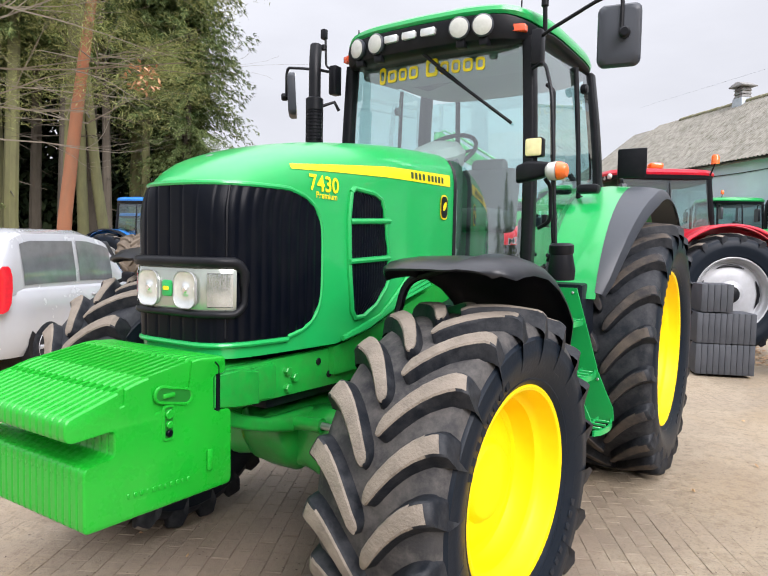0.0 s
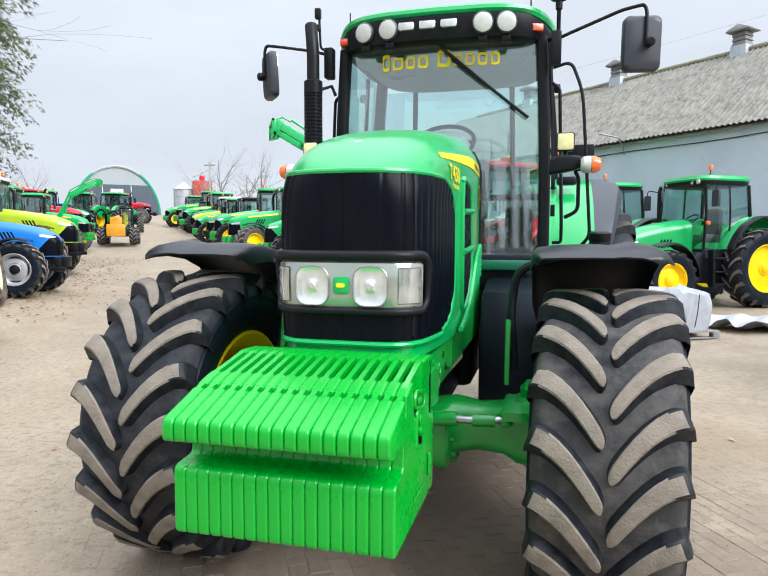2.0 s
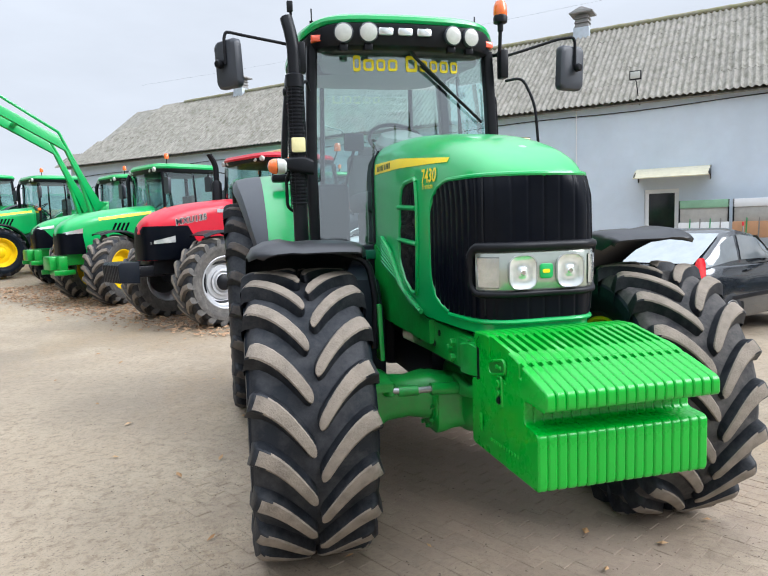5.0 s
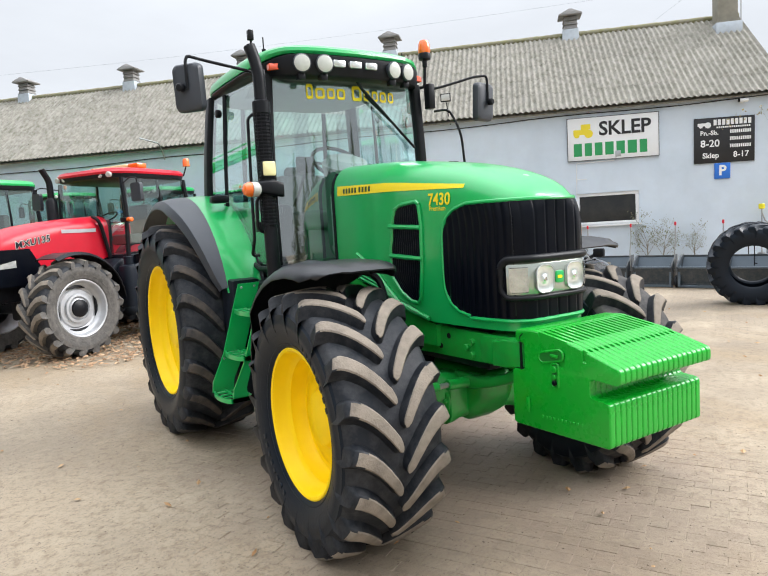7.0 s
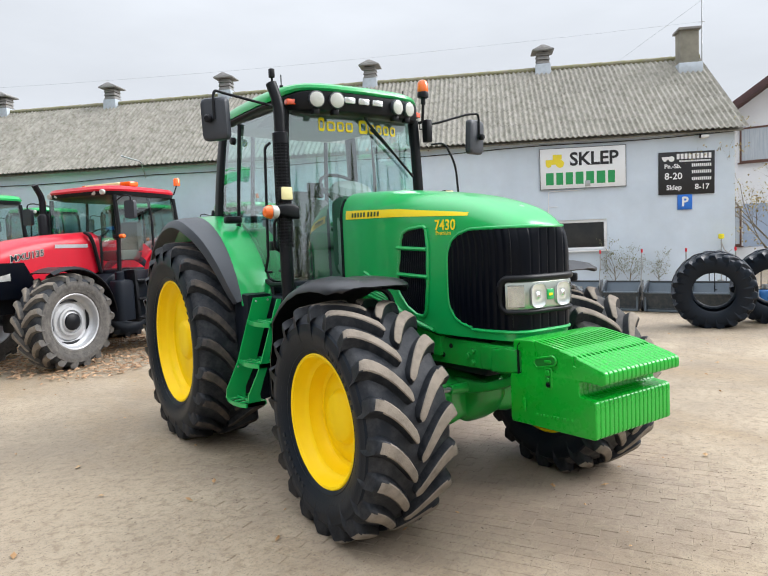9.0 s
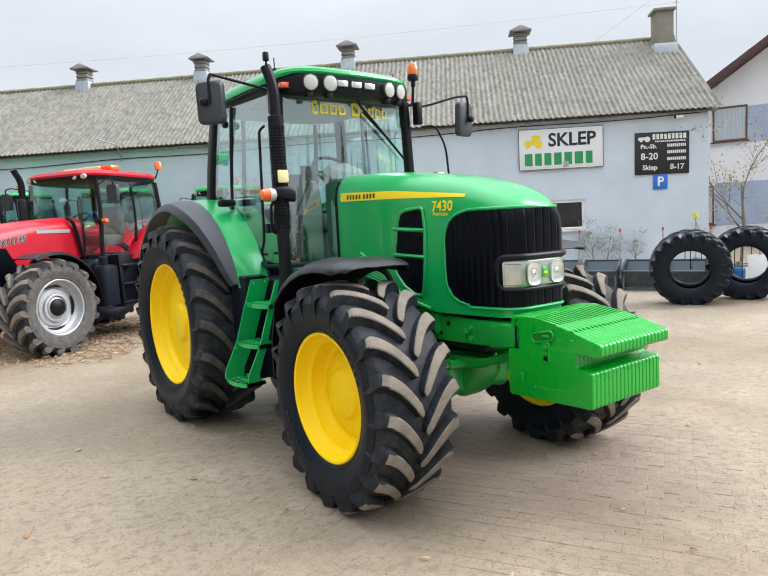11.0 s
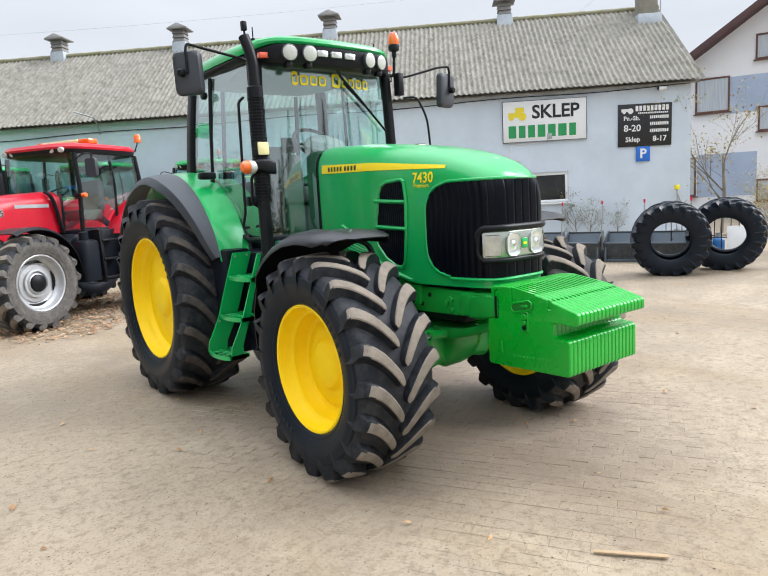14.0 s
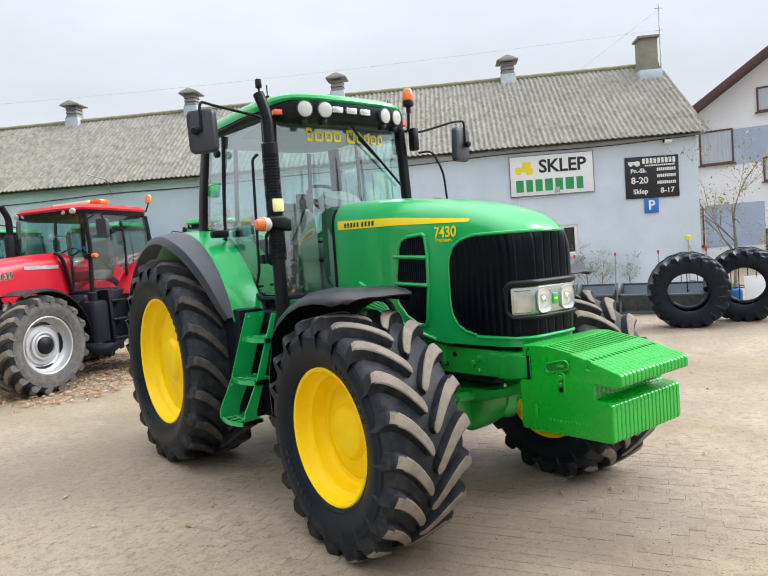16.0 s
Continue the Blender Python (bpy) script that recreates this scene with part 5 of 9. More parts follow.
        L(bare2.outputs[0], tone.inputs[1])
        c = blend(c, (0.20, 0.165, 0.135), tone.outputs[0])
    v = t.nodes.new("ShaderNodeHueSaturation")
    mr = t.nodes.new("ShaderNodeMath")
    mr.operation = "ADD"
    L(oi.outputs["Random"], mr.inputs[0])
    L(isl.outputs["Random Per Island"], mr.inputs[1])
    L(ramp(mr.outputs[0], 0, 2, 0.96, 1.20), v.inputs["Value"])
    L(c, v.inputs["Color"])
    L(v.outputs[0], b.inputs["Base Color"])
    L(ramp(big, 0.35, 0.65, 0.50, 0.85), b.inputs["Roughness"])
    bp = t.nodes.new("ShaderNodeBump")
    bp.inputs["Strength"].default_value, bp.inputs["Distance"].default_value = 0.9, 0.012
    L(fine, bp.inputs["Height"])
    L(bp.outputs[0], b.inputs["Normal"])
    return m


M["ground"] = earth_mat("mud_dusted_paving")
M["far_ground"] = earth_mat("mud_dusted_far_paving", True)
M["wall"] = mat("pale_blue_grey_render", (0.63, 0.71, 0.80), 0.85, second=(0.51, 0.58, 0.65), scale=0.6, amount=0.75, bump=0.004, bump_scale=50, dust=(0.58, 0.63, 0.69), dust_amount=0.35)
M["roof"] = mat("weathered_corrugated_cement", (0.265, 0.25, 0.215), 0.92, second=(0.105, 0.10, 0.070), scale=4.5, amount=0.95, placed=True, turned=math.atan2(WU.y, WU.x), stretch=(1.7, 0.75, 0.75), bump=0.008, bump_scale=14, dust=(0.33, 0.315, 0.285), dust_amount=0.5, vary=0.08)
M["moss"] = mat("mossy_ridge_cement", (0.22, 0.215, 0.11), 0.95, second=(0.28, 0.26, 0.21), scale=5, amount=0.9, bump=0.01)
M["white"] = mat("white_plastic_frame", (0.78, 0.79, 0.80), 0.35, scale=8, amount=0.15)
M["zinc"] = mat("zinc_flashing", (0.50, 0.55, 0.60), 0.5, metal=0.3, scale=6)
M["oldwood"] = mat("grey_weathered_boards", (0.27, 0.265, 0.255), 0.9, second=(0.13, 0.125, 0.12), scale=6, bump=0.01, stretch=(1, 1, 6))
M["darkglass"] = mat("dark_window_glass", (0.014, 0.016, 0.017), 0.05, scale=3, coat=0.0, spec=0.4, second=(0.035, 0.034, 0.03))
M["concrete"] = mat("pale_concrete", (0.42, 0.41, 0.38), 0.85, bump=0.006)


def setting(ob, label, category):
    return tagged(ob, label, category, kind="structure")


# the ground sheet: fine near the yard, reaching far out
def axis_steps():
    a = [-900, -600, -350, -200, -120, -80, -60]
    return a + [-50 + 2 * i for i in range(13)] + [-24 + 0.8 * i for i in range(60)] + [24 + 2 * i for i in range(14)] + [60, 80, 120, 200, 350, 600, 900]


gx = axis_steps()
gy = [v + 20 for v in axis_steps()]
verts = [(x, y, ground_z(x, y) - (0.024 if -4.4 < x < 5.8 and -4.0 < y < 5.2 else 0.012)) for y in gy for x in gx]
nx = len(gx)
faces = [(j * nx + i, j * nx + i + 1, (j + 1) * nx + i + 1, (j + 1) * nx + i) for j in range(len(gy) - 1) for i in range(nx - 1)]
me = bpy.data.meshes.new("ground")
me.from_pydata(verts, [], faces)
me.materials.append(M["far_ground"])
me.polygons.foreach_set("use_smooth", [True] * len(me.polygons))
GROUND = setting(new("ground", me), "mud-dusted brown block paving of the yard", "ground")

# barn
BARN_L, BARN_R, EAVE, RIDGE, DEEP = -29.0, 8.05, 5.03, 8.40, 4.2


def hole_wall(x0, x1, z0, z1, holes, y0, y1):
    """A wall slab in x, z with rectangular holes cut through it."""
    xs = sorted({x0, x1, *[h[0] for h in holes], *[h[1] for h in holes]})
    zs = sorted({z0, z1, *[h[2] for h in holes], *[h[3] for h in holes]})
    inside = lambda a, c: any(h[0] < a < h[1] and h[2] < c < h[3] for h in holes)
    bm = bmesh.new()
    vs = {}
    def v(x, y, z):
        if (x, y, z) not in vs:
            vs[x, y, z] = bm.verts.new((x, y, z))
        return vs[x, y, z]
    solid = {}
    for i in range(len(xs) - 1):
        for k in range(len(zs) - 1):
            solid[i, k] = not inside((xs[i] + xs[i + 1]) / 2, (zs[k] + zs[k + 1]) / 2)
    for (i, k), s in solid.items():
        if not s:
            continue
        a, b_, c, d = xs[i], xs[i + 1], zs[k], zs[k + 1]
        bm.faces.new((v(a, y0, c), v(b_, y0, c), v(b_, y0, d), v(a, y0, d)))
        bm.faces.new((v(a, y1, c), v(a, y1, d), v(b_, y1, d), v(b_, y1, c)))
        for di, dk, q in ((-1, 0, ((a, c), (a, d))), (1, 0, ((b_, d), (b_, c))), (0, -1, ((b_, c), (a, c))), (0, 1, ((a, d), (b_, d)))):
            if not solid.get((i + di, k + dk), False):
                (xa, za), (xb, zb) = q
                bm.faces.new((v(xa, y0, za), v(xb, y0, zb), v(xb, y1, zb), v(xa, y1, za)))
    return bm


DOOR, WIN = (-1.55, -0.60, -0.5, 2.40), (2.22, 4.12, 1.34, 2.36)
BARN = setting(part("wall_barn", hole_wall(BARN_L, BARN_R, -0.5, EAVE + 0.12, [DOOR, WIN], 0, 0.4), M["wall"], smooth=0), "pale blue-grey rendered barn wall, patchy and damp", "wall")
BARN.matrix_world = BLD
gable = [(0.4, -0.5), (2 * DEEP - 0.1, -0.5), (2 * DEEP - 0.1, EAVE), (DEEP, RIDGE - 0.1), (0.4, EAVE + 0.24)]
ob = setting(part("wall_barn_gable", prism(gable, BARN_R - 0.4, BARN_R), M["wall"], smooth=0), "pale rendered gable wall of the barn", "wall")
ob.matrix_world = BLD
ob = setting(part("wall_barn_back", box(BARN_L, BARN_R - 0.4, 2 * DEEP - 0.3, 2 * DEEP - 0.1, -0.5, EAVE, 0), M["wall"], smooth=0), "plain back wall of the barn", "wall")
ob.matrix_world = BLD
ob = setting(part("wall_barn_end", box(BARN_L, BARN_L + 0.3, 0.4, 2 * DEEP - 0.3, -0.5, EAVE, 0), M["wall"], smooth=0), "plain end wall of the barn", "wall")
ob.matrix_world = BLD

# roof: corrugated sheets in overlapping courses
ROOF = setting(part("roof_barn", add(prism([(DEEP, RIDGE - 0.07), (2 * DEEP + 0.25, EAVE - 0.2), (2 * DEEP + 0.25, EAVE - 0.12), (DEEP, RIDGE + 0.01)], BARN_L + 4, BARN_R + 0.25),
                                     prism([(-0.2, EAVE - 0.07), (DEEP, RIDGE - 0.09), (DEEP, RIDGE - 0.13), (-0.2, EAVE - 0.11)], BARN_L + 0.2, BARN_R + 0.2)), M["roof"], smooth=0), "weathered grey corrugated cement roof with moss", "roof")
ROOF.matrix_world = BLD
slope = math.atan2(RIDGE - EAVE, DEEP + 0.30)
length = math.hypot(RIDGE - EAVE, DEEP + 0.30)
COURSES, WAVE, PER = 5, 0.177, 6
sw_, sl_ = WAVE * PER, length / COURSES + 0.10


def sheet_mesh():
    n = PER * 8
    vs, fs = [], []
    for row, (s, lift) in enumerate(((0, 0.008), (0.5, 0.004), (1, 0.0))):
        for i in range(n + 1):
            x = sw_ * i / n
            vs.append((x, sl_ * s, 0.029 * math.cos(2 * math.pi * i / 8) + lift))
    for row in range(2):
        for i in range(n):
            a = row * (n + 1) + i
            fs.append((a, a + 1, a + n + 2, a + n + 1))
    base = len(vs)
    for dz in (0.0, -0.008):
        for i in range(n + 1):
            x, y, z = vs[i]
            vs.append((x, y, z + dz))
    for i in range(n):
        fs.append((base + i + 1, base + i, base + n + 1 + i, base + n + 2 + i))
    m = bpy.data.meshes.new("roof_sheet")
    m.from_pydata(vs, [], fs)
    m.materials.append(M["roof"])
    m.polygons.foreach_set("use_smooth", [True] * len(m.polygons))
    return m


SHEET = sheet_mesh()
rng = random.Random(4)
n_sheets = int((BARN_R + 0.30 - BARN_L) / sw_) + 1
for c in range(COURSES):
    for k in range(n_sheets):
        x = BARN_R + 0.30 - (k + 1) * sw_
        d = c * length / COURSES
        if x + sw_ < BARN_L + 4.2 * d / length:
            continue
        ob = new("roof_sheet", SHEET)
        ob.parent = ROOF
        ob.matrix_local = pose(x, -0.30 + d * math.cos(slope), EAVE + d * math.sin(slope) + rng.uniform(-0.002, 0.002), math.degrees(slope) + rng.uniform(-0.08, 0.08), 0, rng.uniform(-0.15, 0.15))
bm = bmesh.new()
x = BARN_L + 4
while x < BARN_R + 0.2:
    add(bm, moved(tube([(0, 0, 0), (min(0.9, BARN_R + 0.3 - x), 0, 0)], [0.10, 0.115], 10), Matrix.Translation((x, DEEP, RIDGE + 0.0))))
    x += 0.85
part("ridge_cap", bm, M["moss"], ROOF, "mossy ridge caps")
# the slope that closes the far end
bm = bmesh.new()
q = [bm.verts.new(p) for p in ((BARN_L - 0.2, -0.3, EAVE - 0.05), (BARN_L - 0.2, 2 * DEEP + 0.2, EAVE - 0.15), (BARN_L + 4.2, DEEP, RIDGE - 0.02))]
q2 = [bm.verts.new(v.co - Vector((0, 0, 0.06))) for v in q]
for f in ((q[0], q[1], q[2]), (q2[2], q2[1], q2[0]), *[(q[k], q[(k + 1) % 3], q2[(k + 1) % 3], q2[k]) for k in range(3)]):
    bm.faces.new(f)
part("hip_end", bm, M["roof"], ROOF)


def ridge_vent():
    V = thing("roof_vent", "small weathered wooden ridge ventilator with a tin cap", "roof vent", "ridge vents")
    part("curb", loft([[(a, b, z) for a, b in rrect(w, w, 0.02, 2)] for z, w in ((-0.42, 0.62), (0.02, 0.58), (0.14, 0.56))]), M["zinc"], V)
    for k in range(3):
        part("louvre", loft([[(a, b, z) for a, b in rrect(w, w, 0.01, 2)] for z, w in ((0.15 + k * 0.15, 0.44), (0.16 + k * 0.15, 0.52), (0.24 + k * 0.15, 0.46), (0.29 + k * 0.15, 0.44))]), M["oldwood"], V)
    part("cap", loft([[(a, b, z) for a, b in rrect(w, w2, 0.01, 2)] for z, w, w2 in ((0.62, 0.82, 0.78), (0.66, 0.84, 0.80), (0.84, 0.12, 0.70), (0.85, 0.08, 0.66))]), M["oldwood"], V)
    return V


vent = ridge_vent()
spots = (-21.0, -15.75, -10.5, -4.29, 2.57)
vent.matrix_world = BLD @ Matrix.Translation((spots[0], DEEP, RIDGE + 0.03))
for s in spots[1:]:
    copy_thing(vent, BLD @ pose(s, DEEP, RIDGE + 0.03, 0, 0, 0))
CH = thing("chimney", "plastered square chimney with a concrete cap near the gable", "chimney", at=BLD @ Matrix.Translation((7.75, DEEP - 0.55, RIDGE - 0.45)))
part("shaft", box(-0.32, 0.32, -0.32, 0.32, -0.6, 1.25, 0.015), mat("grey_brown_plaster", (0.25, 0.235, 0.19), 0.9, second=(0.16, 0.15, 0.12), scale=3, bump=0.01), CH)
part("chimney_cap", box(-0.40, 0.40, -0.40, 0.40, 1.25, 1.34, 0.012), M["oldwood"], CH)
part("flashing", box(-0.42, 0.42, -0.46, 0.40, -0.45, 0.05, 0.02), M["zinc"], CH)
part("aerial_mast", tube([(0.55, 0.1, 0.0), (0.56, 0.1, 2.6)], 0.022, 6), M["steel"], CH)
part("mast_arm", tube([(0.40, 0.1, 2.44), (0.72, 0.1, 2.44)], 0.014, 6), M["steel"], CH)
part("mast_arm", tube([(0.44, 0.1, 1.62), (0.66, 0.1, 1.62)], 0.012, 6), M["steel"], CH)
WIRE = thing("overhead_cable", "thin grey cable strung above the barn ridge", "cable", at=BLD)
part("strand", tube([(8.31 - 36 * q, DEEP - 0.45, RIDGE + 1.17 - 0.3 * math.sin(math.pi * q)) for q in [k / 12 for k in range(13)]], 0.004, 5), M["zinc"], WIRE)
part("strand", tube([(8.31, DEEP - 0.45, RIDGE + 1.95), (5.2, DEEP + 2.0, RIDGE + 0.2)], 0.0045, 5), M["zinc"], WIRE)

# window, door, awning
W1 = setting(new("window_1"), "white plastic window with dark panes in the barn wall", "window")
W1.matrix_world = BLD
x0, x1, z0, z1 = WIN
fr = bmesh.new()
for a, b_, c, d in ((x0, x1, z1 - 0.10, z1), (x0, x1, z0, z0 + 0.10), (x0, x0 + 0.10, z0 + 0.10, z1 - 0.10), (x1 - 0.10, x1, z0 + 0.10, z1 - 0.10)):
    add(fr, box(a, b_, 0.03, 0.12, c, d, 0.006))
part("window_frame", fr, M["white"], W1)
part("pane", box(x0 + 0.09, x1 - 0.09, 0.07, 0.085, z0 + 0.09, z1 - 0.09, 0), M["darkglass"], W1)
part("window_sill", box(x0 - 0.05, x1 + 0.05, -0.09, 0.06, z0 - 0.05, z0, 0.008), M["white"], W1)
D1 = setting(new("door_1"), "white glazed shop door under the awning", "door")
D1.matrix_world = BLD
x0, x1, z0, z1 = DOOR
fr = bmesh.new()
for a, b_, c, d in ((x0, x1, z1 - 0.12, z1), (x0, x0 + 0.12, 0.0, z1 - 0.12), (x1 - 0.12, x1, 0.0, z1 - 0.12), (x0 + 0.12, x1 - 0.12, 0.0, 0.35), (x0 + 0.12, x1 - 0.12, 1.0, 1.12)):
    add(fr, box(a, b_, 0.05, 0.12, c, d, 0.006))
part("door_frame", fr, M["white"], D1)
part("pane", box(x0 + 0.1, x1 - 0.1, 0.08, 0.09, 0.3, z1 - 0.1, 0), M["darkglass"], D1)
part("handle", tube(bent([(x1 - 0.16, 0.05, 1.05), (x1 - 0.16, 0.0, 1.05), (x1 - 0.28, 0.0, 1.05)], 0.02), 0.012, 6), M["steel"], D1)
A1 = thing("door_awning", "cream plastic canopy over the shop door", "awning", at=BLD)
part("canopy", loft([[(x, -0.95 + 0.95 * k / 10, 3.02 - 0.30 * (1 - k / 10) ** 1.8 - dz) for k in range(11)] + [(x, -0.95 + 0.95 * k / 10, 2.99 - 0.30 * (1 - k / 10) ** 1.8 - dz) for k in range(10, -1, -1)] for x, dz in ((-1.75, 0), (0.22, 0))]), mat("cream_canopy", (0.62, 0.58, 0.42), 0.4, coat=0.3), A1)
for x in (-1.73, 0.20):
    part("bracket", prism([(-0.95, 2.70), (-0.9, 2.80), (-0.3, 2.98), (0, 3.02), (0, 2.62), (-0.2, 2.80)], x, x + 0.03, bev=0.006), M["black"], A1)

# shop sign
INK = mat("black_sign_ink", (0.012, 0.012, 0.014), 0.5, amount=0.1)
SG = mat("green_sign_ink", (0.02, 0.30, 0.09), 0.5, amount=0.1)
SY = mat("yellow_sign_ink", (0.85, 0.68, 0.03), 0.5, amount=0.1)
S1 = thing("shop_sign", "white rectangular shop sign with black and green lettering", "sign", at=BLD @ pose(3.36, -0.055, 4.065, 0, 0.2, 0))
part("panel", box(-1.36, 1.36, 0, 0.05, -0.665, 0.665, 0.006), mat("white_sign_panel", (0.82, 0.83, 0.84), 0.35, amount=0.08), S1)
bd = bmesh.new()
for a, b_, c, d in ((-1.37, 1.37, 0.66, 0.672), (-1.37, 1.37, -0.672, -0.66), (-1.37, -1.358, -0.66, 0.66), (1.358, 1.37, -0.66, 0.66)):
    add(bd, box(a, b_, -0.012, 0.055, c, d, 0.003, 1))
part("border", bd, INK, S1)
part("lettering", moved(text_mesh("SKLEP", 0.60, 0.003, 0.014, 0.98), Matrix.Translation((0.36, -0.008, 0.27))), INK, S1, "black letters")
x = -1.18
for w in (0.30, 0.27, 0.28, 0.30, 0.30, 0.32, 0.27):
    part("bar", box(x, x + w - 0.05, -0.008, 0.0, -0.53, -0.13, 0.003, 1), SG, S1)
    x += w + 0.035
part("emblem", add(box(-1.18, -0.72, -0.008, 0, 0.14, 0.30, 0.003, 1), box(-0.95, -0.66, -0.008, 0, 0.30, 0.46, 0.003, 1), disc(-1.08, -0.006, 0.14, 0.09, 0.01, "y", 20, 0.002), disc(-0.72, -0.006, 0.16, 0.13, 0.01, "y", 24, 0.002)), SY, S1, "yellow vehicle-shaped emblem")
part("sign_lamp", add(box(-0.02, 0.14, -0.62, -0.58, -0.66, -0.48, 0.01), tube([(0.06, -0.6, -0.55), (0.06, -0.1, -0.68), (0.06, 0.0, -0.72)], 0.012, 6)), M["steel"], S1)
part("conduit", add(tube(bent([(0.06, 0.03, -0.72), (-1.1, 0.03, -0.74), (-1.12, 0.03, -1.7)], 0.06), 0.014, 6), tube([(-1.12, 0.03, -1.25), (-0.8, 0.03, -1.25)], 0.012, 6)), M["white"], S1)
# opening hours board
BB = mat("black_board", (0.014, 0.014, 0.016), 0.4, amount=0.2)
WI = mat("white_board_ink", (0.80, 0.80, 0.80), 0.5, amount=0.1)
S2 = thing("hours_board", "black opening-hours board with white lettering on the wall", "sign", at=BLD @ pose(6.585, -0.045, 3.71, 0, 0.6, 0))
part("panel", box(-0.85, 0.85, 0, 0.04, -0.68, 0.68, 0.006), BB, S2)
for s, size, x, z in (("Pn.-Sb.", 0.19, -0.42, 0.22), ("8-20", 0.30, -0.40, -0.10), ("Sklep", 0.22, -0.38, -0.46), ("8-17", 0.24, 0.47, -0.46)):
    part("lettering", moved(text_mesh(s, size, 0.002, 0.005), Matrix.Translation((x, -0.006, z))), WI, S2)
for x0, x1, z, h in ((-0.30, 0.78, 0.53, 0.17), (-0.22, 0.74, 0.38, 0.05), (0.16, 0.78, 0.24, 0.10), (0.16, 0.78, 0.03, 0.10), (0.16, 0.78, -0.19, 0.10)):
    k = x0
    while k < x1 - 0.02:
        w = 0.12 if h > 0.12 else 0.06
        part("bar", box(k, min(x1, k + w * 0.72), -0.006, 0, z - h / 2, z + h / 2, 0.002, 1), WI, S2)
        k += w
part("emblem", add(box(-0.75, -0.42, -0.006, 0, 0.44, 0.53, 0.002, 1), disc(-0.66, -0.004, 0.44, 0.06, 0.008, "y", 16, 0.001), disc(-0.46, -0.004, 0.46, 0.09, 0.008, "y", 18, 0.001)), WI, S2)
S3 = thing("parking_sign", "small square blue parking sign with a white letter", "sign", at=BLD @ pose(6.53, -0.04, 2.78, 0, 0.5, 0))
part("plate", box(-0.225, 0.225, 0, 0.02, -0.24, 0.24, 0.006), mat("parking_blue", (0.02, 0.16, 0.62), 0.4, amount=0.1), S3)
part("lettering", moved(text_mesh("P", 0.42, 0.002, 0.012), Matrix.Translation((0.0, -0.006, 0))), WI, S3)
# fittings on the wall
FL1 = thing("flood_lamp", "small black flood lamp on a bent arm above the wall", "lamp", at=BLD)
part("arm", tube(bent([(-1.70, 0.0, 4.92), (-1.72, -0.12, 5.0), (-1.75, -0.30, 5.45), (-1.78, -0.30, 5.62)], 0.08), 0.016, 6), M["black"], FL1)
part("lamp_case", box(-1.95, -1.62, -0.36, -0.28, 5.60, 5.86, 0.012), M["black"], FL1)
part("lamp_glass", box(-1.92, -1.65, -0.37, -0.355, 5.63, 5.83, 0.004), M["lampbody"], FL1)
SC = thing("wall_camera", "white bullet camera on the wall near the eave", "camera", at=BLD)
part("case", add(disc(7.1, -0.16, 4.82, 0.06, 0.24, "x", 16, 0.02), box(7.02, 7.12, -0.1, 0.0, 4.76, 4.88, 0.01)), M["white"], SC)
part("camera_lens", disc(6.965, -0.16, 4.82, 0.045, 0.05, "x", 14, 0.01), M["black"], SC)
WC = thing("wall_cable", "dark cable strung along the wall under the eave", "cable", at=BLD)
part("cable", tube([(x, -0.03, 4.80 + 0.03 * math.sin(x * 0.9) + (0.012 * x if x < 0 else 0.015 * x)) for x in [-28 + 0.9 * i for i in range(41)]], 0.014, 5), M["black"], WC)
part("bracket", tube(bent([(-12.1, 0.0, 4.6), (-12.1, -0.3, 5.15), (-12.5, -0.9, 5.3)], 0.1), 0.025, 6), M["steel"], WC)
part("drop_pipe", tube([(-3.55, -0.03, 5.0), (-3.55, -0.03, 2.4)], 0.022, 6), M["white"], WC)

# white house beyond the barn
HM = Matrix(((-0.41, 0.91, 0, 27.2), (0.91, 0.41, 0, 10.6), (0, 0, 1, 0), (0, 0, 0, 1)))
HW = mat("white_house_render", (0.74, 0.74, 0.75), 0.85, second=(0.66, 0.66, 0.67), scale=0.7, bump=0.003)
HB = mat("blue_grey_house_band", (0.36, 0.43, 0.55), 0.85, scale=0.8)
HF = mat("brown_window_frame", (0.11, 0.047, 0.03), 0.5)
HR = mat("dark_brown_roof_tiles", (0.06, 0.028, 0.028), 0.7, second=(0.1, 0.05, 0.045), scale=4)
H = thing("house", "white rendered house with brown windows and a dark gabled roof", "house", at=HM)
part("wall", prism([(-9.5, -0.5), (2.2, -0.5), (2.2, 6.75), (-3.6, 10.7), (-9.5, 6.75)], 0, 9, "y"), HW, H)
for sx0, sx1 in ((2.75, -3.75), (-10.2, -3.75)):
    za, zb = 6.2, 10.65
    part("roof", prism([(sx0, za), (sx1, zb), (sx1, zb - 0.36), (sx0, za - 0.36)], -0.9, 9.6, "y", bev=0.02), HR, H)
part("band", box(-4.5, -0.78, -0.02, 0.0, 4.75, 6.35, 0), HB, H)
part("band", box(-1.9, 0.5, -0.02, 0.0, 1.05, 3.0, 0), HB, H)
part("plinth", box(-9.5, 2.2, -0.04, 0.0, -0.5, 0.15, 0), M["concrete"], H)
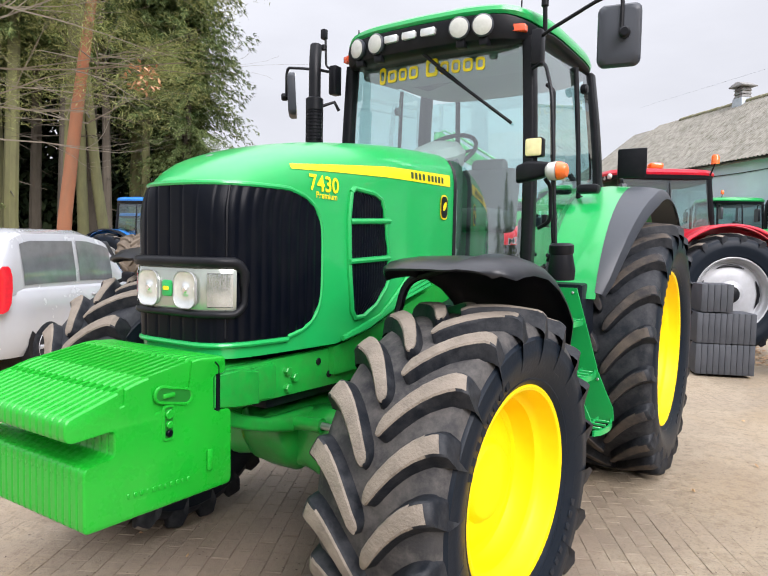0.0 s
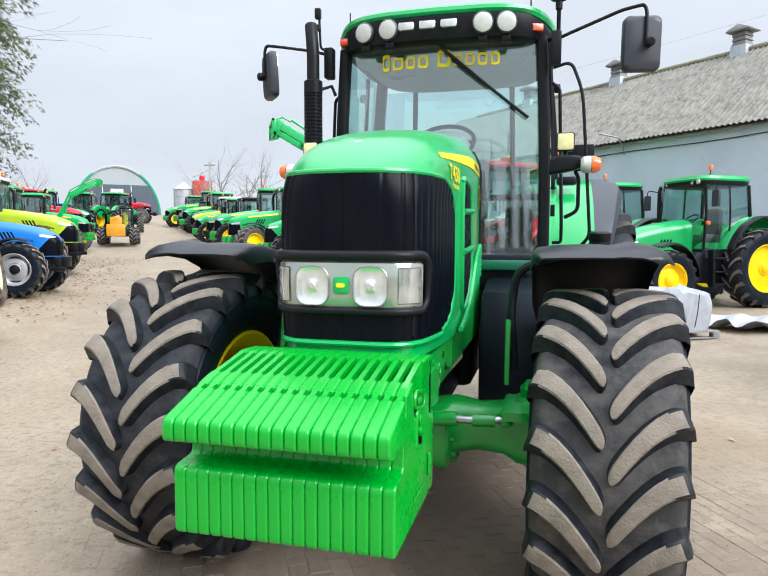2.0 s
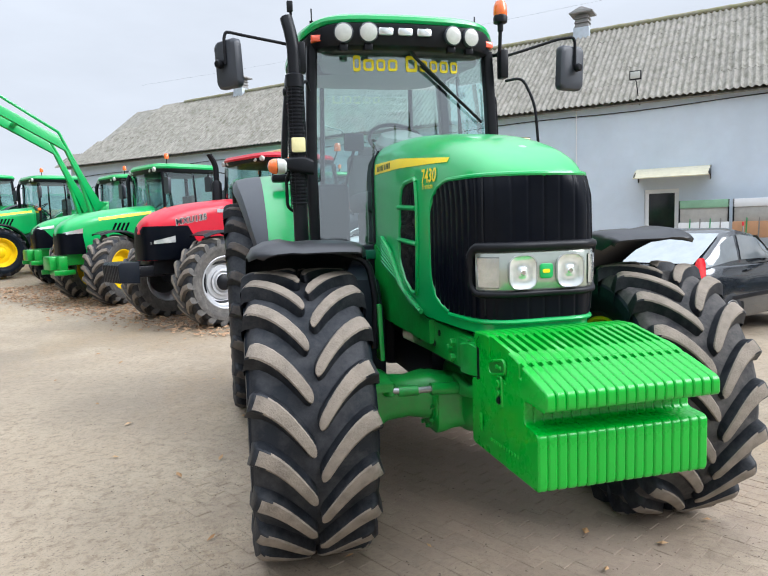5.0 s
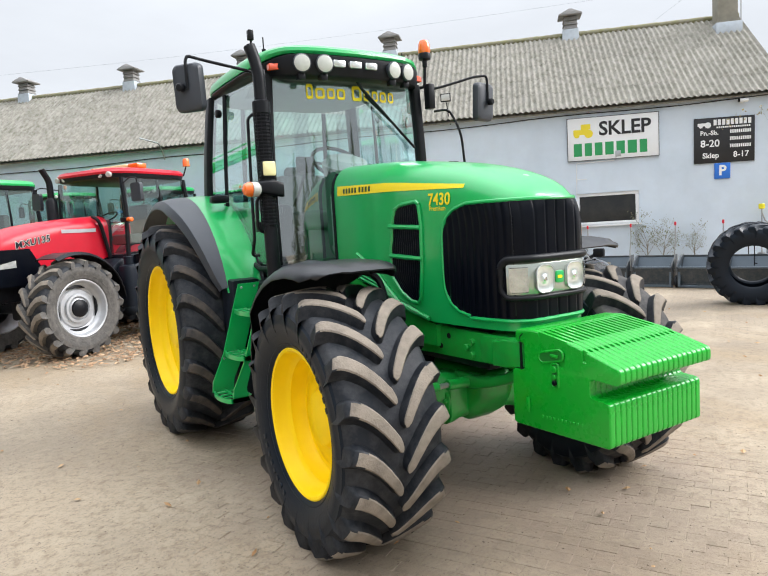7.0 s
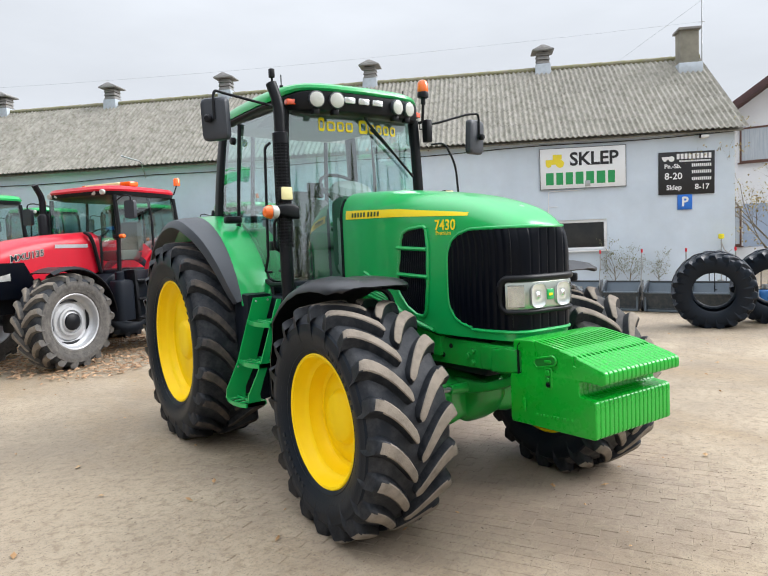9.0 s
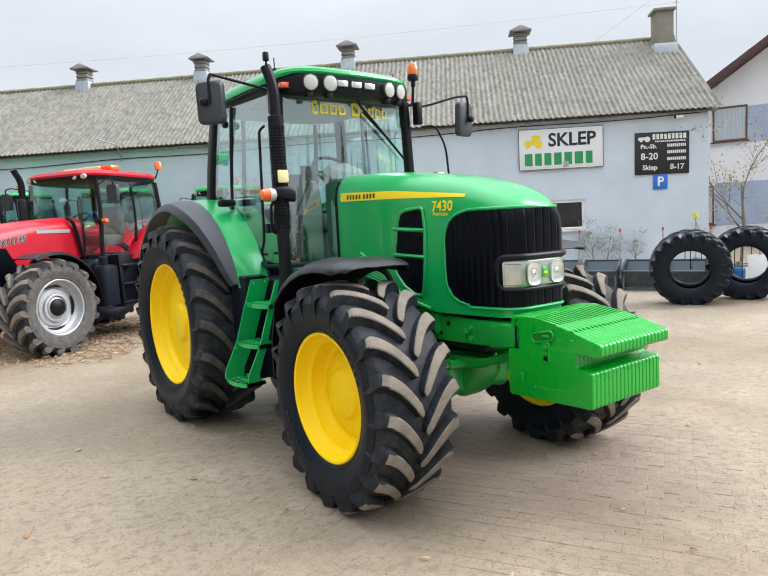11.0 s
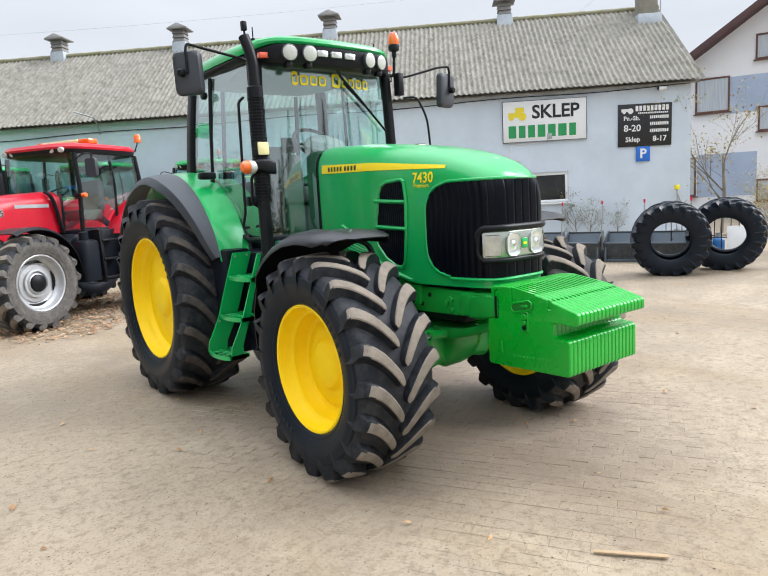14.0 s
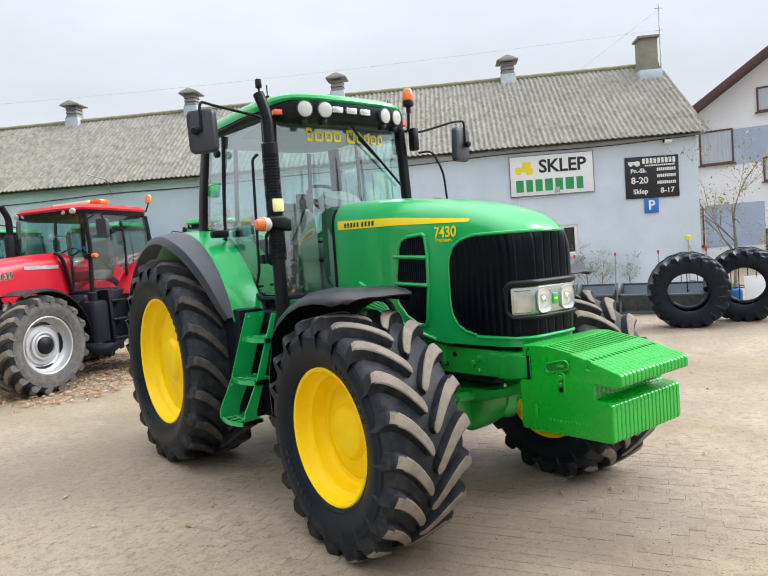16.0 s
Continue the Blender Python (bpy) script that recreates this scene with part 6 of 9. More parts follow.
for a, b_, c, d in ((-0.78, 0.62, 4.85, 6.42), (-3.4, -1.9, 3.85, 4.95), (-3.2, -1.75, 6.95, 8.05), (-3.3, -1.9, 0.75, 1.75), (0.55, 1.9, 1.1, 2.9)):
    Wd = new("window")
    Wd.parent = H
    f = bmesh.new()
    for p, q, r, s in ((a, b_, d - 0.08, d), (a, b_, c, c + 0.09), (a, a + 0.08, c + 0.09, d - 0.08), (b_ - 0.08, b_, c + 0.09, d - 0.08)):
        add(f, box(p, q, -0.06, 0.0, r, s, 0.008))
    part("window_frame", f, HF, Wd)
    part("pane", box(a + 0.07, b_ - 0.07, -0.03, -0.01, c + 0.08, d - 0.07, 0), mat("curtained_pane", (0.34, 0.38, 0.42), 0.15, second=(0.55, 0.57, 0.58), scale=2.5, coat=0.8, stretch=(6, 1, 0.4)), Wd)
    part("window_sill", box(a - 0.08, b_ + 0.08, -0.16, 0.0, c - 0.05, c, 0.006), HF, Wd)
for x in (1.6, -8.9):
    part("rafter_end", box(x - 0.1, x + 0.1, -0.8, 0.0, 6.75, 7.0, 0.01), HR, H)

# ---- the other tractors ----
M["red"] = mat("red_tractor_paint", (0.56, 0.006, 0.024), 0.30, second=(0.46, 0.005, 0.02), scale=3, coat=0.15, spec=0.35, dust=(0.45, 0.06, 0.06), dust_amount=0.1)
M["blue"] = mat("blue_tractor_paint", (0.01, 0.19, 0.62), 0.3, second=(0.01, 0.15, 0.52), scale=3, coat=0.4)
M["lime"] = mat("lime_tractor_paint", (0.42, 0.58, 0.01), 0.3, second=(0.36, 0.5, 0.01), scale=3, coat=0.4)
M["silver"] = mat("silver_rim_paint", (0.50, 0.51, 0.53), 0.4, metal=0.4, scale=5, dust=(0.35, 0.33, 0.3), dust_amount=0.3)
M["dusty_rubber"] = mat("dusty_grey_rubber", (0.065, 0.062, 0.058), 0.85, second=(0.12, 0.11, 0.10), scale=6, bump=0.01, dust=(0.22, 0.2, 0.18), dust_amount=0.5)


def other_tractor(label, paint, roof_paint, rim_paint, nose="modern", stripe=None, group="parked tractors", front_R=0.72, rear_R=0.92, weights=False, mark=None, exhaust=True, beacons=1, flare=None, dusty=False, turned=0):
    """A farm tractor seen from farther off; nose to -y, front axle at y = 0, 2.75 m wheelbase."""
    T = thing("tractor", label, "tractor", group)
    K = M["black"]
    if nose == "modern":
        tab_w = [(-0.82, 0.10), (-0.80, 0.22), (-0.74, 0.28), (-0.5, 0.33), (0, 0.37), (1.2, 0.40)]
        tab_t = [(-0.82, 1.42), (-0.78, 1.52), (-0.6, 1.66), (-0.2, 1.80), (0.5, 1.92), (1.2, 2.0)]
        tab_b = [(-0.82, 1.0), (0.2, 1.0), (1.2, 1.3)]
        cut = -0.30
    else:
        tab_w = [(-0.80, 0.08), (-0.78, 0.2), (-0.70, 0.29), (-0.5, 0.34), (0.2, 0.38), (1.2, 0.36)]
        tab_t = [(-0.80, 1.45), (-0.76, 1.58), (-0.6, 1.72), (-0.2, 1.86), (0.5, 1.97), (1.2, 2.03)]
        tab_b = [(-0.80, 1.02), (0.2, 1.05), (1.2, 1.35)]
        cut = -0.34
    def half(y, z):
        w, t = smooth_table(y, tab_w), smooth_table(y, tab_t)
        sh = t - 0.24
        return w if z < sh else w * (1 - min(1, (z - sh) / 0.24) ** 2.4) ** 0.36
    def ring(y):
        t, b_ = smooth_table(y, tab_t), lerp(y, tab_b)
        zs = [b_, (b_ + t - 0.24) / 2] + [t - 0.24 + 0.24 * (1 - (1 - i / 9) ** 2.5) for i in range(10)]
        left = [(half(y, z), y, z) for z in zs]
        return left + [(-x, yy, z) for x, yy, z in left[::-1][1:]]
    ys = [-0.82, -0.80, -0.77, -0.72, -0.62, -0.5, -0.34, -0.1, 0.2, 0.6, 1.0, 1.2]
    hood = part("hood", loft([ring(max(y, tab_w[0][0])) for y in ys]), paint, T, smooth=50)
    # dark nose panels, slanted back towards the top
    rows = []
    def nose_end(z):
        return cut - 0.45 * max(0, (z - 1.15) / 0.5) if nose == "modern" else cut + (0.42 if mark else 0.0) - (0.55 if mark else 0.12) * max(0, (z - 1.1))
    tops = 1.58 if nose == "modern" else 1.54 if mark else 1.46
    for i in range(9):
        z = 1.025 + (tops - 1.025) * i / 8
        ye = nose_end(z)
        y0 = tab_w[0][0] + 0.004
        while smooth_table(y0, tab_t) < z + 0.01:
            y0 += 0.01
        pts = [(-half(y, z) - 0.006, y - 0.006, z) for y in [ye + (y0 - ye) * (1 - (1 - k / 16) ** 2.4) for k in range(17)]]
        rows.append(pts + [(-x, y, z) for x, y, z in pts[::-1]])
    part("grille", loft(rows, closed=False), M["grille"], hood)
    for sx in (-1, 1):
        z = 1.50 if nose == "modern" else 1.27 if mark else 1.43
        pts = []
        for k in range(7):
            y = -0.74 + 0.36 * k / 6
            lo, hi = z + 0.02 * k / 6, z + (0.10 if nose == "modern" else 0.12) * (0.35 + 0.65 * k / 6)
            pts.append([(sx * (half(y, q) + 0.012), y, q) for q in (lo, (lo + hi) / 2, hi)])
        part("headlamp", loft(pts, closed=False), M["lens"], hood)
        if stripe:
            m = loft([[(sx * (half(y, q) + 0.004), y, q) for q in (zz, zz + 0.03, zz + 0.06)] for y in [-0.05 + 1.15 * k / 10 for k in range(11)] for zz in [lerp(y, [(-0.05, 1.70), (1.1, 1.83)])]], closed=False)
            part("stripe", m, stripe, hood)
        if mark:
            for word, size, yc, zc in mark:
                for bold, off, ink in ((0.009, 0.006, M["lampbody"]), (0.002, 0.010, M["slate"])) if paint is M["red"] else ((0.003, 0.008, M["decal"]),):
                    m = text_mesh(word, size, 0.0, bold, 1.12)
                    for v in m.verts:
                        y, q = yc + v.co.x * sx, zc + v.co.z + 0.16 * v.co.x * sx
                        v.co = (sx * (half(y, q) + off), y, q)
                    part("number_decal", m, ink, hood)
        for k in range(0 if paint is M["red"] else 4):
            part("side_slot", loft([[(sx * (half(y, z0 + dz) + 0.004), y + dz * 0.5, z0 + dz) for y in (0.18 + 0.09 * k, 0.23 + 0.09 * k)] for z0, dz in ((1.45, 0), (1.45, 0.1), (1.45, 0.2))], closed=False), M["grille"], hood)
    # frame, axle, belly
    F = K if paint is not M["green"] else M["green_frame"]
    part("frame", add(box(-0.24, 0.24, -0.70, 0.9, 0.80, 1.12, 0.03), box(-0.30, 0.30, 0.8, 2.6, 0.6, 1.3, 0.06)), F, T)
    part("front_axle", add(tube([(-0.8, 0, 0.68), (0.8, 0, 0.68)], 0.10, 12), box(-0.2, 0.2, -0.18, 0.25, 0.5, 0.9, 0.04)), F, T)
    if weights:
        P = new("weight_pack")
        P.parent = T
        for k in range(10):
            part("weight", prism([(-0.95, 0.70), (-1.25, 0.72), (-1.27, 0.98), (-1.22, 1.02), (-0.95, 1.02)], -0.30 + 0.06 * k, -0.245 + 0.06 * k, bev=0.01), M["slate"], P)
        part("hitch_arm", add(box(-0.22, -0.14, -1.0, -0.5, 0.78, 0.95, 0.02), box(0.14, 0.22, -1.0, -0.5, 0.78, 0.95, 0.02), box(-0.25, 0.25, -0.98, -0.9, 0.82, 0.92, 0.02)), K, T)
    else:
        part("front_hitch", add(box(-0.42, -0.36, -1.0, -0.6, 0.62, 0.72, 0.015), box(0.36, 0.42, -1.0, -0.6, 0.62, 0.72, 0.015), box(-0.32, 0.32, -0.88, -0.70, 0.6, 1.0, 0.03), box(-0.2, 0.2, -1.02, -0.85, 0.72, 1.0, 0.03)), F, T)
    # wheels
    wm = dict(low=True, bolts=0)
    for sx in (-1, 1):
        fw = wheel(T, (sx * 0.92, 0, front_R - 0.03), R=front_R, rim=front_R * 0.565, W=0.52, lugs=18, dish=0.12, hub=0.13, face=sx, rim_mat=rim_paint, name="front_wheel", sweep=0.24, **wm)
        rw = wheel(T, (sx * 0.95, 2.75, rear_R - 0.03), R=rear_R, rim=rear_R * 0.60, W=0.6, lugs=18, dish=0.10, hub=0.16, face=sx, rim_mat=rim_paint, name="rear_wheel", sweep=0.28, **wm)
        fw.rotation_euler.z = radians(turned)
        for w in (fw, rw):
            part("hub_cap", moved(lathe([(0.0, 0.13), (0.05, 0.12), (0.08, 0.06)], 20, "x"), pose(sx * (0.12 if w is fw else 0.17), 0, 0, 0, 0, 0 if sx > 0 else 180)), K if rim_paint is M["silver"] else rim_paint, w)
            if rim_paint is M["silver"]:
                big = front_R if w is fw else rear_R
                f0 = (0.52 * 0.395 - 0.12 if w is fw else 0.6 * 0.395 - 0.10) + 0.016
                for k in range(4):
                    arc = [radians(90 * k + 14 * q - 28) for q in range(5)]
                    rr = big * (0.44 if w is fw else 0.47)
                    part("rim_slot", tube([(sx * (f0 - 0.004), rr * math.cos(a), rr * math.sin(a)) for a in arc], [0.006, 0.02, 0.022, 0.02, 0.006], 6), K, w)
                part("hub_ring", moved(lathe([(0.0, 0.205), (0.03, 0.20), (0.035, 0.17), (0.0, 0.16)], 24, "x"), pose(sx * (f0 + 0.004), 0, 0, 0, 0, 0 if sx > 0 else 180)), rim_paint, w)
            if dusty and w is fw:
                for o in w.children:
                    if o.name.startswith("ty") or o.name.startswith("tread"):
                        o.data.materials[0] = M["dusty_rubber"]
        rings = []
        R = front_R + 0.09
        for a in range(-25, 86, 10):
            prof = [(0, -0.03), (0.08, 0), (0.9, 0), (1, -0.04), (0.98, -0.05), (0.9, -0.012), (0.08, -0.012), (0.02, -0.04)]
            rings.append([(sx * (0.68 + 0.48 * u), (R + d) * math.sin(radians(a)), front_R - 0.03 + (R + d) * math.cos(radians(a))) for u, d in prof])
        part("front_fender", loft(rings), K, T)
        rings, rings2 = [], []
        R = rear_R + 0.14
        for a in range(-68, 60, 8):
            for rr, w0, w1 in ((rings, 0.66, 0.96), (rings2, 0.955, 1.16)):
                prof = [(0, 0), (0.85, 0), (1, -0.03), (1, -0.045), (0.85, -0.014), (0, -0.014)]
                rr.append([(sx * (w0 + (w1 - w0) * u), 2.75 + (R + d) * math.sin(radians(a)), rear_R - 0.03 + (R + d) * math.cos(radians(a))) for u, d in prof])
        part("rear_fender", loft(rings), paint, T)
        part("fender_flare", loft(rings2), flare or K, T)
        part("fender_wall", prism([(2.75 + (R - 0.01) * math.sin(radians(a)), rear_R + (R - 0.01) * math.cos(radians(a)) - 0.03) for a in range(-68, 60, 8)] + [(3.0, 1.1), (2.0, 1.1)], sx * 0.66, sx * 0.675), paint, T)
        for z in (0.55, 0.85, 1.15):
            part("step", box(sx * 0.74, sx * 1.0, 1.35, 1.72, z, z + 0.035, 0.008), K, T)
        part("step_side", prism([(1.30, 1.35), (1.36, 1.35), (1.40, 0.5), (1.34, 0.5)], sx * 0.80, sx * 0.98, bev=0.006), K, T)
        part("tank", prism([(0.80, 0.60), (0.80, 1.1), (1.1, 1.3), (2.0, 1.3), (2.0, 0.55)], sx * 0.36, sx * 0.72, bev=0.04), M["slate"], T)
        # cab
        for ya, yb, w in ((1.22, 1.24, 0.07), (1.98, 1.96, 0.05), (2.62, 2.55, 0.09)):
            part("cab_post", tube([(sx * 0.74, ya, 1.32 if ya < 2.5 else 1.85), (sx * 0.77, (ya + yb) / 2, 2.1), (sx * 0.72, yb, 2.72)], w / 2, 8), K, T)
        rows = [[(sx * (0.745 + 0.03 * math.sin(math.pi * k / 5)), y, max(1.35 + 1.36 * k / 5, lerp(y, [(1.2, 1.35), (1.6, 1.36), (2.05, 1.8), (2.6, 1.9)]))) for y in [1.22 + 1.38 * i / 8 for i in range(9)]] for k in range(6)]
        part("side_window", loft(rows, closed=False), M["glass"], T).visible_shadow = False
        mir = new("wing_mirror")
        mir.parent = T
        part("mirror_arm", tube(bent([(sx * 0.74, 1.24, 2.6), (sx * 1.05, 1.12, 2.68), (sx * 1.18, 1.12, 2.66), (sx * 1.18, 1.12, 2.45)], 0.05), 0.012, 6), K, mir)
        part("mirror_shell", loft([[(sx * 1.17 + a, y, 2.40 + b_) for a, b_ in rrect(0.2, 0.34, 0.04, 3)] for y in (1.09, 1.13, 1.15)]), M["fender_grey"], mir)
        part("indicator", add(box(sx * 0.74, sx * 0.9, 1.12, 1.18, 1.86, 1.95, 0.015)), K, T)
        part("indicator_lens", disc(sx * 0.94, 1.14, 1.905, 0.045, 0.09, "x", 14, 0.015), M["orange"], T)
    part("windscreen", loft([[(0.72 * (2 * i / 8 - 1), 1.20 - 0.08 * (1 - (2 * i / 8 - 1) ** 2), z) for i in range(9)] for z in (1.36, 1.8, 2.3, 2.72)], closed=False), M["glass"], T).visible_shadow = False
    part("rear_window", loft([[(0.70 * (2 * i / 4 - 1), 2.6, z) for i in range(5)] for z in (1.86, 2.3, 2.7)], closed=False), M["glass"], T).visible_shadow = False
    def out(k, z):
        r = []
        for i in range(32):
            a = 2 * math.pi * i / 32
            c, s = math.cos(a), math.sin(a)
            r.append((0.82 * k * math.copysign(abs(c) ** 0.45, c), 1.90 + 0.85 * k * math.copysign(abs(s) ** 0.5, s), z))
        return r
    part("roof", loft([out(k, z) for k, z in ((0.99, 2.80), (1.0, 2.84), (0.96, 2.90), (0.8, 2.93), (0.4, 2.95))]), roof_paint, T)
    part("roof_edge", loft([out(k, z) for k, z in ((0.90, 2.70), (0.97, 2.73), (0.985, 2.801))]), K, T)
    for x in (-0.6, -0.42, 0.42, 0.6):
        part("roof_lamp", disc(x, 1.085 + 0.05 * abs(x), 2.78, 0.055, 0.05, "y", 16, 0.012), M["lampbody"], T)
    for k in range(beacons):
        sx = 1 if k == 0 else -1
        part("beacon_stem", tube([(sx * 0.70, 1.35, 2.86), (sx * 0.74, 1.35, 3.0)], 0.012, 6), K, T)
        part("beacon", moved(lathe([(0, 0.05), (0.09, 0.048), (0.12, 0.03)], 14, "z"), Matrix.Translation((sx * 0.74, 1.35, 3.0))), M["orange"], T)
    if exhaust:
        part("exhaust", tube(bent([(-0.68, 1.08, 1.0), (-0.68, 1.08, 2.62), (-0.70, 1.14, 2.74)], 0.08), 0.045, 12), K, T)
    part("seat", add(box(-0.25, 0.25, 1.75, 2.2, 1.5, 1.68, 0.05), box(-0.24, 0.24, 2.15, 2.3, 1.65, 2.25, 0.05)), M["seat"], T)
    part("dash", box(-0.22, 0.22, 1.24, 1.42, 1.3, 1.95, 0.06), K, T)
    ring_ = [(0.19 * math.cos(2 * math.pi * k / 20), 0.19 * math.sin(2 * math.pi * k / 20), 0) for k in range(21)]
    part("steering_wheel", moved(tube(ring_, 0.015, 6), pose(0, 1.5, 2.0, 35)), K, T)
    part("cab_floor", box(-0.68, 0.68, 1.22, 2.6, 1.26, 1.36, 0.02), M["slate"], T)
    return T


def restacked(T, z0, k):
    """Squeezes or stretches what stands above z0, for a tractor with a lower or higher cab."""
    for o in T.children:
        if o.type == "MESH":
            for v in o.data.vertices:
                if v.co.z > z0:
                    v.co.z = z0 + (v.co.z - z0) * k
        elif not o.name.startswith(("front_wheel", "rear_wheel")):
            for q in o.children:
                for v in q.data.vertices:
                    if v.co.z > z0:
                        v.co.z = z0 + (v.co.z - z0) * k


def stand(x, y, heading, s=1.0):
    """A pose on the ground; heading: degrees of the nose, counter-clockwise from -y."""
    return Matrix.Translation((x, y, ground_z(x, y))) @ pose(0, 0, 0, 0, 0, heading) @ Matrix.Scale(s, 4)


ROW_TURN = math.degrees(math.atan2(-0.857, 0.515))


def by_wheel(x, y, heading, side=1, s=1.0):
    """The pose of a tractor whose front wheel on that side stands at x, y."""
    off = pose(0, 0, 0, 0, 0, heading) @ Vector((side * 0.92 * s, 0, 0))
    return stand(x - off.x, y - off.y, heading, s)


red = other_tractor("red farm tractor with silver rims, dusty tyres and black front weights", M["red"], M["red"], M["silver"], "round", None, weights=True, mark=[("MXU135", 0.13, -0.10, 1.63)], front_R=0.70, rear_R=0.90, flare=M["red"], dusty=True, beacons=0, exhaust=False)
part("light_bar", box(-0.5, 0.3, 1.75, 1.95, 2.95, 3.06, 0.03), M["cream"], red)
part("light_bar_end", add(box(0.3, 0.55, 1.75, 1.95, 2.95, 3.06, 0.03)), M["orange"], red)
part("light_bar_end", add(box(-0.6, -0.5, 1.75, 1.95, 2.95, 3.06, 0.03)), M["orange"], red)
for sx in (-1, 1):
    part("hood_band", loft([[(sx * 0.385, y, z) for z in (1.735 - 0.02 * (y < 0.3), 1.79)] for y in (0.35, 0.5, 0.75, 0.95)], closed=False), M["silver"], red)
part("beacon_stem", tube([(0.76, 2.55, 2.80), (0.80, 2.60, 3.02)], 0.012, 6), M["black"], red)
part("beacon", moved(lathe([(0, 0.06), (0.13, 0.058), (0.17, 0.04)], 14, "z"), Matrix.Translation((0.80, 2.60, 3.0))), M["orange"], red)
part("exhaust", tube(bent([(-0.52, 0.90, 1.70), (-0.52, 0.90, 2.75), (-0.52, 0.78, 2.98)], 0.10), 0.05, 12), M["black"], red, "black upright exhaust stack")
part("muffler", tube([(-0.52, 0.90, 1.60), (-0.52, 0.90, 1.64), (-0.52, 0.90, 2.36), (-0.52, 0.90, 2.42)], [0.05, 0.09, 0.09, 0.055], 14), M["black"], red)
for sx in (-1, 1):
    part("hood_edge", tube(bent([(sx * 0.40, 1.16, 1.32), (sx * 0.41, 1.04, 1.80), (sx * 0.40, 0.98, 1.95), (sx * 0.30, 0.98, 2.0)], 0.06), 0.03, 8), M["black"], red)
    part("side_tank", add(loft([[(sx * 0.86 + a, 1.13 + b, z) for a, b in rrect(0.26 * k, 0.36 * k, 0.09 * k, 4)] for z, k in ((0.55, 0.96), (0.58, 1.0), (1.12, 1.0), (1.18, 0.9), (1.20, 0.6))]), disc(sx * 0.86, 1.10, 1.26, 0.07, 0.14, "z", 16, 0.012)), M["slate"], red, "dark plastic side tank with a filler neck")
    part("step_box", box(sx * 0.70, sx * 0.80, 1.34, 2.0, 0.50, 1.34, 0.02), M["slate"], red)
restacked(red, 1.85, 0.82)
red.matrix_world = by_wheel(-1.50, 8.05, ROW_TURN, 1, 1.12)
red.scale = (1.12, 1.12, 1.12)

green = other_tractor("green farm tractor with yellow rims and a black slanted nose", M["green"], M["green"], M["yellow"], "modern", M["decal"])
round_green = other_tractor("green farm tractor with yellow rims and a rounded black grille", M["green"], M["green"], M["yellow"], "round", M["decal"], beacons=1, flare=M["fender_grey"], dusty=True, turned=30)
old_green = other_tractor("older faded green tractor with dusty tyres", mat("faded_green_paint", (0.03, 0.24, 0.09), 0.5, second=(0.05, 0.2, 0.09), scale=3, dust=DUST, dust_amount=0.2), M["black"], M["yellow"], "round", None, exhaust=True, beacons=0, dusty=True)
blue = other_tractor("blue farm tractor with white rims and a blue roof", M["blue"], M["blue"], M["silver"], "modern", None, exhaust=False)
lime = other_tractor("lime-green farm tractor with a dark cab and red rims", M["lime"], M["white"], M["red"], "modern", None, exhaust=False)
ROW_DIR = Vector((-0.60, 0.80, 0))
first = Vector((-3.75, 11.85, 0))
round_green.matrix_world = by_wheel(first.x, first.y, ROW_TURN, 1, 1.08)
old_green.matrix_world = by_wheel(-36.2, 60.5, ROW_TURN + 8, 1, 0.95)
rng = random.Random(11)
p = first.copy()
for k in range(13):
    p = p + ROW_DIR * (3.7 + rng.uniform(-0.2, 0.5))
    src = green if k % 4 != 2 else round_green
    if k == 0:
        LOADER = p + Vector((0.9, 0.25, 0))
        green.matrix_world = by_wheel(LOADER.x, LOADER.y, ROW_TURN - 2, 1, 1.05)
        continue
    src = old_green if k in (4, 7, 9, 12) else lime if k == 6 else src
    copy_thing(src, by_wheel(p.x + rng.uniform(-0.5, 0.5), p.y + rng.uniform(-0.4, 0.4), ROW_TURN + rng.uniform(-9, 9), 1, rng.uniform(0.86, 1.06) if k > 2 else 1.0))
# second rank, along the barn
tall_green = other_tractor("tall green tractor with yellow rims and a large clear cab", M["green"], M["green"], M["yellow"], "modern", M["decal"], rear_R=0.98, flare=M["black"])
restacked(tall_green, 1.0, 1.16)
tall_green.matrix_world = by_wheel(3.45, 12.95, ROW_TURN + 0.5, 1, 0.98)
copy_thing(round_green, by_wheel(1.2, 17.0, ROW_TURN, 1, 1.05))
copy_thing(green, by_wheel(-1.2, 20.5, ROW_TURN, 1, 1.05))
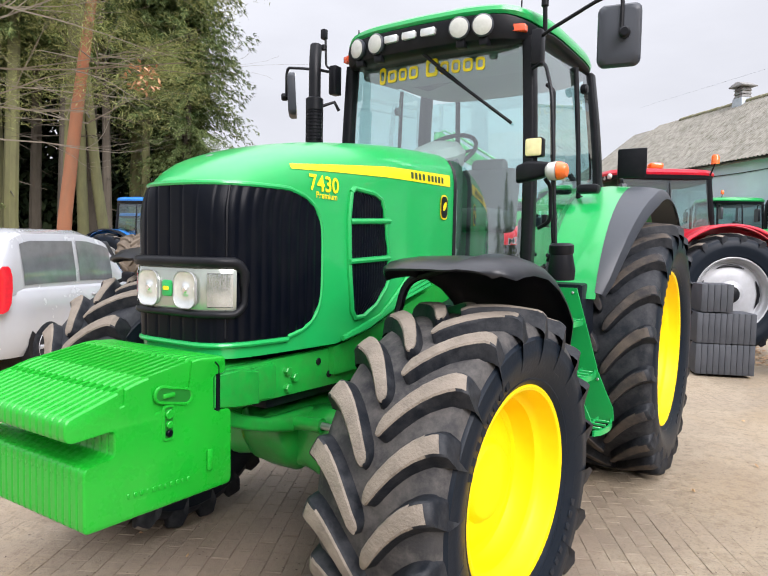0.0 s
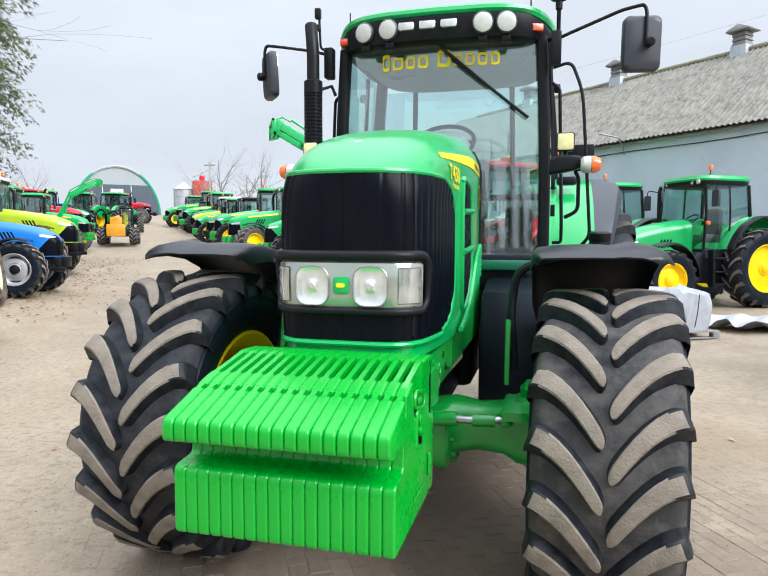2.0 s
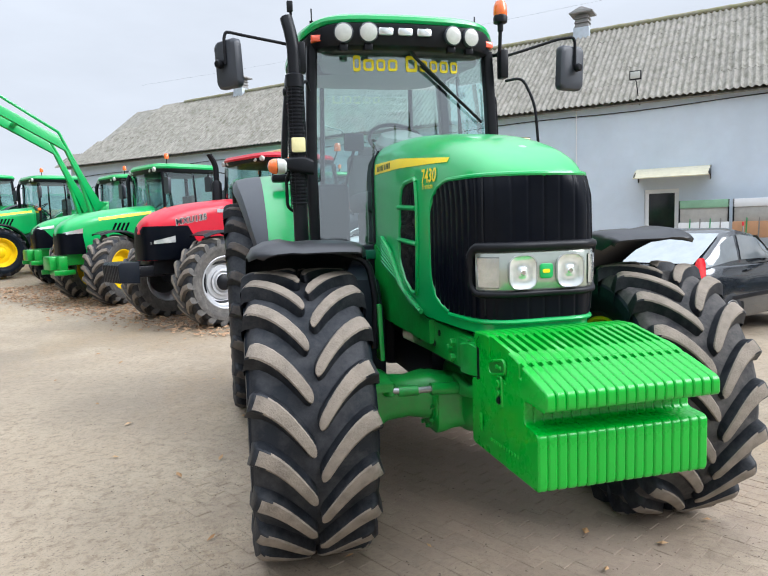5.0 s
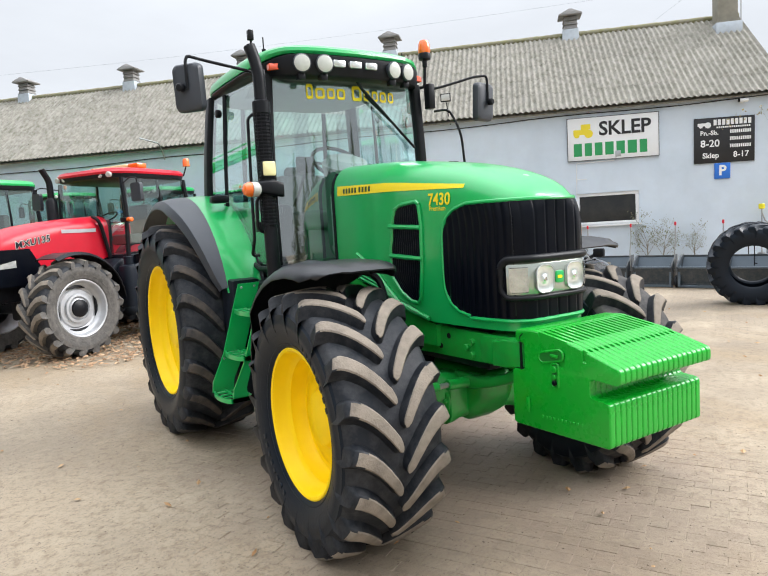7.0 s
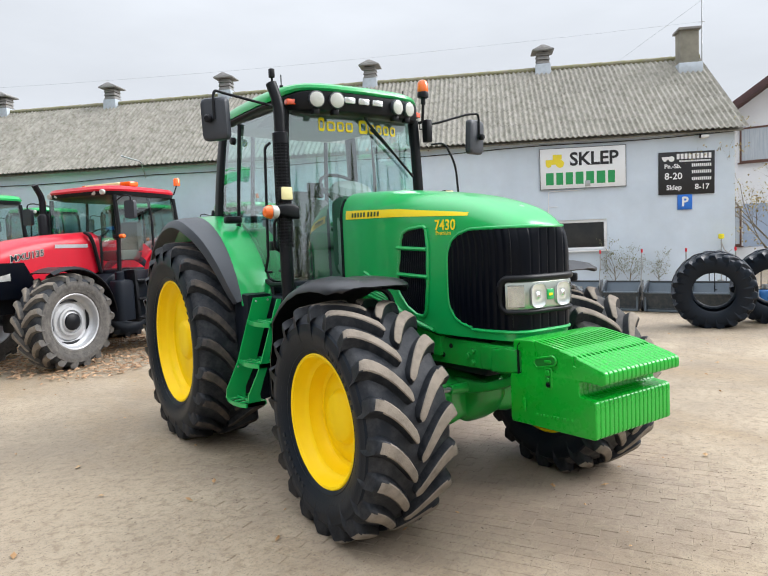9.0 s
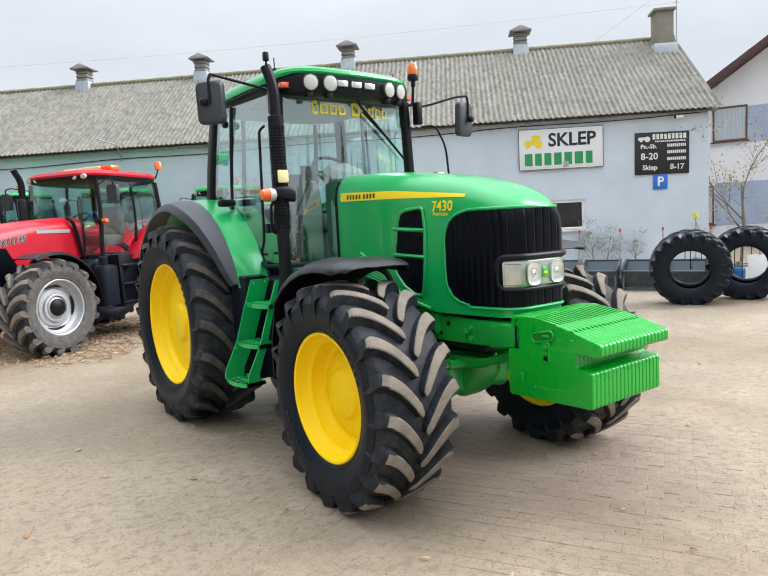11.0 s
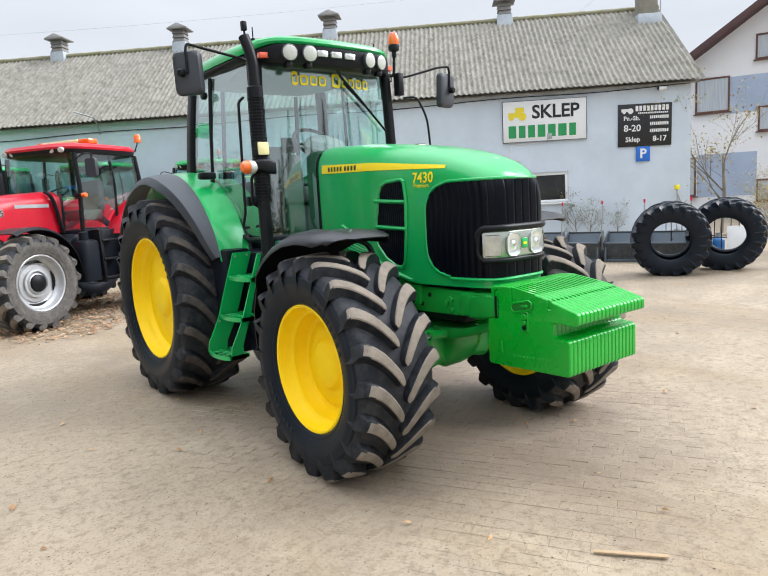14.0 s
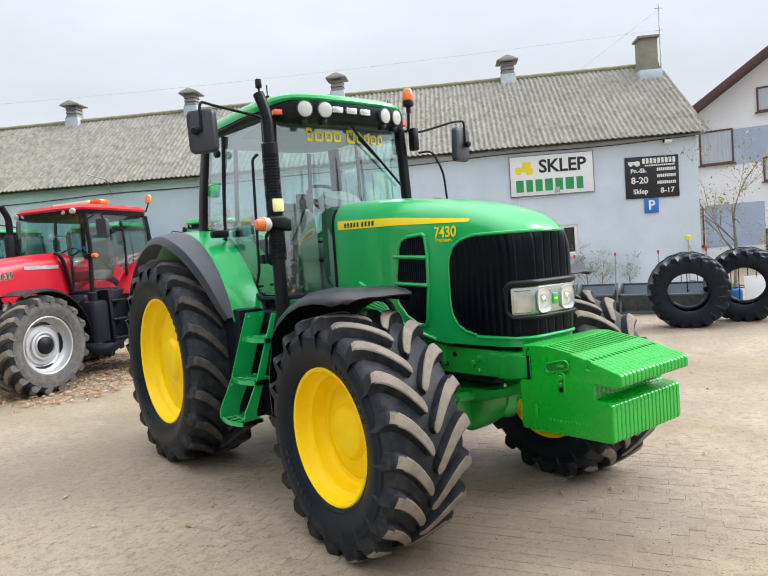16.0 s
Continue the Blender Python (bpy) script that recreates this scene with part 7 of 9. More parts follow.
# far side of the lane
LEFT_TURN = ROW_TURN + 180
blue.matrix_world = by_wheel(-9.78, 7.86, LEFT_TURN - 6, -1, 0.80)
lime.matrix_world = by_wheel(-14.2, 13.25, LEFT_TURN - 2, -1, 1.06)
copy_thing(blue, by_wheel(-13.6, 10.2, LEFT_TURN - 4, -1, 0.92))
for src, x, y, s_ in ((green, -17.6, 17.2, 0.95), (round_green, -20.4, 21.6, 0.85), (red, -24.5, 26.0, 0.95), (green, -27.2, 30.2, 0.95), (blue, -30.0, 34.2, 0.9), (green, -31.5, 38.5, 0.95), (green, -35.5, 43.5, 0.95), (red, -39.5, 54.0, 1.0), (round_green, -29.6, 39.8, 0.9)):
    copy_thing(src, by_wheel(x, y, LEFT_TURN + rng.uniform(-6, 6) + (70 if s_ == 0.9 and src is round_green else 0), -1, s_))


def front_loader():
    """Raised green loader boom of the second tractor in the row."""
    B = thing("loader_boom", "raised green front loader boom with a quick hitch", "loader")
    G = M["green"]
    for sx in (-0.48, 0.48):
        part("tower", box(sx - 0.06, sx + 0.06, 0.75, 1.0, 0.8, 2.3, 0.02), G, B)
        part("boom_arm", prism([(0.98, 2.25), (0.75, 2.30), (-0.18, 4.02), (-1.7, 4.80), (-1.78, 4.60), (-0.02, 3.66), (0.62, 2.0)], sx - 0.07, sx + 0.07, bev=0.012), G, B)
        part("lift_ram", tube([(sx, 0.7, 1.3), (sx, 0.3, 2.9)], 0.06, 10), G, B)
        part("tilt_link", tube([(sx, 0.55, 2.6), (sx, -0.15, 4.12), (sx, -1.45, 4.92)], 0.04, 8), G, B)
        part("hitch", add(prism([(-1.65, 4.85), (-1.85, 4.95), (-2.0, 4.72), (-1.9, 4.45), (-1.72, 4.5)], sx - 0.03, sx + 0.03, bev=0.01), tube([(sx, -1.45, 4.85), (sx, -1.7, 4.98), (sx, -1.9, 4.9)], 0.025, 8)), G, B)
    part("cross_tube", tube([(-0.48, -1.0, 4.35), (0.48, -1.0, 4.35)], 0.07, 10), G, B)
    part("hitch_frame", add(box(-0.6, 0.6, -1.98, -1.9, 4.45, 4.55, 0.01), box(-0.6, 0.6, -2.02, -1.94, 4.85, 4.93, 0.01), box(-0.6, -0.54, -2.02, -1.9, 4.45, 4.93, 0.01), box(0.54, 0.6, -2.02, -1.9, 4.45, 4.93, 0.01)), G, B)
    return B


fl = front_loader()
fl.matrix_world = by_wheel(LOADER.x, LOADER.y, ROW_TURN - 2, 1, 1.0)
copy_thing(fl, by_wheel(-20.4, 21.6, LEFT_TURN, -1, 0.69))

# ---- telehandler in the lane ----
def telehandler():
    T = thing("telehandler", "yellow and dark telehandler standing in the lane", "telehandler")
    Y = mat("yellow_machine_paint", (0.70, 0.30, 0.015), 0.4)
    part("chassis", add(box(-0.7, 0.7, -1.9, 1.9, 0.55, 1.1, 0.08), box(-0.75, 0.2, 0.2, 1.8, 1.0, 1.5, 0.06)), M["slate"], T)
    part("carriage", add(box(-0.35, 0.35, -2.3, -1.8, 0.6, 1.75, 0.05), box(-0.55, 0.55, -2.4, -2.25, 0.55, 1.3, 0.04)), Y, T)
    part("boom", moved(box(-0.17, 0.17, -2.2, 1.9, 1.45, 1.75, 0.03), pose(0, 0, 0.15, 4)), Y, T)
    part("cab_frame", add(*[tube([(x, y, 1.0), (x * 0.95, y * 0.95, 2.35)], 0.04, 6) for x in (0.15, 0.85) for y in (-0.9, 0.6)], box(0.1, 0.9, -0.9, 0.62, 2.3, 2.42, 0.04)), M["black"], T)
    part("cab_glass", box(0.17, 0.83, -0.88, 0.58, 1.1, 2.3, 0.02), M["glass"], T)
    for x in (-0.95, 0.95):
        for y in (-1.3, 1.3):
            wheel(T, (x, y, 0.58), R=0.6, rim=0.34, W=0.45, lugs=14, dish=0.1, hub=0.12, face=1 if x > 0 else -1, rim_mat=M["silver"], name="wheel", low=True, bolts=0, sweep=0.2)
    return T


tele = telehandler()

# ---- cars ----
M["tail"] = mat("red_tail_lens", (0.72, 0.015, 0.03), 0.2, scale=20, coat=0.8)
def car(label, paint, tall=1.60, length=4.2, boxy=True, pane=None):
    """A small passenger car, nose to -y, middle at the origin."""
    C = thing("car", label, "car")
    h = length / 2
    w = 0.84
    if boxy:
        low_ = [(-h, 0.45), (-h + 0.05, 0.80), (-h + 0.75, 0.98), (-h + 1.0, 1.02), (h - 0.25, 1.05), (h - 0.03, 1.0), (h, 0.5)]
        top_ = [(-h + 1.0, 1.0), (-h + 1.65, tall - 0.10), (-h + 2.2, tall), (h - 0.55, tall - 0.02), (h - 0.2, tall - 0.16), (h - 0.02, 1.0)]
    else:
        low_ = [(-h, 0.45), (-h + 0.06, 0.72), (-h + 0.9, 0.92), (-h + 1.15, 0.96), (h - 0.35, 1.0), (h - 0.05, 0.95), (h, 0.5)]
        top_ = [(-h + 1.1, 0.95), (-h + 1.8, tall - 0.08), (-h + 2.3, tall), (h - 0.9, tall - 0.05), (h - 0.3, 1.02), (h - 0.1, 0.96)]
    def sec(tab, y):
        return lerp(y, tab)
    ys = sorted({-h + length * i / 28 for i in range(29)} | {-h + 0.03, h - 0.03})
    rings = []
    for y in ys:
        zt = sec(low_, y)
        ww = w * (1 - 0.22 * max(0, (abs(y) - h + 0.55) / 0.55) ** 2.2)
        rings.append([(ww * a, y, z) for a, z in ((0.90, 0.22), (0.985, 0.34), (1.0, 0.55), (0.995, 0.75), (0.965, zt - 0.07), (0.90, zt - 0.01), (0.5, zt + 0.015), (-0.5, zt + 0.015), (-0.90, zt - 0.01), (-0.965, zt - 0.07), (-0.995, 0.75), (-1.0, 0.55), (-0.985, 0.34), (-0.90, 0.22))])
    part("body", loft(rings), paint, C, smooth=50)
    y0, y1 = top_[0][0], top_[-1][0]
    rings = []
    for i in range(25):
        y = y0 + (y1 - y0) * i / 24
        zt = sec(top_, y)
        k = max(0.0, min(1.0, (zt - 0.95) / (tall - 0.95)))
        zb = 0.95
        rings.append([(w * a, y, zb + (zt - zb) * u) for a, u in ((0.93, 0), (0.90, 0.35), (0.84, 0.75), (0.78, 0.93), (0.62, 1.0), (-0.62, 1.0), (-0.78, 0.93), (-0.84, 0.75), (-0.90, 0.35), (-0.93, 0))])
    part("roof_shell", loft(rings), paint, C, smooth=45)
    dg = pane or M["darkglass"]
    for sx in (-1, 1):
        def side(y, u):
            zt = sec(top_, y)
            return (sx * w * (0.93 - 0.03 * u / 0.35 if u < 0.35 else 0.90 - 0.06 * (u - 0.35) / 0.4) + sx * 0.008, y, 0.95 + (zt - 0.95) * u)
        for a, b_ in (((y0 + 0.62, y0 + 1.42), (y0 + 1.50, y1 - 0.42)) if boxy else ((y0 + 0.42, y0 + 1.25), (y0 + 1.33, y0 + 2.1), (y0 + 2.18, y1 - 0.30))):
            part("side_window", loft([[side(a + (b_ - a) * i / 6, u) for i in range(7)] for u in (0.14, 0.35, 0.6, 0.82)], closed=False), dg, C)
        part("tail_lamp", loft([[(sx * w * lerp(a, [(0, 0.90), (0.4, 0.957), (1, 0.978)]), h + lerp(a, [(0, 0.006), (0.4, -0.025), (1, -0.21)]), (0.76 if boxy else 0.70) + (0.52 if boxy else 0.4) * u) for a in (k0, k0 + (k1 - k0) * 0.35, k0 + (k1 - k0) * 0.7, k1)] for u, k0, k1 in ((0, 0.1, 0.5), (0.05, 0.03, 0.72), (0.2, 0, 0.86), (0.5, 0, 0.92), (0.78, 0.12, 0.9), (0.95, 0.3, 0.8), (1.0, 0.42, 0.7))], closed=False), M["tail"], C, smooth=60)
        part("headlamp", loft([[(sx * w * 0.62 + sx * a * 0.22, -h + 0.06 + 0.20 * a, z) for a in (0.0, 0.5, 1.0)] for z in (0.60, 0.72, 0.80)], closed=False), M["lens"], C)
        part("door_mirror", add(box(sx * 0.86, sx * 1.04, y0 + 0.42, y0 + 0.54, 1.0, 1.15, 0.03), tube([(sx * 0.80, y0 + 0.5, 1.0), (sx * 0.9, y0 + 0.48, 1.05)], 0.03, 6)), M["black"], C)
        part("door_handle", box(sx * (w * 0.98), sx * (w + 0.012), y0 + 1.05, y0 + 1.22, 0.86, 0.89, 0.006), paint, C)
        if not boxy:
            part("side_trim", box(sx * (w * 0.985), sx * (w + 0.012), -0.9, 0.95, 0.50, 0.56, 0.006), M["black"], C)
        for y in (-h + 0.82, h - 0.80):
            W = new("wheel")
            W.parent = C
            W.location = (sx * 0.75, y, 0.305)
            part("tyre", lathe([(-0.10, 0.2), (-0.10, 0.27), (-0.08, 0.305), (0.08, 0.305), (0.10, 0.27), (0.10, 0.2)], 32, "x"), M["rubber"], W)
            r = lathe([(sx * 0.09, 0.21), (sx * 0.105, 0.205), (sx * 0.09, 0.18), (sx * 0.06, 0.17), (sx * 0.06, 0.01)], 32, "x")
            part("rim", r, M["silver"], W)
            for k in range(5):
                a = 2 * math.pi * k / 5
                part("spoke", tube([(sx * 0.085, 0.03 * math.cos(a), 0.03 * math.sin(a)), (sx * 0.095, 0.185 * math.cos(a), 0.185 * math.sin(a))], 0.028, 6), M["silver"], W)
            part("wheel_arch", moved(lathe([(sx * -0.02, 0.36), (sx * 0.085, 0.36)], 24, "x"), Matrix.Translation((0, 0, 0.02))), M["black"], W)
    part("windscreen", loft([[(w * 0.80 * (2 * i / 6 - 1), y - 0.012, sec(top_, y) + 0.012) for i in range(7)] for y in (y0 + 0.08, y0 + 0.3, y0 + 0.6)], closed=False), dg, C)
    ya, yb = (y1 - 0.03, y1 - 0.16) if boxy else (y1 - 0.12, y1 - 0.75)
    part("rear_window", loft([[(w * 0.76 * (2 * i / 6 - 1), y + 0.014, sec(top_, y) + 0.012) for i in range(7)] for y in (ya, (ya + yb) / 2, yb)], closed=False), mat("rear_glass", (0.30, 0.34, 0.36), 0.08, coat=1.0), C)
    part("rear_bumper", box(-0.74, 0.74, h - 0.04, h + 0.05, 0.32, 0.56, 0.05), paint, C)
    part("front_bumper", box(-0.70, 0.70, -h - 0.04, -h + 0.06, 0.28, 0.52, 0.05), paint, C)
    part("number_plate", box(-0.26, 0.26, h + 0.051, h + 0.058, 0.60, 0.71, 0.003), M["white"], C)
    return C


# the panes carry the reflected sky as a painted mottled grey
silver_car = car("silver-white compact family car parked beside the lane", mat("silver_white_car_paint", (0.44, 0.455, 0.48), 0.25, metal=0.2, coat=0.8, scale=3, amount=0.15), 1.72, 3.95, True, mat("pane_painted_sky_grey", (0.13, 0.14, 0.15), 0.06, second=(0.07, 0.075, 0.08), scale=4, coat=1.0))
silver_car.matrix_world = Matrix.Translation((-6.74, 2.60, 0.07)) @ pose(0, 0.0, 0, 0, -1.2, 206.8)
# panes lightened in colour to paint in the pale wall they reflect
dark_car = car("dark grey hatchback parked by the shop", mat("dark_grey_car_paint", (0.014, 0.019, 0.025), 0.22, metal=0.3, coat=0.9, scale=3, amount=0.2), 1.45, 3.5, False, mat("pane_painted_wall_reflection", (0.16, 0.18, 0.19), 0.05, second=(0.09, 0.10, 0.105), scale=2, coat=1.0))
dark_car.matrix_world = Matrix.Translation((5.63, 4.92, 0)) @ pose(0, 0, 0, 0, 0, math.degrees(math.atan2(0.93, -0.36)))
tele.matrix_world = Matrix.Translation((-22.2, 27.6, ground_z(-22.2, 27.6))) @ pose(0, 0, 0, 0, 0, 32) @ Matrix.Scale(0.84, 4)

# ---- trees ----
def leaf_mat(name, a, b, rough=0.7):
    """Foliage whose single sprays differ in tone."""
    m = bpy.data.materials.new(name)
    m.use_nodes = True
    t = m.node_tree
    p = t.nodes["Principled BSDF"]
    g = t.nodes.new("ShaderNodeNewGeometry")
    mx = t.nodes.new("ShaderNodeMix")
    mx.data_type = "RGBA"
    mx.inputs["A"].default_value, mx.inputs["B"].default_value = (*a, 1), (*b, 1)
    t.links.new(g.outputs["Random Per Island"], mx.inputs["Factor"])
    t.links.new(mx.outputs["Result"], p.inputs["Base Color"])
    p.inputs["Roughness"].default_value = rough
    p.inputs["Specular IOR Level"].default_value = 0.2
    return m


M["needles"] = leaf_mat("spruce_needles", (0.05, 0.095, 0.034), (0.21, 0.25, 0.09))
M["bark"] = mat("grey_brown_bark", (0.10, 0.085, 0.065), 0.95, second=(0.05, 0.04, 0.03), scale=5, bump=0.012, bump_scale=25, stretch=(1, 1, 0.25))
M["mossbark"] = mat("mossy_green_bark", (0.17, 0.17, 0.075), 0.95, second=(0.09, 0.08, 0.05), scale=4, bump=0.012, bump_scale=25, stretch=(1, 1, 0.25))
M["redbark"] = mat("reddish_pine_bark", (0.33, 0.13, 0.065), 0.9, second=(0.20, 0.12, 0.075), scale=3, bump=0.012, bump_scale=18, stretch=(1, 1, 0.3))
M["twig"] = mat("pale_bare_twigs", (0.24, 0.21, 0.16), 0.9, second=(0.14, 0.115, 0.09), scale=6)
M["greytwig"] = mat("grey_far_twigs", (0.30, 0.28, 0.27), 0.95, second=(0.22, 0.20, 0.19), scale=2)


def quads(name, vs, fs, material, parent, label=""):
    me = bpy.data.meshes.new(name)
    me.from_pydata(vs, [], fs)
    me.materials.append(material)
    ob = new(name, me)
    ob.parent = parent
    if label:
        tagged(ob, label)
    return ob


def spray(vs, fs, p, d, length, width, rng):
    """One flat needle spray: a kinked diamond from p along d."""
    d = d.normalized()
    s = d.cross(Vector((rng.uniform(-0.5, 0.5), rng.uniform(-0.5, 0.5), 1))).normalized() * width / 2
    mid = p + d * length * 0.45 + Vector((0, 0, 0.04 * length))
    n = len(vs)
    vs += [tuple(p), tuple(mid + s), tuple(p + d * length), tuple(mid - s)]
    fs += [(n, n + 1, n + 2), (n, n + 2, n + 3)]


def spruce(label, seed, h, bare, reach, trunk_mat, group="spruces behind the yard", boughs=6, fine=1.0):
    rng = random.Random(seed)
    T = thing("spruce_tree", label, "tree", group)
    lean = Vector((rng.uniform(-0.2, 0.2), rng.uniform(-0.2, 0.2), 0))
    part("trunk", tube([(0, 0, -0.4), (0, 0, 1), tuple(lean + Vector((0, 0, h * 0.5))), tuple(lean + Vector((0, 0, h)))], [0.24, 0.20, 0.13, 0.02], 9), trunk_mat, T)
    vs, fs = [], []
    z = bare
    while z < h:
        u = (z - bare) / (h - bare)
        L = reach * (1 - u) ** 0.8 * (0.55 + 0.45 * min(1, u * 5)) + 0.25
        for k in range(boughs):
            a = rng.uniform(0, 2 * math.pi)
            l = L * rng.uniform(0.65, 1.2)
            out = Vector((math.cos(a), math.sin(a), 0))
            side = Vector((-out.y, out.x, 0))
            n = max(6, int(l / 0.062))
            for i in range(n):
                q = (i + 0.6) / n
                p = Vector((rng.uniform(-0.12, 0.12), rng.uniform(-0.12, 0.12), rng.uniform(-0.1, 0.1))) + lean * min(1, z / h * 2) + Vector((0, 0, z + rng.uniform(-0.15, 0.15))) + out * l * q + Vector((0, 0, l * (0.10 * q - 0.42 * q * q)))
                for sgn in (-1, 1, -0.6, 0.6, 0.3, -0.3, 0):
                    d = out * rng.uniform(0.3, 0.9) + side * sgn * rng.uniform(0.5, 1.0) + Vector((0, 0, rng.uniform(-0.95, -0.05)))
                    spray(vs, fs, p, d, rng.uniform(0.14, 0.30) * fine, rng.uniform(0.022, 0.045) * fine, rng)
        z += 0.36
    for k in range(10):
        zz = rng.uniform(1.5, bare + 0.5)
        a = rng.uniform(0, 6.28)
        part("dead_branch", tube([(0, 0, zz), (math.cos(a) * 0.9, math.sin(a) * 0.9, zz - 0.25)], [0.022, 0.006], 4), M["bark"], T)
    quads("crown", vs, fs, M["needles"], T, "drooping dark green needle crown")
    return T


def branch_set(bm, p, d, length, r, depth, rng, spread=0.6, kids=3, tips=None):
    pts, rs = [p], [r]
    n = 4
    for i in range(n):
        d = (d + Vector((rng.uniform(-1, 1), rng.uniform(-1, 1), rng.uniform(-0.6, 0.8))) * 0.22).normalized()
        pts.append(pts[-1] + d * length / n)
        rs.append(max(0.002, r * (1 - 0.62 * (i + 1) / n)))
    add(bm, tube(pts, rs, 5 if r > 0.03 else 3))
    if tips is not None:
        tips.append(pts[-1])
    if depth:
        for k in range(kids):
            i = rng.randint(1, n)
            dd = (d + Vector((rng.uniform(-1, 1), rng.uniform(-1, 1), rng.uniform(-0.5, 0.8))) * spread).normalized()
            branch_set(bm, pts[i], dd, length * rng.uniform(0.5, 0.75), rs[i] * 0.6, depth - 1, rng, spread, kids, tips)


def bare_tree(label, seed, h, material, r=0.14, spread=0.8, kids=4, depth=3, group="bare trees", leaves=None, name="bare_tree"):
    rng = random.Random(seed)
    T = thing(name, label, "tree" if h > 2.6 else "shrub", group)
    tips = []
    bm = bmesh.new()
    part("trunk", tube([(0, 0, -0.3), (0.02 * h, 0, h * 0.25), (0.01 * h, 0.02 * h, h * 0.5)], [r, r * 0.8, r * 0.55], 8), material, T)
    for k in range(kids + 2):
        z = h * rng.uniform(0.14, 0.5)
        a = rng.uniform(0, 6.28)
        branch_set(bm, Vector((0.015 * h, 0.01 * h, z)), Vector((math.cos(a) * 0.7, math.sin(a) * 0.7, 0.9)), h * rng.uniform(0.3, 0.5), r * 0.45, depth - 1, rng, spread, kids, tips)
    part("limb_crown", bm, material, T)
    if leaves:
        vs, fs = [], []
        for p in tips:
            for k in range(leaves[1]):
                q = p + Vector((rng.uniform(-1, 1), rng.uniform(-1, 1), rng.uniform(-1, 0.6))) * leaves[2]
                spray(vs, fs, q, Vector((rng.uniform(-1, 1), rng.uniform(-1, 1), rng.uniform(-1, 0.3))), leaves[3] * rng.uniform(0.6, 1.2), leaves[3] * 0.5, rng)
        quads("foliage", vs, fs, leaves[0], T, leaves[4])
    return T


def on_ground(x, y, turn=0.0, s=1.0, dz=0.0):
    return Matrix.Translation((x, y, ground_z(x, y) + dz)) @ pose(0, 0, 0, 0, 0, turn) @ Matrix.Scale(s, 4)


rng = random.Random(21)
kinds = [spruce("tall dark spruce with a bare lower trunk", 1, 17.5, 6.6, 3.1, M["bark"]), spruce("tall spruce with drooping green branches", 2, 16.5, 5.9, 3.4, M["mossbark"]), spruce("dense old spruce with a dead lower trunk", 3, 19.0, 7.2, 3.2, M["bark"])]
EYE0 = Vector((2.1, -2.3, 0))
k = 0
for rank, dist in enumerate((40.5, 45.5)):
    for j in range(9):
        ang = radians(-50.0 - 3.3 * j - 1.5 * (rank % 2) + rng.uniform(-0.6, 0.6))
        d = dist + rng.uniform(-1.2, 1.2)
        x, y = EYE0.x + d * math.sin(ang), EYE0.y + d * math.cos(ang)
        m = on_ground(x, y, rng.uniform(0, 360), rng.uniform(1.25, 1.5))
        if k < 3:
            kinds[k].matrix_world = m
        else:
            copy_thing(kinds[k % 3], m)
        k += 1

for j in range(13):
    ang, d = radians(122 + 4.6 * j + rng.uniform(-1.2, 1.2)), 62 + rng.uniform(-4, 4)
    copy_thing(kinds[j % 3], on_ground(d * math.sin(ang), d * math.cos(ang), rng.uniform(0, 360), rng.uniform(0.42, 0.62)))

edge_tree = spruce("broad spruce at the wood's edge with low branches", 8, 18.0, 3.0, 3.4, M["bark"], boughs=15, fine=0.8)
edge_tree.matrix_world = on_ground(2.1 - 41 * math.sin(radians(50.4)), -2.3 + 41 * math.cos(radians(50.4)), 30, 1.3)
young = spruce("young dense spruce branched to the ground", 6, 10.0, 0.5, 2.6, M["bark"], "young spruces")
young.matrix_world = on_ground(-50, 34, 0, 1.2)
for j in range(4):
    ang, d = radians(-69.5 - 3.6 * j), 35.0 + rng.uniform(-1.5, 1.5)
    copy_thing(young, on_ground(EYE0.x + d * math.sin(ang), EYE0.y + d * math.cos(ang), rng.uniform(0, 360), rng.uniform(0.75, 1.1)))

# unseen low spruces, added behind the viewpoint to darken the windscreen's reflection
for j in range(15):
    ang, d = radians(116 + 4.6 * j + rng.uniform(-1, 1)), 19.0 + rng.uniform(-1.2, 1.2)
    copy_thing(young, on_ground(d * math.sin(ang), 1.5 + d * math.cos(ang), rng.uniform(0, 360), rng.uniform(0.30, 0.40)))

# the dark wood farther back, one mass of hanging sprays and thin stems
wr = random.Random(77)
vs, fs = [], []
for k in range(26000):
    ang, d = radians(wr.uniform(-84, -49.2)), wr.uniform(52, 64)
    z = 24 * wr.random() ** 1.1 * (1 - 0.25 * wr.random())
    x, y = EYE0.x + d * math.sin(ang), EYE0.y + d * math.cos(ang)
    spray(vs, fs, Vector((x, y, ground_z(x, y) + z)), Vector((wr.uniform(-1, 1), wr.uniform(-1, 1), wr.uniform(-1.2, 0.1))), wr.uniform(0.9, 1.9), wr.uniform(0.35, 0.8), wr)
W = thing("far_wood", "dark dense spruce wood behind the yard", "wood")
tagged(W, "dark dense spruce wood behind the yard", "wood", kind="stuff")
# the wood's inner shade is put into these darker needle colours
quads("foliage", vs, fs, leaf_mat("far_needles_painted_shade", (0.016, 0.032, 0.014), (0.045, 0.065, 0.026)), W)

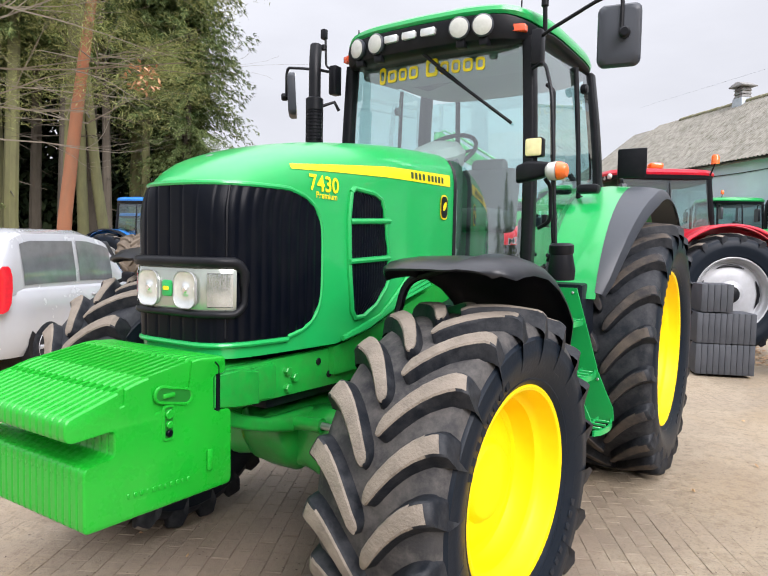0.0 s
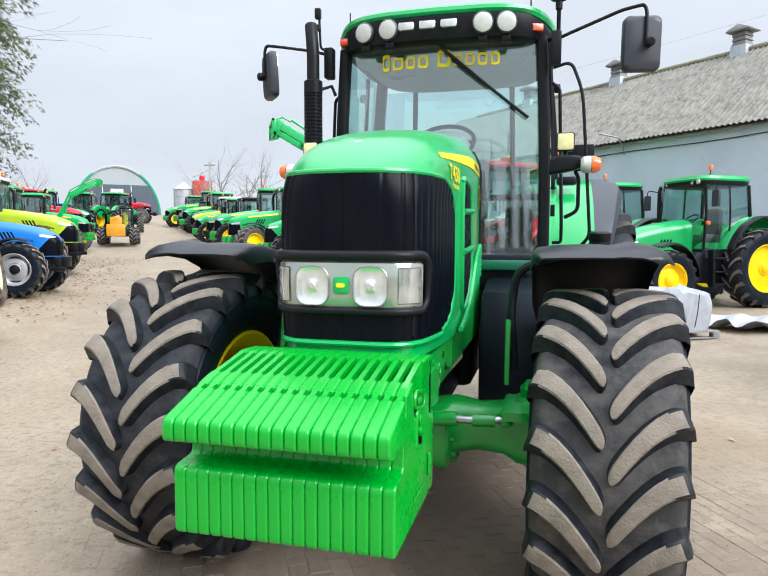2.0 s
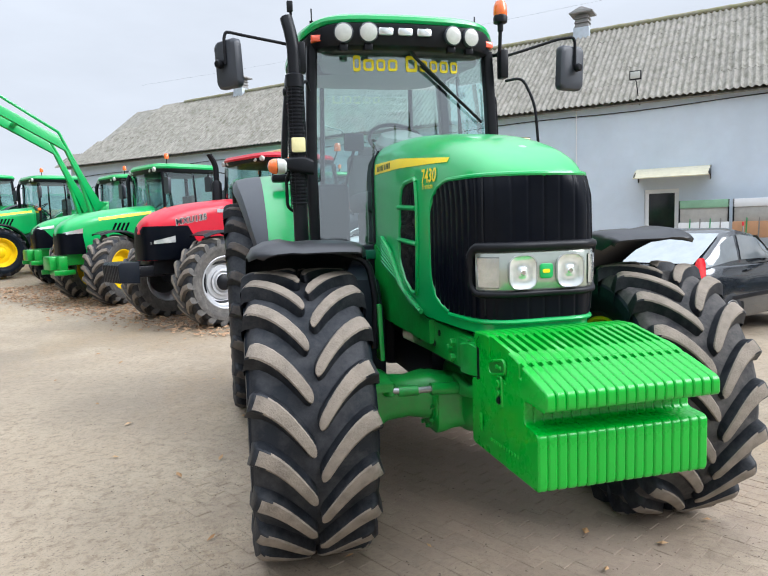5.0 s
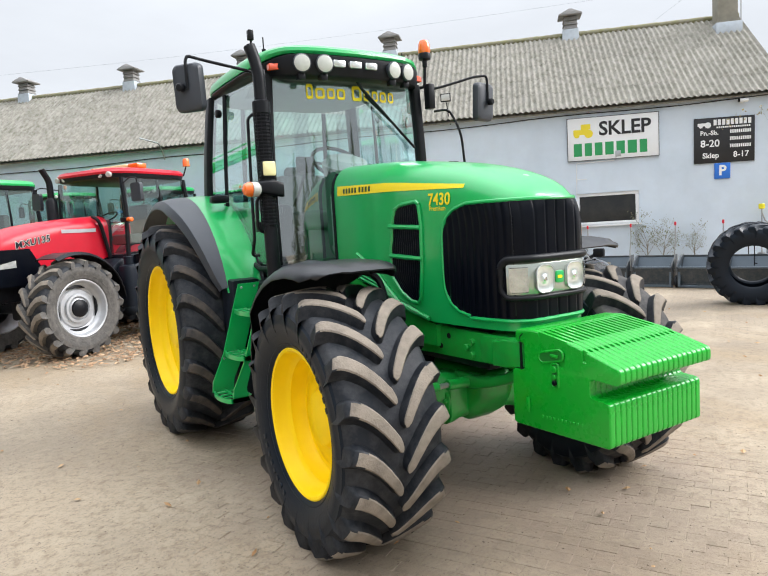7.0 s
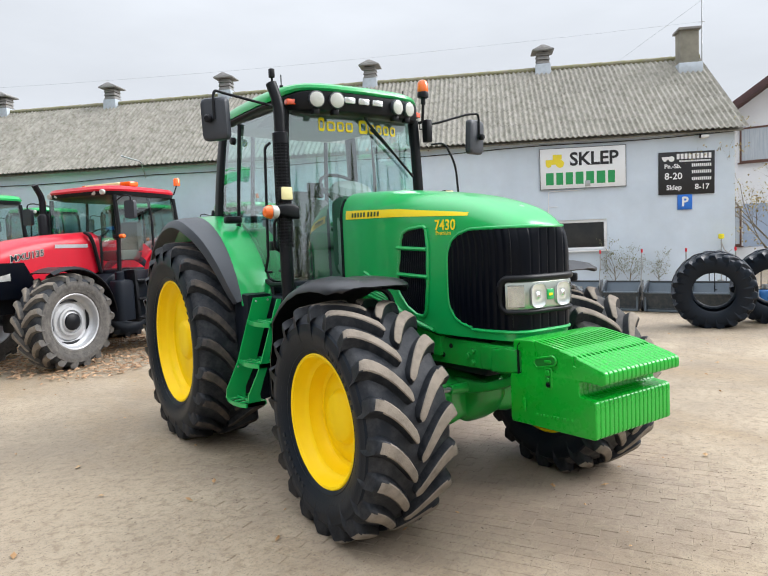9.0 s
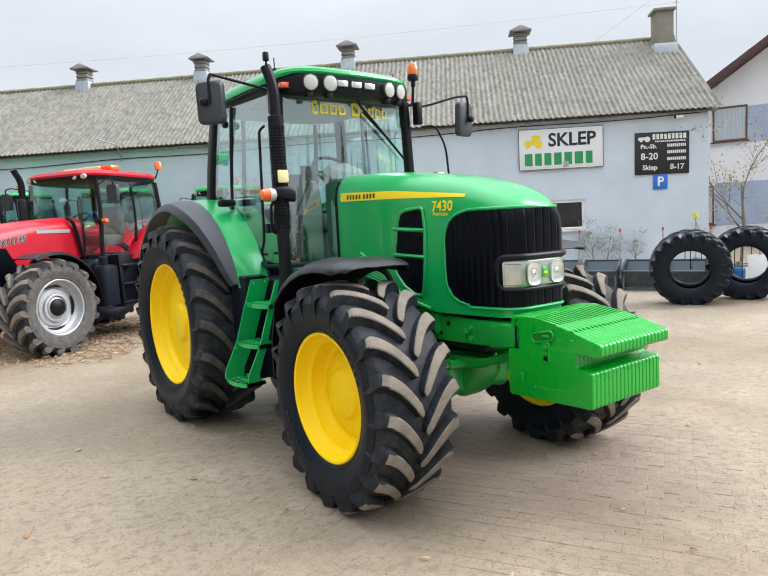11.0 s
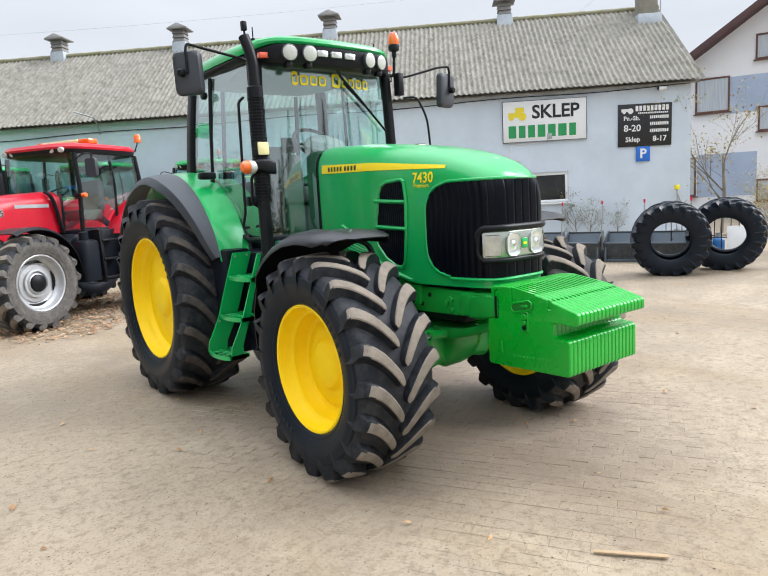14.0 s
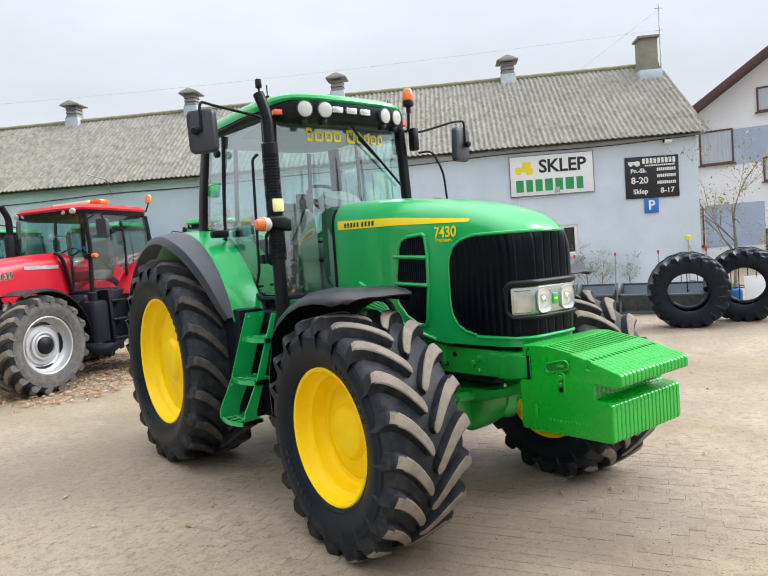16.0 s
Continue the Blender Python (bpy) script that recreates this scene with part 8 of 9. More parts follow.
P = thing("pine_tree", "leaning pine with flaking reddish bark", "tree", at=on_ground(-15.1, 7.6))
part("trunk", tube([(0, 0, -0.3), (0.06, 0.14, 2.0), (0.2, 0.45, 5.0), (0.4, 0.85, 8.5), (0.5, 1.1, 12.5)], [0.23, 0.19, 0.165, 0.135, 0.07], 12), M["redbark"], P)
bm = bmesh.new()
r_ = random.Random(5)
vs, fs = [], []
tips = []
for k in range(36):
    z = r_.uniform(4.2, 10.5)
    a = r_.uniform(0, 6.28)
    base = Vector((lerp(z, [(0, 0), (5, 0.35), (12.5, 0.7)]), lerp(z, [(0, 0), (5, 0.75), (12.5, 1.7)]), z))
    branch_set(bm, base, Vector((math.cos(a), math.sin(a), 0.15)), r_.uniform(1.5, 3.0), 0.026, 2, r_, 0.8, 3, tips)
part("limb_crown", bm, M["twig"], P)
for p in tips:
    for k in range(48):
        spray(vs, fs, p + Vector((r_.uniform(-0.4, 0.4), r_.uniform(-0.4, 0.4), r_.uniform(-0.25, 0.25))), Vector((r_.uniform(-1, 1), r_.uniform(-1, 1), r_.uniform(-0.6, 0.6))), r_.uniform(0.14, 0.30), 0.020, r_)
quads("needle_crown", vs, fs, leaf_mat("pine_needles", (0.17, 0.21, 0.06), (0.40, 0.42, 0.17)), P, "thin yellowish green needles")
for x, y, lean in ((-17.05, 8.8, 0.05), (-16.8, 9.4, -0.02), (-16.4, 10.1, -0.12)):
    Tm = thing("mossy_trunk", "slim mossy trunk of a dead-topped spruce", "tree", "mossy trunks", at=on_ground(x, y))
    part("trunk", tube([(0, 0, -0.3), (lean * 2, lean * 3, 3.0), (lean * 4, lean * 6, 8.0), (lean * 4, lean * 7, 11.0)], [0.19, 0.165, 0.12, 0.04], 10), M["mossbark"], Tm)
    bm = bmesh.new()
    for k in range(9):
        z, a = r_.uniform(3, 10), r_.uniform(0, 6.28)
        branch_set(bm, Vector((lean * 3, lean * 5 * z / 10, z)), Vector((math.cos(a), math.sin(a), -0.1)), r_.uniform(0.8, 1.6), 0.018, 1, r_, 0.8, 3)
    part("limb_crown", bm, M["bark"], Tm)

# a bare oak-like tree whose long twigs hang into the view, with one tuft of dead leaves
OK = thing("bare_tree", "bare pale-twigged tree with a tuft of dead brown leaves", "tree", "bare trees", at=on_ground(-13.5, 4.2))
part("trunk", tube([(0, 0, -0.3), (0.1, 0.1, 3.0), (0.3, 0.2, 6.0), (0.35, 0.3, 9.0)], [0.16, 0.13, 0.09, 0.03], 9), M["bark"], OK)
bm = bmesh.new()
for k in range(16):
    z = r_.uniform(3.0, 8.5)
    branch_set(bm, Vector((0.2, 0.15, z)), Vector((r_.uniform(0.2, 1.0), r_.uniform(-0.3, 1.0), r_.uniform(-0.25, 0.5))), r_.uniform(2.4, 4.2), 0.026, 2, r_, 0.7, 4)
branch_set(bm, Vector((0.2, 0.15, 5.0)), Vector((0.95, 0.3, -0.02)), 5.0, 0.03, 2, r_, 0.5, 3)
part("limb_crown", bm, M["twig"], OK)
vs, fs = [], []
for k in range(90):
    q = Vector((4.95, 1.35, 4.4)) + Vector((r_.uniform(-1, 1), r_.uniform(-1, 1), r_.uniform(-1, 1))) * 0.26
    spray(vs, fs, q, Vector((r_.uniform(-1, 1), r_.uniform(-1, 1), r_.uniform(-1, 0.2))), r_.uniform(0.08, 0.17), 0.06, r_)
tagged(quads("leaf_tuft", vs, fs, leaf_mat("dead_oak_leaves", (0.36, 0.18, 0.09), (0.52, 0.31, 0.17)), OK), "tuft of dead orange-brown leaves", kind="stuff")

# far bare trees
bt = bare_tree("tall bare grey tree beyond the yard", 31, 9.0, M["greytwig"], 0.14, 0.8, 4, 3)
bt.matrix_world = on_ground(-33.0, 58.5)
b2 = bare_tree("bare bushy tree beyond the parked row", 32, 8.0, M["greytwig"], 0.11, 0.9, 4, 3)
b2.matrix_world = on_ground(-24.8, 51.0)
for x, y, s, src in ((-37.5, 63, 0.85, b2), (-29.0, 57, 0.8, bt), (-27.5, 54, 0.75, b2), (-41, 68, 0.8, bt), (-72, 66, 1.2, bt), (-76, 60, 1.3, b2), (-66, 62, 1.0, bt), (-58, 60, 0.9, b2), (-70, 53, 1.2, b2), (-22, 53, 0.7, bt)):
    copy_thing(src, on_ground(x, y, rng.uniform(0, 360), s))

# ---- far buildings along the lane ----
FX, FS = Vector((0.61, -0.794, 0)), Vector((0.794, 0.61, 0))
HALL = Matrix(((FS.x, -FX.x, 0, -62.6), (FS.y, -FX.y, 0, 80.9), (0, 0, 1, 5.1), (0, 0, 0, 1)))
A = thing("arched_hall", "arched storage hall with a grey membrane and dark front", "hall", at=HALL)
RX, RZ = 6.1, 7.5
arc = [(RX * math.cos(math.pi * k / 28), RZ * math.sin(math.pi * k / 28)) for k in range(29)]
M["membrane"] = mat("grey_hall_membrane", (0.36, 0.40, 0.41), 0.5, scale=0.4, amount=0.3)
part("membrane", loft([[(x, y, z) for x, z in arc] for y in (0.0, 10.0, 20.0, 30.0)], closed=False), M["membrane"], A)
part("gable", prism(arc, 0.05, 0.12, "y"), M["membrane"], A)
zf = 4.75
half_w = RX * (1 - (zf / RZ) ** 2) ** 0.5
low_arc = [(x * 0.985, z) for x, z in arc if z <= zf]
pts = [p for p in low_arc if p[0] > 0] + [(half_w * 0.98, zf), (-half_w * 0.98, zf)] + [p for p in low_arc if p[0] < 0]
part("front_cladding", prism(pts, -0.1, 0.04, "y"), mat("dark_blue_grey_cladding", (0.075, 0.10, 0.13), 0.5, scale=0.5, stretch=(4, 1, 1)), A, "dark blue-grey sheet cladding")
EDGE = mat("green_edge_strip", (0.03, 0.33, 0.19), 0.5)
for seg, mm, lab in ((arc[:10], EDGE, "green edge strip"), (arc[9:20], M["membrane"], ""), (arc[19:], EDGE, "green edge strip")):
    part("edge_strip", tube([(x, 0.0, z) for x, z in seg], 0.2, 6), mm, A, lab)
for x in (-2.0, 2.0):
    part("door_seam", box(x - 0.05, x + 0.05, -0.16, -0.09, 0.1, 4.7, 0), M["white"], A)
part("hall_sign", box(-0.9, 0.9, -0.18, -0.1, 3.6, 4.1, 0), M["white"], A)
S = thing("grain_silo", "round grey galvanised grain silo with a cone roof", "silo", at=Matrix.Translation((-49.4, 77.9, 4.6)))
part("shell", lathe([(-0.5, 1.35), (0.0, 1.36), (1.0, 1.34), (1.02, 1.38), (2.0, 1.34), (2.02, 1.38), (3.0, 1.34), (3.02, 1.38), (4.1, 1.34)], 28, "z"), mat("galvanised_sheet", (0.46, 0.49, 0.52), 0.45, metal=0.4, scale=1.5), S)
part("cone_roof", lathe([(4.05, 1.45), (4.1, 1.46), (5.0, 0.25), (5.05, 0.1)], 28, "z"), M["zinc"], S)
B = thing("brick_dryer", "small red tower building with a tan lower wall", "building", at=Matrix.Translation((-47.2, 79.2, 4.6)) @ pose(0, 0, 0, 0, 0, 37))
part("upper_wall", box(-1.25, 1.25, -1.2, 1.2, 2.6, 5.3, 0.02), mat("red_sheet_wall", (0.45, 0.05, 0.03), 0.6, scale=1), B)
part("lower_wall", box(-1.22, 1.22, -1.17, 1.17, -0.5, 2.6, 0.02), mat("tan_wall", (0.48, 0.27, 0.16), 0.8, scale=1), B)
part("vent_box", box(-0.35, 0.35, -0.4, 0.4, 5.3, 6.1, 0.02), M["red"], B)
Pw = thing("power_pole", "concrete power pole with a short cross arm", "pole", at=Matrix.Translation((-43.8, 75.4, 4.5)))
part("pole", tube([(0, 0, -0.5), (0, 0, 7.6)], [0.17, 0.11], 8), M["concrete"], Pw)
part("cross_arm", box(-0.8, 0.8, -0.06, 0.06, 7.1, 7.25, 0.01), M["oldwood"], Pw)
part("lamp_arm", tube([(0, 0, 6.6), (-1.2, 0, 6.1), (-2.6, 0, 5.6)], 0.05, 6), M["concrete"], Pw)
for x in (-0.7, 0.0, 0.7):
    part("insulator", disc(x, 0, 7.36, 0.06, 0.2, "z", 8, 0.01), M["white"], Pw)

# ---- clutter on the right of the row ----
G1 = thing("weight_block_stack", "stacked dark ribbed tractor ballast blocks", "ballast blocks", at=Matrix.Translation((1.30, 7.55, 0)) @ pose(0, 0, 0, 0, 0, 22))
M["cast"] = mat("dark_cast_iron", (0.045, 0.05, 0.06), 0.6, second=(0.075, 0.08, 0.09), scale=5, bump=0.006, bump_scale=40)
for name, w, z0, z1, x0 in (("lower_block", 0.74, 0.0, 0.41, -0.37), ("middle_block", 0.74, 0.42, 0.83, -0.37), ("top_block", 0.40, 0.845, 1.22, -0.33)):
    n = int(w / 0.074)
    blk = new(name)
    blk.parent = G1
    for k in range(n):
        part("slab", box(x0 + k * w / n + 0.001, x0 + (k + 1) * w / n - 0.001, -0.26, 0.26, z0, z1, 0.007), M["cast"], blk)

TB = thing("plastic_tub", "grey-white plastic tub holding a red sack", "tub", at=on_ground(2.27, 8.02, 42))
wallt = []
for z, k in ((0.0, 0.90), (0.02, 0.93), (0.46, 1.0), (0.465, 1.05), (0.50, 1.05), (0.50, 0.96), (0.05, 0.88), (0.05, 0.5)):
    wallt.append([(a, b, z) for a, b in rrect(0.60 * k, 0.56 * k, 0.07 * k, 4)])
part("shell", loft(wallt), mat("grey_white_plastic", (0.40, 0.40, 0.37), 0.4, scale=4, dust=DUST, dust_amount=0.3), TB)


def crumpled(w, d, h, seed, sag=0.05, n=18, m=8):
    """A filled sack: a rounded block with dents and a slumped top."""
    r = random.Random(seed)
    ph = [r.uniform(0, 6.28) for _ in range(6)]
    rings = []
    for j in range(m + 1):
        z = j / m
        ring = []
        base = rrect(w, d, min(w, d) * 0.28, 6)
        for i, (a, b) in enumerate(base):
            q = 2 * math.pi * i / len(base)
            k = 1 + 0.05 * math.sin(3 * q + ph[0] + 4 * z) + 0.035 * math.sin(7 * q + ph[1] - 6 * z) + 0.08 * math.sin(math.pi * z) - 0.10 * z * z
            if j == m:
                k *= 0.55
            zz = h * (0.0 if j == 0 else z) + (sag * math.sin(2 * q + ph[2]) + sag * 0.7 * math.sin(5 * q + ph[3])) * z
            ring.append((a * k, b * k, zz - (0.06 * h if j == m else 0)))
        rings.append(ring)
    return loft(rings)


RB = thing("red_sack", "crumpled red and white sack lying in the tub", "sack", at=on_ground(2.33, 8.0, 20, 1.0, 0.28))
part("bag", crumpled(0.34, 0.28, 0.36, 3, 0.04), mat("red_printed_sack", (0.62, 0.03, 0.03), 0.5, second=(0.75, 0.55, 0.52), scale=7, amount=0.8), RB)
WB = thing("white_sack", "small white printed sack leaning in the tub", "sack", at=on_ground(2.14, 8.16, 40, 1.0, 0.2))
M["sackcloth"] = mat("white_woven_sack", (0.38, 0.39, 0.42), 0.6, second=(0.28, 0.29, 0.32), scale=6, bump=0.006, bump_scale=14)
part("bag", crumpled(0.30, 0.16, 0.52, 4, 0.03), M["sackcloth"], WB)
PL = thing("pallet", "weathered wooden pallet on the paving", "pallet", at=on_ground(2.72, 8.70, 29))
for k in range(7):
    part("deck_board", box(-0.66, 0.66, -0.5 + k * 0.155, -0.40 + k * 0.155, 0.105, 0.127, 0.003), M["oldwood"], PL)
for y in (-0.46, 0.02, 0.48):
    part("runner", box(-0.66, 0.66, y - 0.05, y + 0.05, 0.0, 0.022, 0.003), M["oldwood"], PL)
    for x in (-0.6, 0.0, 0.6):
        part("block", box(x - 0.06, x + 0.06, y - 0.05, y + 0.05, 0.022, 0.105, 0.003), M["oldwood"], PL)
for dx, dz, w, seed in ((-0.28, 0.0, 0.62, 7), (0.30, 0.02, 0.60, 8)):
    BG = thing("bulk_bag", "bulging white woven bulk bag on a pallet", "bulk bag", "bulk bags", at=on_ground(2.72 + dx * 0.87, 8.70 + dx * 0.49, 29, 1.0, 0.127))
    part("bag", crumpled(w, 0.85, 0.66 + dz, seed, 0.06), M["sackcloth"], BG)
    part("strap", tube([(-0.1, -0.47, 0.06), (-0.08, -0.50, 0.3), (-0.02, -0.46, 0.60)], 0.008, 5), M["black"], BG)
SH = thing("white_sheet", "crumpled white plastic sheeting spread on the ground", "plastic sheet", at=on_ground(4.75, 10.1, 25, 1.25))
n = 22
vs = [(-0.9 + 1.8 * i / n, -0.5 + 1.0 * j / n, 0.10 + 0.06 * math.sin(i * 0.35 + j * 0.25) + 0.03 * math.sin(i * 0.8 - j * 0.6) + 0.015 * math.cos(j * 1.1)) for j in range(n + 1) for i in range(n + 1)]
fs = [(j * (n + 1) + i, j * (n + 1) + i + 1, (j + 1) * (n + 1) + i + 1, (j + 1) * (n + 1) + i) for j in range(n) for i in range(n)]
sheet_ob = quads("sheet", vs, fs, M["sackcloth"], SH)
sol = sheet_ob.modifiers.new("thick", "SOLIDIFY")
sol.thickness = 0.006

# ---- by the shop wall ----
SLATE = mat("dark_slate_bucket_paint", (0.022, 0.034, 0.045), 0.45, second=(0.04, 0.05, 0.06), scale=5, dust=DUST, dust_amount=0.15)
PALE = mat("grey_bucket_plate", (0.115, 0.145, 0.175), 0.4, second=(0.085, 0.11, 0.135), scale=3, metal=0.1)
REDTIP = mat("red_grip", (0.75, 0.02, 0.04), 0.5)


def scraper():
    T = thing("transport_box", "dark slate tipping transport box with red-tipped levers", "transport box", "transport boxes by the wall")
    part("back_plate", prism([(0.10, 0.10), (0.30, 0.66), (0.34, 0.66), (0.14, 0.08)], -0.40, 0.40), PALE, T, "grey inner plate")
    part("front_plate", prism([(-0.02, 0.08), (-0.09, 0.42), (-0.06, 0.44), (0.02, 0.08)], -0.40, 0.40, bev=0.006), SLATE, T)
    part("front_lip", box(-0.40, 0.40, -0.10, -0.05, 0.42, 0.46, 0.008), PALE, T)
    part("floor_plate", box(-0.40, 0.40, -0.03, 0.5, 0.05, 0.09, 0.006), SLATE, T)
    part("top_rail", box(-0.42, 0.42, 0.29, 0.35, 0.65, 0.69, 0.008), SLATE, T)
    part("bottom_bar", box(-0.42, 0.42, -0.05, 0.0, 0.0, 0.05, 0.006), PALE, T)
    for sx in (-1, 1):
        part("cheek", prism([(-0.06, 0.04), (-0.12, 0.46), (-0.06, 0.54), (0.22, 0.70), (0.36, 0.71), (0.36, 0.04)], sx * 0.40, sx * 0.43, bev=0.006), SLATE, T)
        part("rib", prism([(-0.10, 0.02), (-0.06, 0.02), (-0.04, 0.5), (-0.06, 0.5)], sx * 0.36, sx * 0.40), PALE, T)
    for sx in (1,):
        lever = part("lever", tube([(sx * 0.46, 0.02, 0.35), (sx * 0.46, 0.0, 0.80), (sx * 0.47, 0.06, 1.10), (sx * 0.47, 0.05, 1.42)], 0.014, 8), M["steel"], T)
        part("grip", tube([(sx * 0.47, 0.05, 1.36), (sx * 0.47, 0.05, 1.44)], 0.022, 8), REDTIP, lever)
        w = part("jockey_wheel", disc(sx * 0.49, 0.0, 0.13, 0.13, 0.07, "x", 20, 0.02), M["rubber"], T)
        part("wheel_rim", disc(sx * 0.49, 0.0, 0.13, 0.065, 0.076, "x", 16, 0.006), REDTIP, w)
    return T


sc = scraper()
spots = [(9.55, 7.75), (9.85, 6.78), (10.10, 5.83), (10.35, 4.90), (10.6, 3.95), (9.25, 8.7)]
for k, (x, y) in enumerate(spots):
    m = on_ground(x, y, -73 + (k % 3 - 1) * 2)
    if k:
        copy_thing(sc, m)
    else:
        sc.matrix_world = m


M["new_rubber"] = mat("new_bluish_rubber", (0.007, 0.012, 0.020), 0.36, second=(0.010, 0.014, 0.022), scale=4, spec=0.22)


def big_tyre():
    T = thing("loose_tyre", "large new tractor tyre standing without a rim", "tyre", "loose tyres")
    R, r, W = 0.725, 0.375, 0.58
    prof = [(-0.34, r), (-0.40, r - 0.012), (-0.45, r + 0.02), (-0.49, r + 0.12), (-0.50, r + 0.20), (-0.485, R - 0.12), (-0.45, R - 0.075), (-0.3, R - 0.06), (0, R - 0.055)]
    prof = prof + [(-a, q) for a, q in prof[::-1][1:]]
    inner = [(0.30, r + 0.03), (0.42, r + 0.14), (0.40, R - 0.16), (0.0, R - 0.10), (-0.40, R - 0.16), (-0.42, r + 0.14), (-0.30, r + 0.03)]
    part("carcass", lathe([(a * W, q) for a, q in prof + inner], 72, "x", closed=True), M["new_rubber"], T)
    part("tread", lugs_bm(R, W, 19, 0.26, 0.06, 0.075), [M["new_rubber"], M["new_rubber"]], T, smooth=30)
    return T


ty = big_tyre()
ty.matrix_world = Matrix.Translation((8.72, 2.92, 0.69)) @ pose(0, 0, 0, 0, 0, 28) @ pose(0, 0, 0, 0, -7, 0)
copy_thing(ty, Matrix.Translation((9.92, 2.40, 0.70)) @ pose(0, 0, 0, 0, 0, 20) @ pose(0, 0, 0, 60, -6, 0))

CG = thing("gas_cage", "low wire cage holding gas bottles and boxes", "gas cage", at=on_ground(11.5, 3.62, -52))
bars = bmesh.new()
for z in (0.03, 0.5, 0.95):
    for a, b_ in (((-0.7, -0.3), (0.7, -0.3)), ((0.7, -0.3), (0.7, 0.3)), ((0.7, 0.3), (-0.7, 0.3)), ((-0.7, 0.3), (-0.7, -0.3))):
        add(bars, tube([(*a, z), (*b_, z)], 0.012, 5))
for x in (-0.7, -0.35, 0.0, 0.35, 0.7):
    for y in (-0.3, 0.3):
        add(bars, tube([(x, y, 0.0), (x, y, 0.95)], 0.010, 5))
part("wire_frame", bars, M["black"], CG)
for x, col, h in ((-0.52, (0.22, 0.03, 0.25), 0.62), (-0.2, (0.35, 0.38, 0.36), 0.60), (0.1, (0.33, 0.36, 0.36), 0.58), (0.36, (0.02, 0.13, 0.36), 0.5)):
    gb = thing("gas_bottle", "painted steel gas bottle standing in the cage", "gas bottle", "gas bottles", at=on_ground(11.5, 3.62, -52) @ Matrix.Translation((x, 0, 0)))
    part("body", lathe([(0.0, 0.12), (0.02, 0.14), (h - 0.1, 0.14), (h - 0.03, 0.10), (h, 0.05)], 20, "z"), mat("bottle_paint", col, 0.4), gb)
    part("collar", moved(lathe([(h - 0.02, 0.07), (h + 0.08, 0.07), (h + 0.08, 0.06), (h - 0.02, 0.06)], 16, "z"), Matrix()), M["steel"], gb)
bd = thing("white_board", "white notice board leaning on the gas cage", "board", at=on_ground(11.5, 3.62, -52) @ Matrix.Translation((0.66, -0.36, 0.0)))
part("panel", moved(box(-0.2, 0.2, -0.01, 0.01, 0, 0.75, 0.004), pose(0, 0, 0, -5)), M["white"], bd)

# display stands under the shop window
for s0, s1, head, mid, low, label in ((-0.55, 0.72, mat("faded_green_board", (0.25, 0.45, 0.30), 0.7, scale=4), M["concrete"], M["white"], "shop display stand with a faded green header board"), (0.80, 2.28, M["white"], M["concrete"], mat("orange_brown_board", (0.50, 0.27, 0.14), 0.7, scale=4), "shop display stand with a white header board")):
    ST = thing("display_stand", label, "display stand", "display stands", at=BLD @ Matrix.Translation(((s0 + s1) / 2, -0.62, 0)))
    w = (s1 - s0) / 2
    part("header_board", box(-w, w, -0.04, 0.0, 1.80, 2.02, 0.006), head, ST)
    part("back_panel", box(-w, w, -0.01, 0.02, 1.40, 1.80, 0.004), mid, ST)
    part("shelf_board", box(-w, w, -0.08, 0.02, 0.95, 1.40, 0.006), low, ST)
    for x in (-w, w - 0.04):
        part("leg", box(x, x + 0.04, -0.04, 0.0, 0.0, 2.02, 0.004), M["black"], ST)
    for k in range(4):
        part("tool", tube([(-w * 0.6 + k * w * 0.4, -0.09, 0.2), (-w * 0.6 + k * w * 0.4 + 0.05, -0.09, 1.5)], 0.016, 6), M["oldwood"] if k % 2 else SG, ST)

YL = thing("yellow_lamp", "small yellow warning lamp on a chained post by the wall", "lamp", at=BLD @ Matrix.Translation((7.55, -0.25, 0)))
part("post", tube([(0, 0, 0), (0, 0, 1.55)], 0.018, 6), M["steel"], YL)
part("lamp", disc(0, 0, 1.63, 0.085, 0.16, "z", 16, 0.02), mat("yellow_plastic", (0.85, 0.75, 0.03), 0.35), YL)
part("chain", tube([(0, 0, 1.45), (0.1, 0.02, 1.2), (0.22, 0.05, 1.1), (0.35, 0.1, 1.2)], 0.02, 5), M["steel"], YL)

GREENLEAF = leaf_mat("grey_green_leaves", (0.12, 0.15, 0.07), (0.25, 0.24, 0.15))
YLEAF = leaf_mat("yellowish_leaves", (0.25, 0.20, 0.06), (0.42, 0.33, 0.12))
sh = bare_tree("scrubby grey-green weed against the wall", 41, 1.5, M["twig"], 0.02, 1.0, 4, 3, "wall weeds", (GREENLEAF, 3, 0.08, 0.07, "small grey-green leaves"), "wall_shrub")
sh.matrix_world = BLD @ Matrix.Translation((4.25, -0.35, 0))
copy_thing(sh, BLD @ Matrix.Translation((5.65, -0.35, 0)) @ pose(0, 0, 0, 0, 0, 120) @ Matrix.Scale(0.75, 4))
copy_thing(sh, BLD @ Matrix.Translation((4.75, -0.4, 0)) @ pose(0, 0, 0, 0, 0, 200) @ Matrix.Scale(0.85, 4))
